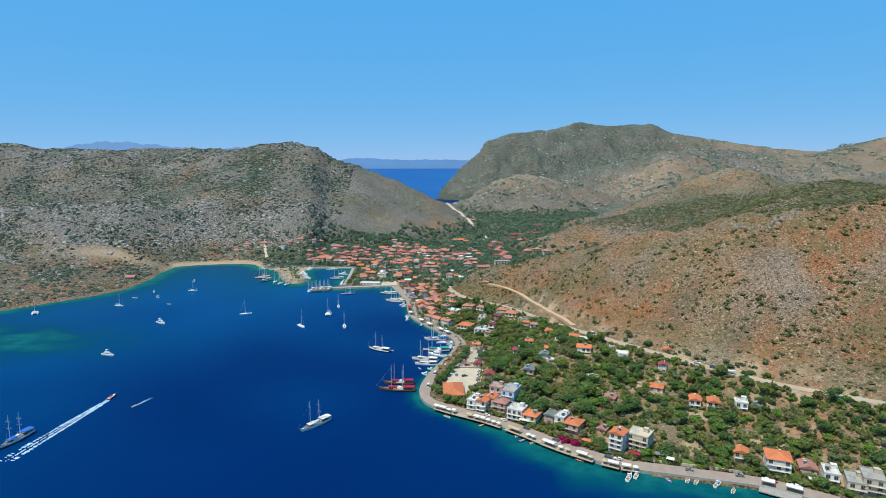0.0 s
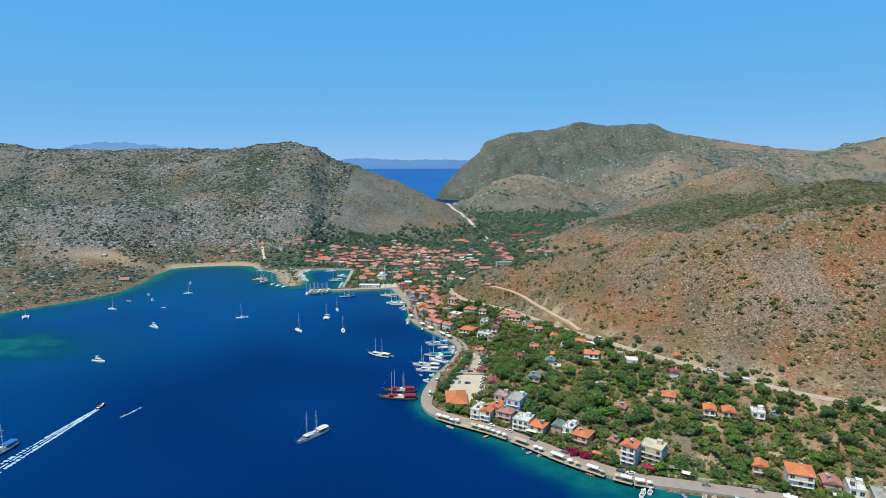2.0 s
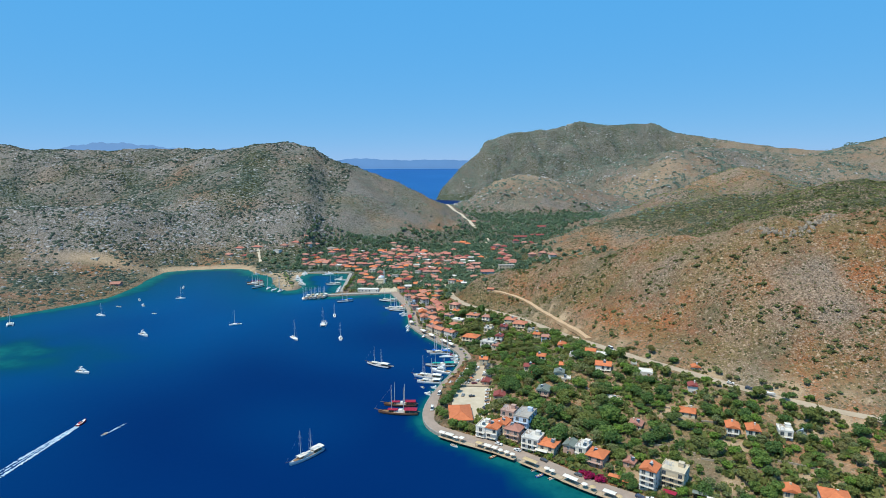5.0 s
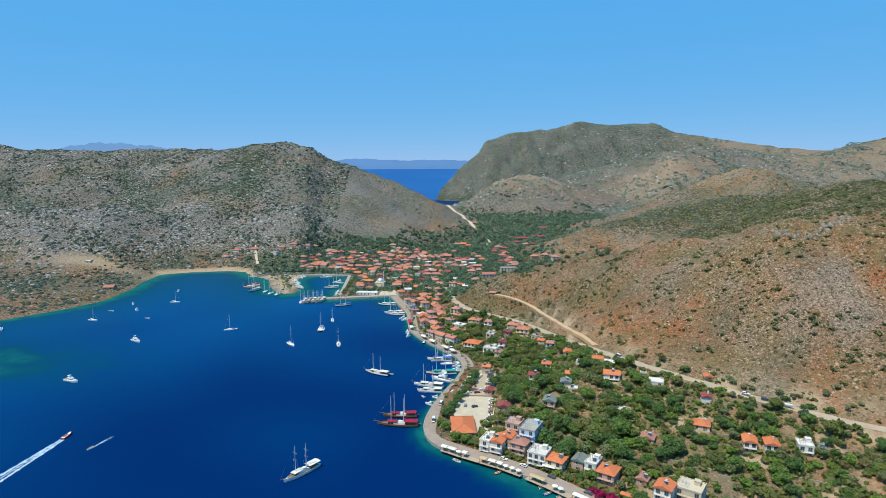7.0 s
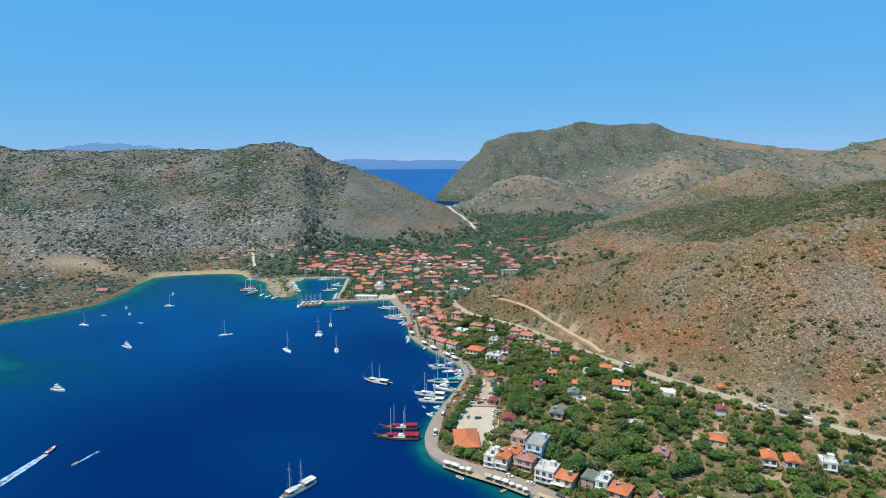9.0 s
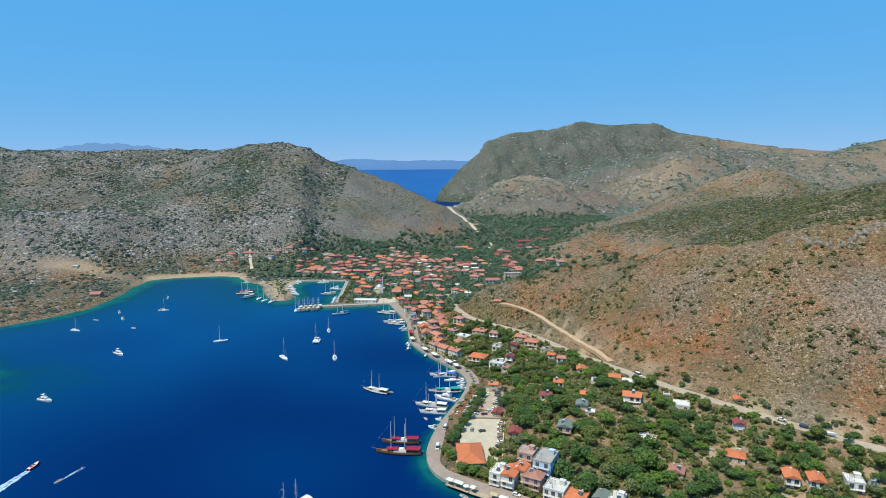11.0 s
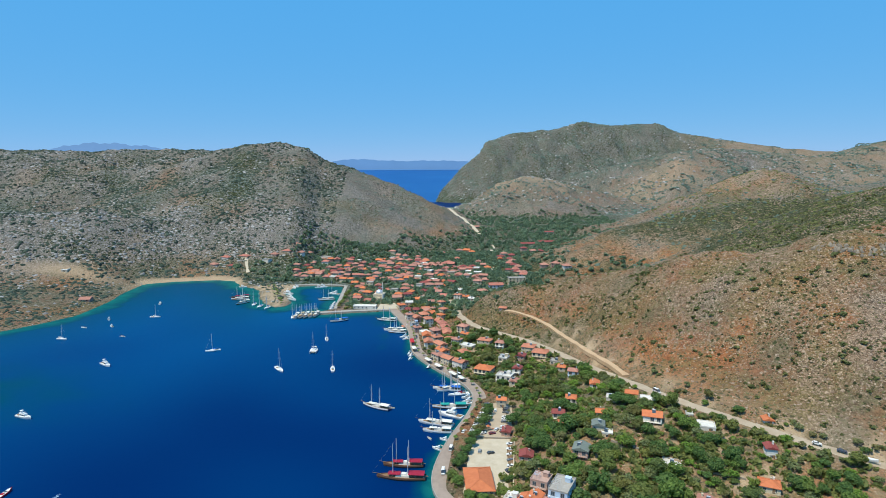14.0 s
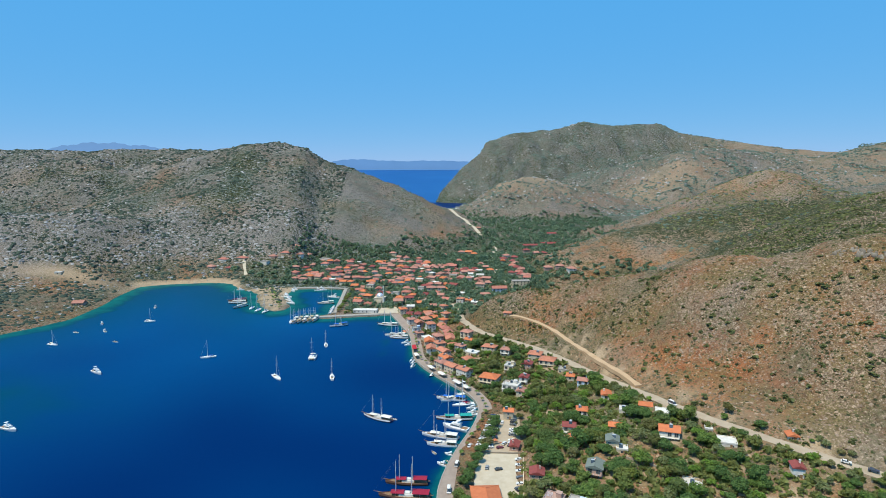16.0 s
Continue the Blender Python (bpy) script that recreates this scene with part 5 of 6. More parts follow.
# ---- trees ----
TRUNKS = []


def clear(x, y, gap):
    if any(abs(x - a) < 14 and math.hypot(x - a, y - b) < r * 0.8 + gap for a, b, r in STANDING):
        return False
    if any(abs(x - a) < 9 and math.hypot(x - a, y - b + 3.5) < r * 0.6 + 0.6 * gap for a, b, r in STANDING):
        return False
    if any(abs(x - a) < 6 and math.hypot(x - a, y - b) < q + gap * 0.8 for a, b, q in TRUNKS):
        return False
    return along(TRACK, np.array([x]), np.array([y]))[0][0] > 5 + gap and along(SIDE_TRACK, np.array([x]), np.array([y]))[0][0] > 4 + gap


rng = random.Random(5)
tries = np.random.default_rng(5).uniform((-20, 225), (330, 640), (14000, 2))
for (x, y), d, lie in zip(tries, inland(*tries.T), ground(*tries.T)):
    over = np.interp(y, [p[1] for p in TRACK[::-1]], [p[0] for p in TRACK[::-1]])
    if d < 13 or x > over + 16 or d > 190:
        continue
    upper = x > over
    grove = math.exp(-((x - 55) / 45) ** 2 - ((y - 400) / 55) ** 2) + 0.5 * math.exp(-((x - 120) / 45) ** 2 - ((y - 350) / 40) ** 2)
    if rng.random() > (0.10 if upper else 0.75 + 0.5 * grove):
        continue
    if -6 < x < 32 and 396 < y < 496:
        continue
    size = (0.5 + 0.9 * rng.random() ** 1.2) * (1.2 if grove > 0.5 else 1.0) * (0.7 if upper else 1)
    if not clear(x, y, 1.15 * size):
        continue
    kind = rng.choices(("broad", "dark", "olive", "lime"), (3.0, 2.8 + 2.5 * grove, 3.0, 2.6))[0]
    tree(kind, x, y, size, rng.randrange(4), float(lie))
    TRUNKS.append((x, y, 1.45 * size))
    if len(TRUNKS) > 900:
        break
for x, y in ((-6, 398), (-3, 391), (2, 378), (8, 374), (14, 371), (-2, 408), (0, 416), (3, 424), (6, 432), (9, 441), (12, 450), (14, 458), (17, 466), (19, 474), (20, 482)):
    tree("dark" if y > 405 else "broad", x, y, 0.95, int(x) % 4)
    if y > 405:
        tree("olive", x - 3.0, y + 3, 0.8, int(y) % 4)
for k in range(13):
    tree("broad", -126 + 0.3 * (k % 3), 768 + 9 * k, 0.8, k % 4)
for x, y in ((170.7, 397.8), (174.6, 392.3), (190.5, 382.9), (191.2, 378.3), (194.1, 365.2), (201.0, 370.3), (150.2, 416.9), (155.1, 408.0), (140.2, 432.6), (178.6, 390.6), (195.8, 378.4), (212.8, 375.7), (220.8, 378.5), (225.7, 365.0), (216.9, 363.0), (135.8, 451.4), (157.6, 374.3), (162.8, 369.0), (167.0, 365.4), (167.1, 371.6)):
    if any(math.hypot(x - a, y - b + 3) < r + 2.5 for a, b, r in STANDING):
        continue
    tree("dark" if x % 1 < 0.5 else "olive", x, y, 0.62 + 0.3 * (y % 1), int(x) % 4)
for x, y, s in ((70, 319, 1.35), (75, 316, 1.3), (68, 324, 1.0), (166, 276, 0.6), (178, 281, 0.6), (182, 283, 0.7), (150, 288, 0.6), (146, 287, 0.5)):
    tree("blossom", x, y, s)
for x, y, s in ((52, 505, 1.5), (60, 470, 1.2), (118, 330, 1.0), (200, 300, 1.2), (170, 330, 1.1), (20, 560, 1.0), (48, 560, 1.2), (62, 500, 1.2), (30, 575, 1.1)):
    cypress(x, y, s)
edge_row = offset_line(WATERFRONT, 11.5)
for k in range(4, len(edge_row)):
    x, y = edge_row[k] + np.array((rng.uniform(-1.5, 1.5), rng.uniform(-1.5, 1.5)))
    if rng.random() < 0.8 and y < 640 and not 384 < y < 500 and not any(math.hypot(x - a, y - b) < r * 0.75 + 1 for a, b, r in STANDING):
        tree(rng.choice(("broad", "lime", "dark", "olive")), x, y, rng.uniform(0.45, 0.8), k % 4)
palm = palm_model()
first = True
line = offset_line(WATERFRONT, 4.0)
for k in range(34, len(line) - 6, 2):
    x, y = line[k]
    if 430 < y < 700:
        m = pose(x, y, 1.75, 0, 0, k * 77) @ Matrix.Scale(0.55 + 0.1 * (k % 3), 4)
        if first:
            palm.matrix_basis, first = m, False
        else:
            copy_thing(palm, m @ Matrix.Diagonal((*(1 / s for s in palm.scale), 1)))
for k in range(26):
    x, y = -236 + 42 * (k / 25) + rng.uniform(-5, 5), 885 - 105 * (k / 25) + rng.uniform(-6, 6)
    if float(inland(np.array([x]), np.array([y]))[0]) > 3:
        copy_thing(palm, pose(x, y, height_at(x, y), 0, 0, k * 50) @ Matrix.Scale(0.62, 4) @ Matrix.Diagonal((*(1 / s for s in palm.scale), 1)))
front = offset_line(WATERFRONT, 10.4)
for k in range(2, len(front)):
    for step in (0.0, 0.5):
        x, y = front[k - 1] + (front[k] - front[k - 1]) * step + np.array((rng.uniform(-0.8, 0.8), rng.uniform(-0.8, 0.8)))
        if y < 372 and 14 < x < 190 and rng.random() < 0.72:
            tree(rng.choice(("broad", "lime", "dark", "lime")), x, y, rng.uniform(0.28, 0.55), k % 4)
# ---- boats ----
def hull(length, beam, free, rake=1.0, stern=0.75, draft=0.7):
    """A lofted hull, bow towards +x, with a rising sheer."""
    rings = []
    n = 13
    for i in range(n):
        f = i / (n - 1)
        x = length * (f - 0.5)
        w = beam / 2 * (stern + (1 - stern) * math.sin(min(f / 0.45, 1) * 1.5708)) * (1 - max(0, (f - 0.45) / 0.55) ** 2.2 * 0.97)
        sheer = free * (1 + 0.7 * max(0, f - 0.35) ** 1.6 + 0.25 * max(0, 0.25 - f))
        over = rake * max(0, f - 0.8) * length * 0.18
        rings.append([(x + over, w, sheer), (x + over, w * 0.97, sheer * 0.55), (x, w * 0.8, 0.0), (x, w * 0.35, -draft), (x, -w * 0.35, -draft), (x, -w * 0.8, 0.0), (x + over, -w * 0.97, sheer * 0.55), (x + over, -w, sheer)])
    return loft(bmesh.new(), rings)


def side_strip(length, beam, free, stern):
    """The upper planking of both sides, standing a little above the deck."""
    bm = bmesh.new()
    for s in (-1, 1):
        rings = []
        for i in range(13):
            f = i / 12
            w = s * beam / 2 * (stern + (1 - stern) * math.sin(min(f / 0.45, 1) * 1.5708)) * (1 - max(0, (f - 0.45) / 0.55) ** 2.2 * 0.97)
            z = free * (1 + 0.7 * max(0, f - 0.35) ** 1.6 + 0.25 * max(0, 0.25 - f))
            x = length * (f - 0.5) + 1.4 * max(0, f - 0.8) * length * 0.18
            rings.append([(x, w, z * 0.62), (x, w * 1.01, z + 0.4), (x, w * 0.97, z + 0.4), (x, w * 0.97, z * 0.62)])
        loft(bm, rings)
    return bm


def plank_deck(length, beam, z, stern=0.75):
    rings = []
    for i in range(9):
        f = 0.02 + 0.9 * i / 8
        w = beam / 2 * 0.93 * (stern + (1 - stern) * math.sin(min(f / 0.45, 1) * 1.5708)) * (1 - max(0, (f - 0.45) / 0.55) ** 2.2 * 0.97)
        lift = z * (1 + 0.6 * max(0, f - 0.35) ** 1.6)
        rings.append([(length * (f - 0.5), w, lift), (length * (f - 0.5), -w, lift), (length * (f - 0.5), -w, lift - 0.2), (length * (f - 0.5), w, lift - 0.2)])
    return loft(bmesh.new(), rings)


def canopy_mesh(x0, x1, w, z, sag=0.25):
    rings = []
    for x in np.linspace(x0, x1, 4):
        rings.append([(x, s * w / 2, z + sag * (1 - s * s)) for s in (-1, -0.5, 0, 0.5, 1)] + [(x, s * w / 2, z + sag * (1 - s * s) - 0.08) for s in (1, 0.5, 0, -0.5, -1)])
    return loft(bmesh.new(), rings)


def mast_at(root, x, height, z, beam):
    mast = part("mast", tube(bmesh.new(), (x, 0, z - 0.5), (x, 0, height), 0.26, 0.17, 6), METAL, root)
    for f in (0.55, 0.78):
        part("spreader", tube(bmesh.new(), (x, -beam * 0.3, height * f), (x, beam * 0.3, height * f), 0.09, 0.07, 5), METAL, mast)
    stays = bmesh.new()
    for s in (-1, 1):
        tube(stays, (x, s * beam * 0.46, z), (x, 0, height * 0.97), 0.015, 0.015, 3)
    part("shroud", stays, METAL, mast)


def afloat(x, y, length):
    """Keeps a boat off the land."""
    for _ in range(30):
        d = inland(np.array([x, x + 1, x]), np.array([y, y, y + 1]))
        if d[0] < -min(0.28 * length, 4.5):
            break
        g = np.array([d[1] - d[0], d[2] - d[0]])
        g /= max(np.linalg.norm(g), 1e-6)
        x, y = x - g[0], y - g[1]
    return x, y


def gulet(x, y, turn, length, side, canvas, label):
    x, y = afloat(x, y, length * 0.5)
    root = thing("gulet", pose(x, y, 0, 0, 0, turn), label, "boat", "wooden sailing gulets of the bay")
    b = length * 0.24
    part("hull", hull(length, b, 1.35, 1.4, 0.7), side, root)
    part("bulwark", side_strip(length * 1.004, b * 1.02, 1.35, 0.7), VARNISH if canvas is WINE else HULL_WHITE, root, "varnished wooden bulwark" if canvas is WINE else "white painted bulwark")
    part("deck", plank_deck(length, b, 1.42, 0.7), TIMBER, root)
    part("cabin", boxes((-length * 0.16, length * 0.14, -b * 0.27, b * 0.27, 1.4, 2.5, 0.15), (-length * 0.10, length * 0.02, -b * 0.2, b * 0.2, 2.5, 3.2, 0.15)), WHITE, root)
    part("awning", canopy_mesh(-length * 0.48, -length * 0.14, b * 0.86, 3.5), canvas, root)
    part("awning", canopy_mesh(length * 0.03, length * 0.3, b * 0.66, 3.1), canvas, root)
    posts = bmesh.new()
    for px in (-0.46, -0.29, -0.13):
        for s in (-1, 1):
            tube(posts, (length * px, s * b * 0.37, 1.9), (length * px, s * b * 0.37, 3.55), 0.05, 0.05, 4)
    part("awning_frame", posts, METAL, root)
    mast_at(root, length * 0.2, length * 0.78, 2.0, b)
    mast_at(root, -length * 0.12, length * 0.72, 2.0, b)
    part("bowsprit", tube(bmesh.new(), (length * 0.46, 0, 2.3), (length * 0.66, 0, 3.0), 0.16, 0.08, 5), TIMBER, root)
    part("stay", tube(bmesh.new(), (length * 0.65, 0, 3.0), (length * 0.2, 0, length * 0.74), 0.015, 0.015, 3), METAL, root)
    part("gangway", boxes((-length * 0.56, -length * 0.48, -0.3, 0.3, 1.8, 1.9)), TIMBER, root)
    return root


def yacht(x, y, turn, length, side, canvas, label):
    x, y = afloat(x, y, length)
    root = thing("sailing_yacht", pose(x, y, 0, 0, 0, turn), label, "boat", "sailing yachts in the bay")
    b = length * 0.3
    part("hull", hull(length, b, 1.05, 1.0, 0.7), side, root)
    part("deck", plank_deck(length, b, 1.15, 0.7), HULL_WHITE, root)
    part("cabin", boxes((-length * 0.1, length * 0.2, -b * 0.26, b * 0.26, 1.1, 1.75, 0.22)), HULL_WHITE, root)
    part("cockpit", boxes((-length * 0.36, -length * 0.12, -b * 0.22, b * 0.22, 1.1, 1.22)), TIMBER, root)
    part("sprayhood", canopy_mesh(-length * 0.16, -length * 0.06, b * 0.55, 2.1), canvas, root)
    mast_at(root, length * 0.06, length * 1.3, 1.1, b)
    part("boom", tube(bmesh.new(), (length * 0.05, 0, 2.5), (-length * 0.34, 0, 2.5), 0.17, 0.14, 6), canvas, root)
    part("stay", tube(bmesh.new(), (length * 0.52, 0, 1.4), (length * 0.06, 0, length * 1.27), 0.03, 0.03, 4), METAL, root)
    return root


def cruiser(x, y, turn, length, side, label):
    x, y = afloat(x, y, length)
    root = thing("motor_boat", pose(x, y, 0, 0, 0, turn), label, "boat", "motor boats of the bay")
    b, k = length * 0.31, length / 12
    part("hull", hull(length, b, 1.4 * k ** 0.7, 1.3, 0.88), side, root)
    part("deck", plank_deck(length, b, 1.5 * k ** 0.7, 0.88), HULL_WHITE, root)
    z = 1.45 * k ** 0.7
    cabin = part("cabin", boxes((-length * 0.2, length * 0.2, -b * 0.36, b * 0.36, z, z + 1.5 * k, 0.35 * k)), HULL_WHITE, root)
    part("windscreen", boxes((-length * 0.17, length * 0.185, -b * 0.35, b * 0.35, z + 0.55 * k, z + 1.05 * k, 0.12 * k)), GLASS, cabin, "dark tinted glazing")
    part("flybridge", boxes((-length * 0.22, length * 0.05, -b * 0.3, b * 0.3, z + 1.5 * k, z + 2.0 * k, 0.1 * k), (-length * 0.2, -length * 0.05, -b * 0.28, b * 0.28, z + 3.1 * k, z + 3.2 * k)), HULL_WHITE, root)
    part("cockpit", boxes((-length * 0.46, -length * 0.22, -b * 0.34, b * 0.34, z, z + 0.12)), TIMBER, root)
    rail = bmesh.new()
    for i in range(6):
        tube(rail, (length * (0.12 + 0.06 * i), b * 0.4 * (1 - (i / 6) ** 2), z), (length * (0.12 + 0.06 * i), b * 0.4 * (1 - (i / 6) ** 2), z + 0.8 * k), 0.03, 0.03, 3)
    part("railing", rail, METAL, root)
    return root


def catamaran(x, y, turn, length, side, label):
    root = thing("catamaran", pose(x, y, 0, 0, 0, turn), label, "boat", "sailing yachts in the bay")
    for s in (-1, 1):
        ob = part("hull", hull(length, 1.6, 1.4, 0.3, 0.8), side, root)
        ob.location = (0, s * 2.4, 0)
    part("bridge_deck", boxes((-length * 0.4, length * 0.18, -3.0, 3.0, 0.9, 1.5)), HULL_WHITE, root)
    cabin = part("cabin", boxes((-length * 0.22, length * 0.14, -2.2, 2.2, 1.5, 2.7, 0.5)), HULL_WHITE, root)
    part("window", boxes((-length * 0.2, length * 0.125, -2.12, 2.12, 1.9, 2.35, 0.2)), GLASS, cabin)
    part("bimini", canopy_mesh(-length * 0.42, -length * 0.24, 4.4, 3.3), CANVAS, root)
    part("trampoline", boxes((length * 0.18, length * 0.4, -1.6, 1.6, 1.15, 1.2)), CONCRETE, root)
    mast_at(root, length * 0.08, length * 1.55, 2.0, 5.0)
    part("boom", tube(bmesh.new(), (length * 0.07, 0, 3.9), (-length * 0.38, 0, 3.9), 0.2, 0.16, 6), CANVAS, root)
    return root


def dinghy(x, y, turn, length, side, label):
    x, y = afloat(x, y, length)
    root = thing("rowing_boat", pose(x, y, 0, 0, 0, turn), label, "boat", "small boats along the quay")
    part("hull", hull(length, length * 0.38, 0.6, 0.6, 0.8, 0.25), side, root)
    part("floor", plank_deck(length * 0.94, length * 0.34, 0.64, 0.8), TIMBER if side is not TIMBER else WHITE, root)
    for f in (-0.25, 0.05):
        part("thwart", boxes((length * f, length * f + 0.3, -length * 0.15, length * 0.15, 0.62, 0.74)), WHITE, root)
    part("outboard", boxes((-length * 0.56, -length * 0.5, -0.15, 0.15, 0.2, 0.95, 0.03)), TYRE, root)
    return root


def wake(x, y, turn, length, width, label):
    """White churned water behind a fast boat, laid on the sea in broken tongues."""
    r = random.Random(int(length))
    bm = bmesh.new()
    for tongue in (-1, 0, 1):
        n = int(length / 0.9)
        prev = None
        for i in range(n):
            f = i / n
            off = tongue * width * (0.12 + 0.38 * f ** 0.7)
            w = width * (0.10 + 0.10 * f) * (1 - 0.35 * f) * r.uniform(0.35, 1.25) * (1.3 if tongue else 0.8)
            px = -i * 0.9
            row = [bm.verts.new((px, off - w + r.uniform(-0.2, 0.2), 0.05)), bm.verts.new((px, off, 0.16)), bm.verts.new((px, off + w + r.uniform(-0.2, 0.2), 0.05))]
            if prev and not (f > 0.45 and r.random() < (f - 0.4) * 0.8):
                bm.faces.new((prev[0], prev[1], row[1], row[0]))
                bm.faces.new((prev[1], prev[2], row[2], row[1]))
            prev = row
    ob = tagged(part("wake", bm, FOAM), label, "wake", kind="structure")
    ob.matrix_world = pose(x, y, 0, 0, 0, turn)
    return ob


gulet(-78.3, 344.9, -127, 22.0, HULL_WHITE, CANVAS, "white two-masted gulet with a long pale awning at anchor")
gulet(-31.9, 401.6, 175, 24.4, VARNISH, WINE, "wooden two-masted gulet with burgundy awnings moored to the quay")
gulet(-31.6, 414.2, 177, 20.8, VARNISH, WINE, "wooden gulet with burgundy and white awnings moored alongside another")
gulet(-54.5, 491.7, 152, 20.3, NAVY, CANVAS, "dark two-masted gulet with pale awning at anchor")
gulet(-248.9, 325.6, -97, 22.3, VARNISH, BLUE, "wooden two-masted gulet with bright blue awnings under way")
gulet(-6.6, 522.5, 167, 19.6, HULL_WHITE, BLUE, "two-masted gulet with blue covers, stern to the quay")
gulet(-5.5, 522.5, -154, 17.7, HULL_WHITE, CANVAS, "white gulet with pale awning, stern to the quay")
yacht(1.3, 513.6, -166, 14.8, HULL_WHITE, WINE, "white sailing yacht with a red sail cover at the quay")
gulet(-5.1, 491.1, 179, 22.0, VARNISH, TEAL, "wooden gulet with teal awnings, stern to the quay")
cruiser(-4.9, 477.2, 151, 16.9, HULL_WHITE, "large white motor yacht at the quay")
gulet(-14.4, 465.8, 163, 21.5, HULL_WHITE, CANVAS, "white and brown two-masted gulet at the quay")
gulet(-13.4, 454.9, 170, 17.0, HULL_WHITE, CANVAS, "white gulet with awning at the quay")
cruiser(-9.4, 444.1, 152, 6.0, HULL_WHITE, "small white motor cruiser at the quay")
dinghy(-18.4, 446.2, 126, 4.0, HULL_WHITE, "small white rowing boat")
cruiser(-13.5, 432.7, 144, 7.0, HULL_WHITE, "small cabin boat with pale blue trim")
dinghy(-10.7, 436.1, 138, 4.0, TEAL, "small turquoise open boat")
cruiser(7.1, 507.8, -165, 8.0, HULL_WHITE, "white motor cruiser at the quay")
cruiser(7.1, 500.5, -165, 8.0, HULL_WHITE, "white motor cruiser at the quay")
yacht(5.7, 497.0, 179, 8.0, HULL_WHITE, CANVAS, "small white yacht at the quay")
dinghy(-44.3, 491.2, 161, 4.0, HULL_WHITE, "small white tender trailing behind a gulet")
yacht(-366.8, 653.4, -17, 11.0, HULL_WHITE, CANVAS, "white sailing yacht at anchor")
dinghy(-369.4, 693.2, -24, 7.0, HULL_WHITE, "small white open boat at anchor")
cruiser(-361.9, 724.7, 118, 8.0, HULL_WHITE, "small white cabin boat at anchor")
cruiser(-343.4, 696.1, 135, 8.0, HULL_WHITE, "small white cabin boat at anchor")
dinghy(-313.8, 661.3, -26, 6.4, HULL_WHITE, "small white open boat at anchor")
yacht(-316.8, 732.6, -0, 11.0, HULL_WHITE, CANVAS, "white sailing yacht at anchor")
cruiser(-340.0, 794.5, 100, 8.0, HULL_WHITE, "small white cabin boat at anchor")
cruiser(-284.9, 580.0, -35, 13.0, HULL_WHITE, "white motor yacht at anchor")
cruiser(-281.9, 479.5, -21, 12.4, HULL_WHITE, "white motor yacht at anchor")
catamaran(-438.2, 618.3, 122, 11.0, HULL_WHITE, "white sailing catamaran at anchor")
yacht(-210.8, 615.9, -157, 12.1, HULL_WHITE, BLUE, "white sailing yacht with cockpit awning at anchor")
yacht(-140.0, 567.0, -53, 14.0, HULL_WHITE, CANVAS, "white ketch at anchor")
catamaran(-122.1, 612.2, -87, 12.0, HULL_WHITE, "white sailing catamaran with a tall mast at anchor")
yacht(-117.6, 648.5, 103, 11.0, HULL_WHITE, CANVAS, "white sailing yacht at anchor")
yacht(-97.5, 566.9, 101, 12.0, HULL_WHITE, CANVAS, "white sailing yacht at anchor")
dinghy(44.8, 330.0, 25, 5.2, HULL_WHITE, "small white open boat moored below the deck")
dinghy(46.1, 324.2, 31, 5.4, BLUE, "blue open boat moored below the deck")
dinghy(52.3, 321.7, 28, 5.2, HULL_WHITE, "small white open boat by the quay")
dinghy(23.7, 344.1, 36, 5.2, VARNISH, "small dark rowing boat by the quay")
dinghy(114.5, 280.1, -76, 5.2, BLUE, "small boat with a blue cover")
dinghy(124.3, 280.6, 60, 5.2, HULL_WHITE, "small white boat by the quay")
dinghy(128.1, 279.0, 55, 5.2, HULL_WHITE, "small white boat by the quay")
dinghy(142.8, 270.8, 57, 5.2, HULL_WHITE, "small white boat by the quay")
dinghy(74.0, 300.7, -42, 5.2, VARNISH, "small rowing boat by the quay")
dinghy(2.6, 356.9, -44, 5.2, HULL_WHITE, "small pale rowing boat")
cruiser(95.3, 282.9, 58, 7.8, HULL_WHITE, "white cabin boat moored at the quay")
cruiser(99.9, 285.3, 61, 7.1, HULL_WHITE, "white cabin boat moored at the quay")
cruiser(137.9, 277.3, 43, 7.0, HULL_WHITE, "white cabin boat moored at the quay")
gulet(-165.3, 730.1, -91, 19.0, HULL_WHITE, CANVAS, "wooden gulet moored stern to the mole")
gulet(-160.4, 731.6, -92, 19.0, VARNISH, TAN, "wooden gulet moored stern to the mole")
gulet(-155.4, 733.1, -92, 19.0, VARNISH, CANVAS, "wooden gulet moored stern to the mole")
gulet(-150.5, 734.6, -93, 19.0, HULL_WHITE, TAN, "wooden gulet moored stern to the mole")
gulet(-145.5, 736.1, -93, 19.0, VARNISH, CANVAS, "wooden gulet moored stern to the mole")
yacht(-168.7, 728.1, -82, 13.0, HULL_WHITE, CANVAS, "white sailing yacht moored at the mole")
gulet(-116.4, 712.8, -153, 17.8, NAVY, BLUE, "dark gulet with blue covers by the mole")
gulet(-252.7, 814.9, -174, 20.0, VARNISH, CANVAS, "wooden gulet with pale covers beside the breakwater")
gulet(-255.8, 825.2, -165, 20.0, VARNISH, WINE, "wooden gulet with burgundy covers beside the breakwater")
gulet(-243.2, 795.2, -124, 18.0, VARNISH, CANVAS, "wooden gulet with pale covers beside the breakwater")
yacht(-228.0, 787.2, -90, 14.0, HULL_WHITE, BLUE, "white sailing yacht moored along the breakwater")
yacht(-218.4, 777.7, -99, 14.0, HULL_WHITE, BLUE, "white sailing yacht moored along the breakwater")
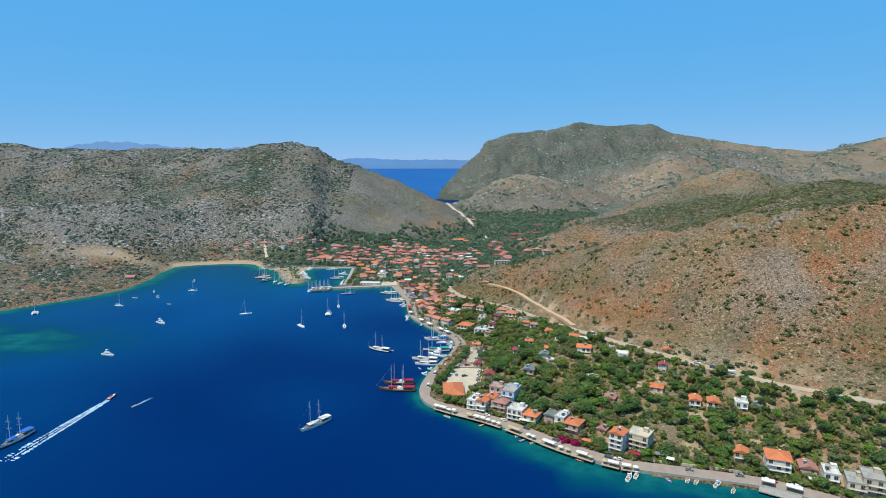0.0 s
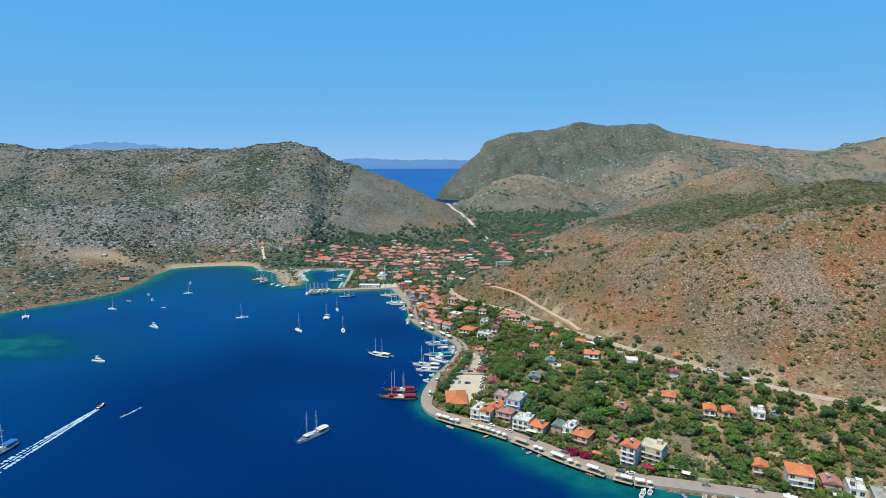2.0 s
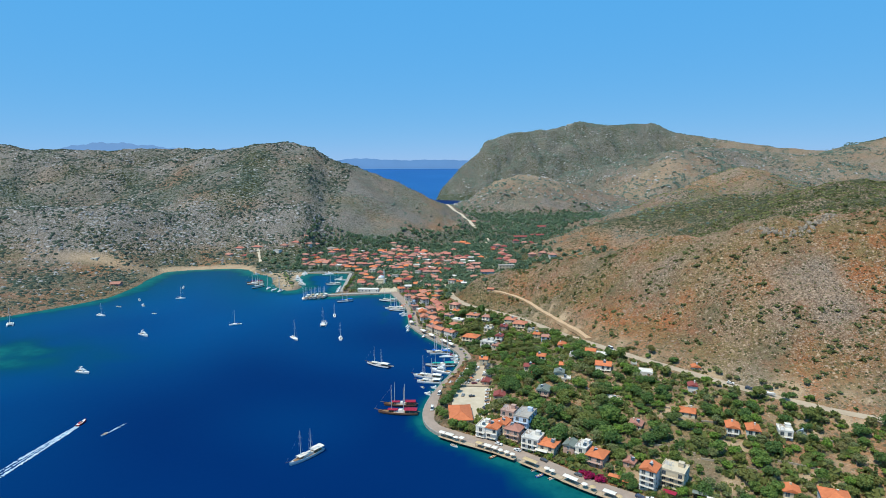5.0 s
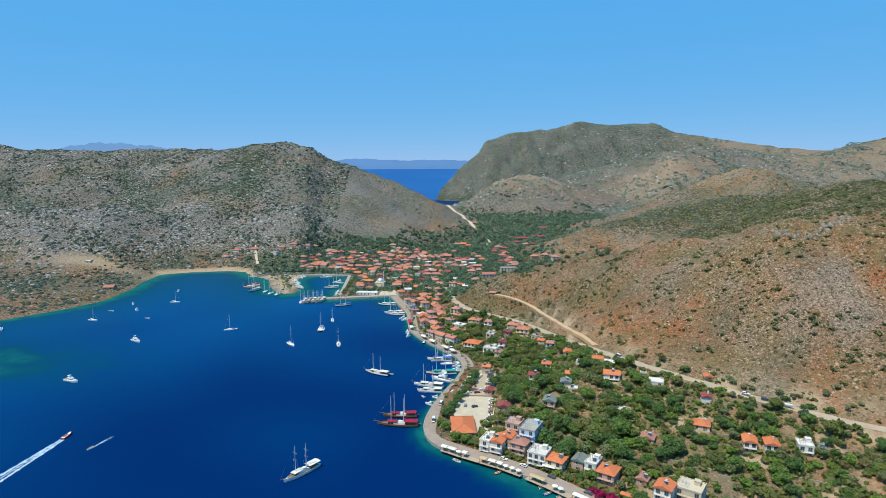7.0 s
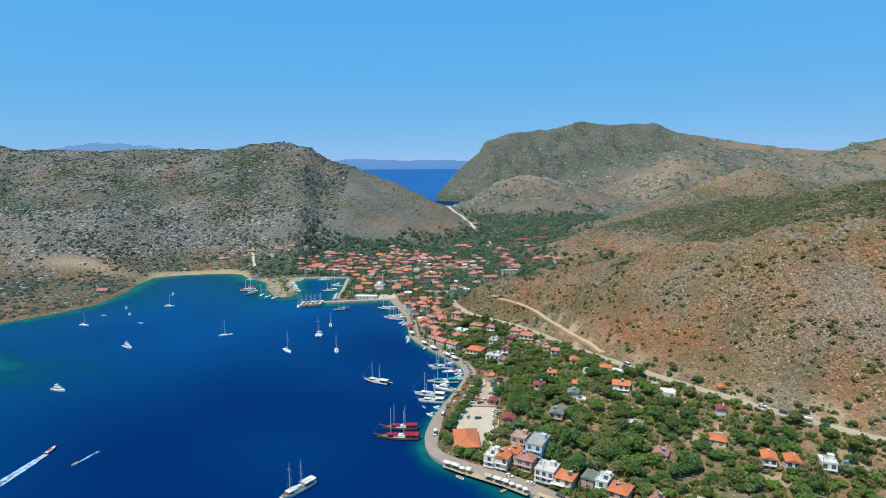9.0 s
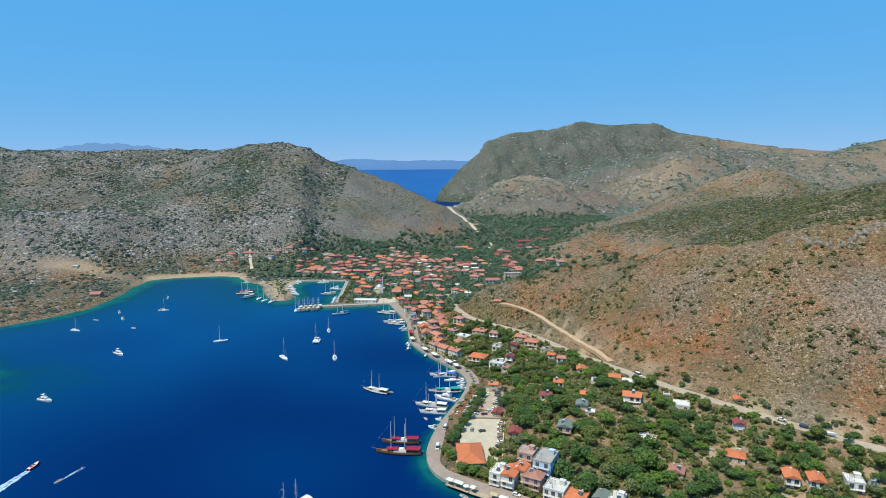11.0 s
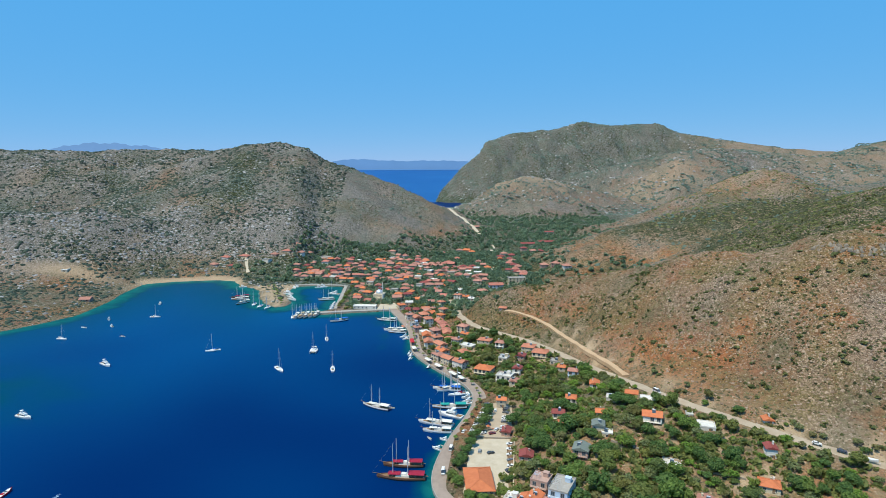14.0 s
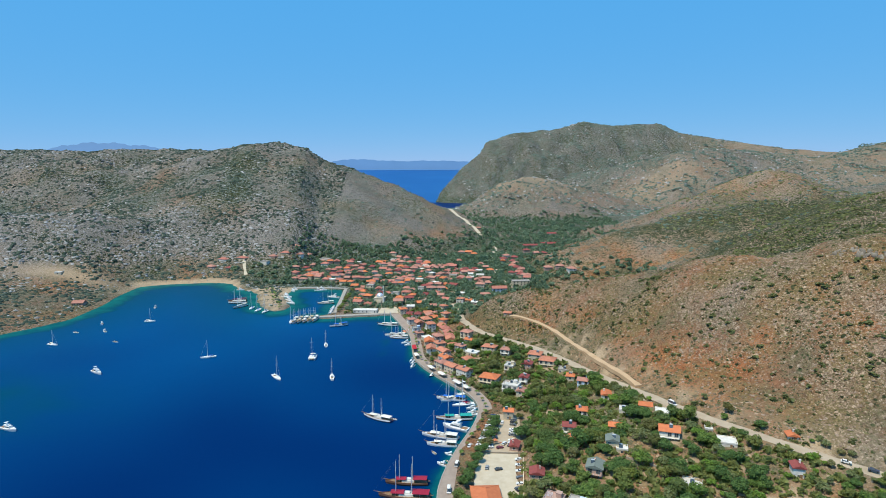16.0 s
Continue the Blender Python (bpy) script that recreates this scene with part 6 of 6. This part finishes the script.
yacht(-208.3, 771.1, -100, 14.0, HULL_WHITE, BLUE, "white sailing yacht moored along the breakwater")
cruiser(-200.1, 808.3, -39, 14.0, HULL_WHITE, "white motor yacht inside the harbour")
cruiser(-204.0, 822.9, -51, 14.0, HULL_WHITE, "white motor yacht inside the harbour")
cruiser(-213.5, 839.5, -23, 14.0, HULL_WHITE, "white motor yacht inside the harbour")
cruiser(-205.9, 848.8, -51, 14.0, HULL_WHITE, "white motor yacht inside the harbour")
cruiser(-212.5, 880.2, -54, 10.0, HULL_WHITE, "small white boat inside the harbour")
cruiser(-209.1, 888.8, -49, 10.0, HULL_WHITE, "small white boat inside the harbour")
cruiser(-207.6, 897.7, -40, 10.0, HULL_WHITE, "small white boat inside the harbour")
gulet(-147.6, 810.2, -172, 18.0, VARNISH, CANVAS, "wooden gulet moored inside the harbour")
yacht(-147.3, 846.2, -133, 14.0, HULL_WHITE, CANVAS, "white yacht moored inside the harbour")
cruiser(-143.4, 841.3, 157, 14.0, HULL_WHITE, "white motor yacht inside the harbour")
cruiser(-134.9, 785.3, -129, 10.0, HULL_WHITE, "white motor boat moored along the mole")
cruiser(-133.0, 774.8, -129, 9.8, HULL_WHITE, "white motor boat moored along the mole")
cruiser(-131.3, 764.7, -130, 9.6, HULL_WHITE, "white motor boat moored along the mole")
cruiser(-171.1, 881.1, -1, 11.0, HULL_WHITE, "white boat along the harbour quay")
gulet(-66.6, 714.1, 167, 20.0, NAVY, CANVAS, "dark gulet moored at the town quay")
gulet(-56.5, 677.0, 173, 19.1, HULL_WHITE, CANVAS, "white gulet moored at the town quay")
gulet(-52.5, 669.5, 173, 17.0, VARNISH, CANVAS, "wooden gulet moored at the town quay")
cruiser(-45.3, 654.3, -158, 8.7, HULL_WHITE, "small white boat at the town quay")
cruiser(-42.9, 647.5, -155, 7.7, HULL_WHITE, "small white boat at the town quay")
cruiser(-38.1, 604.0, -118, 7.0, HULL_WHITE, "small white boat at the town quay")
cruiser(-36.8, 590.1, -115, 7.0, HULL_WHITE, "small white boat at the town quay")
cruiser(-36.5, 599.0, -127, 7.0, HULL_WHITE, "small white boat at the town quay")
cruiser(-20.2, 569.9, -119, 7.0, NAVY, "small dark cabin boat at the quay")
cruiser(-167.0, 886.2, -18, 12.0, HULL_WHITE, "white boat along the harbour quay")
dinghy(-256.5, 886.2, 87, 6.0, HULL_WHITE, "small boat at the mouth of the creek")
dinghy(-254.5, 896.8, 87, 6.0, HULL_WHITE, "small boat at the mouth of the creek")
cruiser(-273.5, 886.5, -1, 9.6, HULL_WHITE, "white motor boat off the beach")
dinghy(-205.6, 373.5, -106, 4.6, HULL_WHITE, "small white motor dinghy under way")
wake(-204.9, 376.0, -106, 15, 1.7, "thin pale wake behind a small motor dinghy")
speed = thing("speedboat", pose(-228.6, 389, 0.15, 0, -3, 84), "red and white speedboat racing across the bay", "boat")
part("hull", hull(8, 2.5, 0.9, 1.3, 0.9), RED, speed)
part("deck", plank_deck(8, 2.5, 0.97, 0.9), HULL_WHITE, speed)
part("windscreen", boxes((0, 1.0, -0.8, 0.8, 0.95, 1.5, 0.25)), GLASS, speed)
part("seat", boxes((-2.2, -0.6, -0.8, 0.8, 0.95, 1.3, 0.08)), RED, speed)
part("engine", boxes((-4.4, -3.8, -0.4, 0.4, 0.4, 1.3, 0.05)), TYRE, speed)
wake(-229.0, 385, 84, 86, 6.5, "broad white wake of foam behind a speedboat")

# ---- waterfront terraces ----
def awning(x, y, turn, w, d, cloth, label):
    z = max(1.95, height_at(x, y))
    root = thing("awning", pose(x, y, z, 0, 0, turn), label, "awning", "awnings along the waterfront")
    part("canopy", canopy_mesh(-w / 2, w / 2, d, 2.7, 0.35), cloth, root)
    for sx in (-1, 1):
        for sy in (-1, 1):
            part("post", tube(bmesh.new(), (sx * w * 0.46, sy * d * 0.45, 0), (sx * w * 0.46, sy * d * 0.45, 2.75), 0.06, 0.06, 5), TIMBER, root)
    part("table", boxes((-w * 0.3, w * 0.3, -0.5, 0.5, 0.68, 0.76), (-w * 0.28, -w * 0.26, -0.1, 0.1, 0, 0.68), (w * 0.26, w * 0.28, -0.1, 0.1, 0, 0.68)), TIMBER, root)


PARASOL = []


def parasol(x, y, cloth, label):
    m = pose(x, y, 1.95, 0, 0, (x * 37) % 90)
    for key, ob in PARASOL:
        if key is cloth:
            return copy_thing(ob, m)
    root = thing("parasol", m, label, "parasol", "parasols along the waterfront")
    rim = [(1.6 * math.cos(k * 0.7854 + 0.39), 1.6 * math.sin(k * 0.7854 + 0.39), 2.25) for k in range(8)]
    part("canopy", loft(bmesh.new(), [[(0.9 * a, 0.9 * b, 2.2) for a, b, _ in rim], rim, [(0.05 * a, 0.05 * b, 2.95) for a, b, _ in rim]]), cloth, root)
    part("pole", tube(bmesh.new(), (0, 0, 0), (0, 0, 2.9), 0.05, 0.04, 5), TIMBER, root)
    part("foot", boxes((-0.3, 0.3, -0.3, 0.3, 0, 0.1)), CONCRETE, root)
    PARASOL.append((cloth, root))
    return root


edge = WATERFRONT
walk_on = np.concatenate([[0], np.cumsum(np.hypot(*np.diff(edge, axis=0).T))])


def on_quay(s, away):
    """The place s metres along the waterfront, away metres inland of its edge, and its direction."""
    k = min(max(int(np.searchsorted(walk_on, s)), 1), len(edge) - 1)
    f = (s - walk_on[k - 1]) / (walk_on[k] - walk_on[k - 1])
    p = edge[k - 1] + (edge[k] - edge[k - 1]) * f
    t = (edge[k] - edge[k - 1]) / np.linalg.norm(edge[k] - edge[k - 1])
    return p[0] + t[1] * away, p[1] - t[0] * away, math.degrees(math.atan2(t[1], t[0]))


def nearest(x, y):
    return walk_on[int(np.argmin(np.hypot(edge[:, 0] - x, edge[:, 1] - y)))]


rng = random.Random(21)
s0, s1 = nearest(105, 287), nearest(2, 364)
s = s0
while s < s1:
    run = rng.uniform(8, 15)
    x, y, a = on_quay(s + run / 2, -2.0)
    deck = boxes((-run / 2, run / 2, -1.6, 2.0, 1.74, 1.95), (-run / 2, run / 2, -1.72, -1.6, 1.55, 2.05))
    platform = thing("dining_deck", pose(x, y, 0, 0, 0, a), "timber dining deck on piles over the water", "deck", "dining decks along the waterfront")
    part("planking", deck, PLANK, platform)
    for k in range(4):
        u = -run / 2 + 0.6 + (run - 1.2) * k / 3
        part("pile", tube(bmesh.new(), (u, -1.4, -2), (u, -1.4, 1.75), 0.14, 0.14, 6), TIMBER, platform)
    c, sn = math.cos(radians(a)), math.sin(radians(a))
    u = -run / 2 + 0.5
    while u < run / 2 - 2.4:
        kind = rng.random()
        wide = min(rng.uniform(4.0, 8.5), run / 2 - u - 0.3) if kind < 0.45 else 2.9
        v = rng.uniform(-0.1, 0.5)
        cx, cy = x + c * (u + wide / 2) - sn * v, y + sn * (u + wide / 2) + c * v
        if kind < 0.45:
            awning(cx, cy, a, wide, 3.0, CANVAS if kind < 0.36 else TAN, "off-white awning over waterfront tables" if kind < 0.36 else "sand-coloured awning over waterfront tables")
        elif kind < 0.88:
            cloth = CANVAS if kind < 0.76 else TAN
            parasol(cx, cy, cloth, "off-white canvas parasol on a terrace" if cloth is CANVAS else "sand-coloured canvas parasol on a terrace")
        u += wide + rng.uniform(0.2, 1.4)
    s += run + (rng.uniform(2, 4) if rng.random() < 0.2 else 0.15)
for x, y, a, w, cloth in ((82, 316, -35, 6, ORANGE), (87, 311, -35, 5, ORANGE), (104, 301, -36, 6, WINE), (118, 300, -30, 7, SLATE), (121, 295, -30, 4, CANVAS), (50, 343, -30, 7, CANVAS), (186, 274, -22, 8, CANVAS)):
    awning(x, y, a, w, 3.4, cloth, {ORANGE: "orange canvas canopy over a garden cafe", WINE: "wine-red canvas canopy in front of a house", SLATE: "grey-green canopy over a garden terrace", CANVAS: "pale canvas canopy in front of a house"}[cloth])
for px, py, w, cloth in ((168, 268, 7, CANVAS), (160, 271, 6, CANVAS), (-36, 628, 12, RED), (-34, 606, 7, CANVAS), (-22, 578, 8, CANVAS), (-14, 562, 8, CANVAS), (-2, 545, 9, CANVAS), (4, 537, 7, CANVAS)):
    q = nearest(px, py)
    x, y, a = on_quay(q, 1.2)
    awning(x, y, a, w, 3.6, cloth, "bright red awning on the quay" if cloth is RED else "off-white awning on the quay edge")

x, y, a = on_quay(nearest(165, 270), -3.5)
jetty = thing("jetty", pose(x, y, 0, 0, 0, a), "concrete bathing jetty in front of the hotel", "jetty")
part("slab", boxes((-9, 9, -3.6, 3.6, 1.2, 1.7), (-9, 9, -3.7, -3.5, 1.0, 1.85)), CONCRETE, jetty)
for k in range(4):
    part("pile", tube(bmesh.new(), (-8 + 5.3 * k, -3, -2), (-8 + 5.3 * k, -3, 1.2), 0.2, 0.2, 8), CONCRETE, jetty)

# ---- cars ----
def car_model(van=False):
    root = thing("minibus" if van else "car", Matrix(), "white minibus on the waterfront road" if van else "parked car in the open car park", "van" if van else "car", "vehicles by the quay")
    L, W, H = (5.6, 2.0, 2.3) if van else (4.3, 1.75, 1.45)
    low = [(-L / 2, 0.55), (-L / 2 + 0.1, 0.3), (L / 2 - 0.1, 0.3), (L / 2, 0.55), (L / 2 - 0.05, 0.8), (L * 0.25, 0.95), (-L * 0.45, 0.95), (-L / 2, 0.85)]
    body = bmesh.new()
    loft(body, [[(x, s * W / 2 * k, z) for x, z in low] for s, k in ((-1, 0.96), (-1, 1.0), (1, 1.0), (1, 0.96))])
    back, front = (-L * 0.47, L * 0.30) if van else (-L * 0.40, L * 0.12)
    box(body, back + 0.25, front - 0.35, -W * 0.40, W * 0.40, H - 0.08, H, 0.05)
    part("body", body, HULL_WHITE if van else PAINT, root)
    cabin = bmesh.new()
    loft(cabin, [[(back, -W * 0.46, 0.93), (back + 0.3, -W * 0.39, H - 0.06), (front - 0.35, -W * 0.39, H - 0.06), (front + 0.35, -W * 0.46, 0.93)],
                 [(back, W * 0.46, 0.93), (back + 0.3, W * 0.39, H - 0.06), (front - 0.35, W * 0.39, H - 0.06), (front + 0.35, W * 0.46, 0.93)]])
    part("glazing", cabin, GLASS, root)
    for x in (-L * 0.31, L * 0.31):
        for s in (-1, 1):
            part("wheel", tube(bmesh.new(), (x, s * W * 0.40, 0.32), (x, s * W * 0.51, 0.32), 0.32, 0.32, 12), TYRE, root)
    return root


car, van = car_model(), car_model(True)
rng = random.Random(8)
spots = []
for k in range(13):
    f = k / 12
    spots.append((6.5 + 13 * f, 446 + 44 * f, LOT_Z, 70 + 75 + rng.uniform(-6, 6)))
    if k % 4:
        spots.append((25 + 7 * f, 445 + 42 * f, LOT_Z, 75 + 80 + rng.uniform(-6, 6)))
for k, (x, y, a) in enumerate(((20, 470, 70), (18, 460, 100), (22, 452, 60), (13, 450, 120), (24, 480, 80), (19, 447, 20), (10, 425, 80), (16, 423, 20), (24, 404, 20))):
    spots.append((x, y, YARD_Z if y < 441 else LOT_Z, a))
for k in range(11):
    spots.append((13.5 + 8.5 * k / 10, 447 + 38 * k / 10, LOT_Z, 80 + rng.uniform(-70, 10)))
for k in range(7):
    spots.append((24.3 + 0.6 * k, 396 + 6.2 * k, YARD_Z, 172 + rng.uniform(-8, 8)))
for k, (x, y, z, a) in enumerate(spots):
    m = pose(x, y, z, 0, 0, a)
    if k == 0:
        car.matrix_basis = m
    else:
        copy_thing(car, m)
for k, (px, py, off, v) in enumerate(((-8, 430, 4.5, 1), (-14, 403, 5, 1), (-2, 455, 5.5, 0), (24, 350, 6.5, 0), (34, 342, 6.5, 0), (88, 296, 6, 0), (92, 294, 6.5, 0), (126, 284, 5.5, 0), (148, 278, 6.2, 0), (160, 274, 6.3, 0), (168, 268, 7, 0),
                                      (185, 255, 6, 0), (60, 318, 6.5, 0), (45, 333, 6.5, 0), (-25, 585, 6.5, 0), (-38, 650, 6, 0), (0, 545, 6.4, 1))):
    x, y, a = on_quay(nearest(px, py), off)
    m = pose(x, y, 1.76, 0, 0, a + (180 if k % 2 else 0))
    if v and k == 0:
        van.matrix_basis = m
    else:
        copy_thing(van if v else car, m)
for x, y in ((172, 385), (180, 378.5), (118, 452)):
    copy_thing(van if x == 118 else car, pose(x, y, height_at(x, y) + 0.75, 0, 0, -35 if x > 150 else -68))

trailer = thing("boat_trailer", pose(187.5, 370.5, height_at(187.5, 370.5) + 0.4, 0, 0, -36), "white motor boat on a road trailer", "trailer")
boat = part("boat", hull(6.5, 2.2, 0.9, 1.0, 0.9, 0.3), HULL_WHITE, trailer)
boat.location = (0, 0, 1.0)
part("chassis", boxes((-3.2, 4.2, -0.15, 0.15, 0.45, 0.6), (-1.6, -1.4, -0.9, 0.9, 0.35, 0.5)), METAL, trailer)
for s in (-1, 1):
    part("wheel", tube(bmesh.new(), (-1.5, s * 0.85, 0.3), (-1.5, s * 1.05, 0.3), 0.3, 0.3, 12), TYRE, trailer)

# ---- wild plants and rocks ----
def east_hill(x, y):
    over = np.interp(y, [p[1] for p in TRACK[::-1]], [p[0] for p in TRACK[::-1]])
    return ((x > over + 5) & (y > 200) & (y < 760)) * (inland(x, y) > 20) * (along(SIDE_TRACK, x, y)[0] > 3.5)


bushes = [tuft(40 + k, 18, 0.54) for k in range(8)]
coarse = [lump(random.Random(60 + k), 2, 5, 0.4) for k in range(8)]
stones = [lump(random.Random(90 + k), 2, 4, 0.5) for k in range(10)]
rngn = np.random.default_rng(4)


def sizes(n, low, high, power=2.0):
    return low + (high - low) * rngn.uniform(0, 1, n) ** power


x, y = spread(60000, 30, 560, 230, 800, lambda x, y: east_hill(x, y) * np.clip(0.20 + 0.30 * ripple(x, y, 70, 0.6) + 0.25 * ripple(x, y, 24, 2.0), 0.03, 0.8), 2)
strew("hillside_bushes", bushes, x, y, sizes(len(x), 0.35, 2.4, 3.4), 0.75, SCRUB, "scattered dark green bushes on the dry hillside", "bushes")
x, y = spread(120000, 30, 520, 230, 780, lambda x, y: east_hill(x, y) * np.clip(0.30 + 0.35 * ripple(x, y, 120, 0.9) + 0.2 * ripple(x, y, 45, 2.7), 0.06, 0.9), 3)
strew("hillside_rocks", stones, x, y, sizes(len(x), 0.22, 1.0, 2.2), 0.95, ROCK_RED, "loose grey and rusty limestone blocks on the slope", "rocks", 0.3)
x, y = spread(2600, 225, 310, 455, 510, lambda x, y: np.exp(-((along([(236, 497), (248, 480), (258, 470), (272, 478), (292, 484)], x, y)[0]) / 2.3) ** 2), 6)
strew("cliff_rocks", stones, x, y, sizes(len(x), 0.5, 1.6, 1.6), 1.6, CRAG, "pale limestone crags along the hill's rim", "rocks", 0.35)
x, y = spread(15000, -15, 330, 225, 620, lambda x, y: 0.85 * (along([(9, 404), (14, 440), (26, 486)], x, y)[0] > 17) * (inland(x, y) > 10) * ~east_hill(x, y).astype(bool), 7)
ok = ~np.array([(a - x) ** 2 + (b - y) ** 2 < (r * 0.8) ** 2 for a, b, r in STANDING]).any(0) & (along(TRACK, x, y)[0] > 5) & (along(SIDE_TRACK, x, y)[0] > 5)
strew("garden_shrubs", bushes, x[ok], y[ok], sizes(int(ok.sum()), 0.7, 3.0, 1.6), 1.0, GARDEN, "low green shrubs between the houses", "bushes")


def western(x, y):
    bare = np.exp(-((x + 528) / 50) ** 2 - ((y - 890) / 16) ** 2)
    return (inland(x, y) > 7) * (1 - ease(bare, 0.2, 0.6))


def valley(x, y):
    z = ground(x, y, False)
    return (inland(x, y) > 14) * ~((x > -262) & (x < -180) & (y < 915)) * np.clip((40 - 14 * ease(-x, 80, 140) - z) / 12, 0, 1) * np.where((x < -120) & (y < 1080), 0.45, 1) * np.clip(0.7 + 0.4 * ripple(x, y, 90, 1.0), 0.15, 1)


x, y = spread(14000, -330, 420, 700, 1800, valley, 8)
near = np.array([(a - x) ** 2 + (b - y) ** 2 < (r * 0.6) ** 2 for a, b, r in STANDING]).any(0)
x, y = x[~near], y[~near]
strew("valley_trees", [tuft(140 + k, 26, 0.5) for k in range(6)], x, y, sizes(len(x), 1.6, 4.6, 1.3), 1.0, VALLEY, "olive and carob trees across the valley behind the village", "trees", 0.0)
x, y = spread(8600, -235, 115, 600, 1110, lambda x, y: (inland(x, y) > 11) * ~((x < -180) & (y < 915)) * (along(TRACK, x, y)[0] > 6) * (along(SHELVED, x, y)[0] > 4) * ((y > 800) | (x < np.interp(y, [p[1] for p in TRACK[::-1]], [p[0] for p in TRACK[::-1]]) - 5)) * np.clip(0.75 + 0.4 * ripple(x, y, 60, 2.0), 0.2, 1), 18)
ok = ~np.array([(a - x) ** 2 + (b - y) ** 2 < (r * 0.62 + 0.8) ** 2 for a, b, r in STANDING]).any(0)
for name, pick, leaves, label in (("village_trees", ok & (y > 770), VALLEY, "garden trees between the roofs of the village"), ("garden_trees", ok & (y <= 770), GARDEN, "leafy garden trees behind the town quay")):
    strew(name, [tuft(150 + k, 24, 0.5) for k in range(6)], x[pick], y[pick], sizes(int(pick.sum()), 1.4, 3.3, 1.4), 1.35, leaves, label, "trees", 0.0)
x, y = spread(95000, -1500, -200, 640, 1650, lambda x, y: western(x, y) * np.clip(0.5 + 0.5 * ripple(x, y, 130, 0.2) + 0.2 * ripple(x, y, 50, 1.1), 0.12, 1), 9)
strew("western_scrub", coarse, x, y, sizes(len(x), 0.8, 3.4, 2.4), 0.8, SCRUB_GREY, "grey-green scrub over the western hills", "bushes")
x, y = spread(90000, -1400, -200, 640, 1620, lambda x, y: western(x, y) * (0.25 + 0.75 * ease(ground(x, y, False), 14, 34)) * np.clip(1.3 - ease(y, 1100, 1170) * 1.1 + ease(y, 1400, 1500) * 0.7, 0.1, 1) * np.clip(0.4 + 0.5 * ripple(x, y, 120, 0.9) + 0.2 * ripple(x, y, 45, 2.7), 0.05, 1), 10)
strew("western_rocks", stones, x, y, sizes(len(x), 0.7, 3.2, 2.4), 0.8, ROCK, "grey limestone outcrops on the western hills", "rocks", 0.3)
x, y = spread(30000, -220, 1500, 780, 2700, lambda x, y: (ground(x, y, False) > 28) * np.clip(0.45 + 0.45 * ripple(x, y, 160, 0.8), 0.1, 1) * (1 - 0.75 * np.exp(-(along([(120, 1900), (269, 1851), (420, 1870), (620, 2020), (860, 2050)], x, y)[0] / 170) ** 2)), 11)
strew("northern_scrub", coarse, x, y, sizes(len(x), 0.9, 3.4, 2.2), 0.8, SCRUB_FAR, "dark scrub over the hills behind the valley", "bushes")
x, y = spread(12000, -100, 1400, 1700, 3100, lambda x, y: (ground(x, y, False) > 20) * np.clip(0.5 + 0.5 * ripple(x, y, 220, 0.8), 0.1, 1), 12)
strew("mountain_rocks", stones, x, y, sizes(len(x), 1.5, 6.0, 2.4), 0.8, ROCK, "grey limestone outcrops on the far mountain", "rocks", 0.3)
x, y = spread(14000, 230, 900, 560, 1300, lambda x, y: (ground(x, y, False) > 70) * np.clip(0.6 + 0.4 * ripple(x, y, 100, 2.8), 0.1, 1), 13)
strew("plateau_scrub", coarse, x, y, sizes(len(x), 0.7, 2.6, 1.6), 0.8, SCRUB, "green scrub over the plateau", "bushes")
x, y = spread(1600, -620, -190, 620, 950, lambda x, y: np.exp(-(inland(x, y) - 1.5) ** 2 / 6), 14)
strew("shore_rocks", stones, x, y, sizes(len(x), 0.4, 1.6, 2.0), 0.7, ROCK, "tumbled rocks along the western shore and breakwater", "rocks", 0.3)
x, y = spread(60000, -60, 1700, 1700, 3150, lambda x, y: (ground(x, y, False) > 20) * np.clip(0.5 + 0.55 * ripple(x, y, 240, 2.4) + 0.2 * ripple(x, y, 90, 0.5), 0.08, 1), 15)
strew("mountain_scrub", coarse, x, y, sizes(len(x), 1.4, 4.8, 2.2), 0.75, SCRUB_FAR, "dark green scrub over the far mountain", "bushes")
x, y = spread(48000, 30, 520, 230, 760, lambda x, y: east_hill(x, y) * np.clip(0.45 + 0.3 * ripple(x, y, 60, 1.4), 0.1, 1), 16)
strew("dry_scrub", coarse, x, y, sizes(len(x), 0.25, 0.95, 1.6), 0.8, DRY, "small dry olive-brown shrubs on the slope", "bushes")
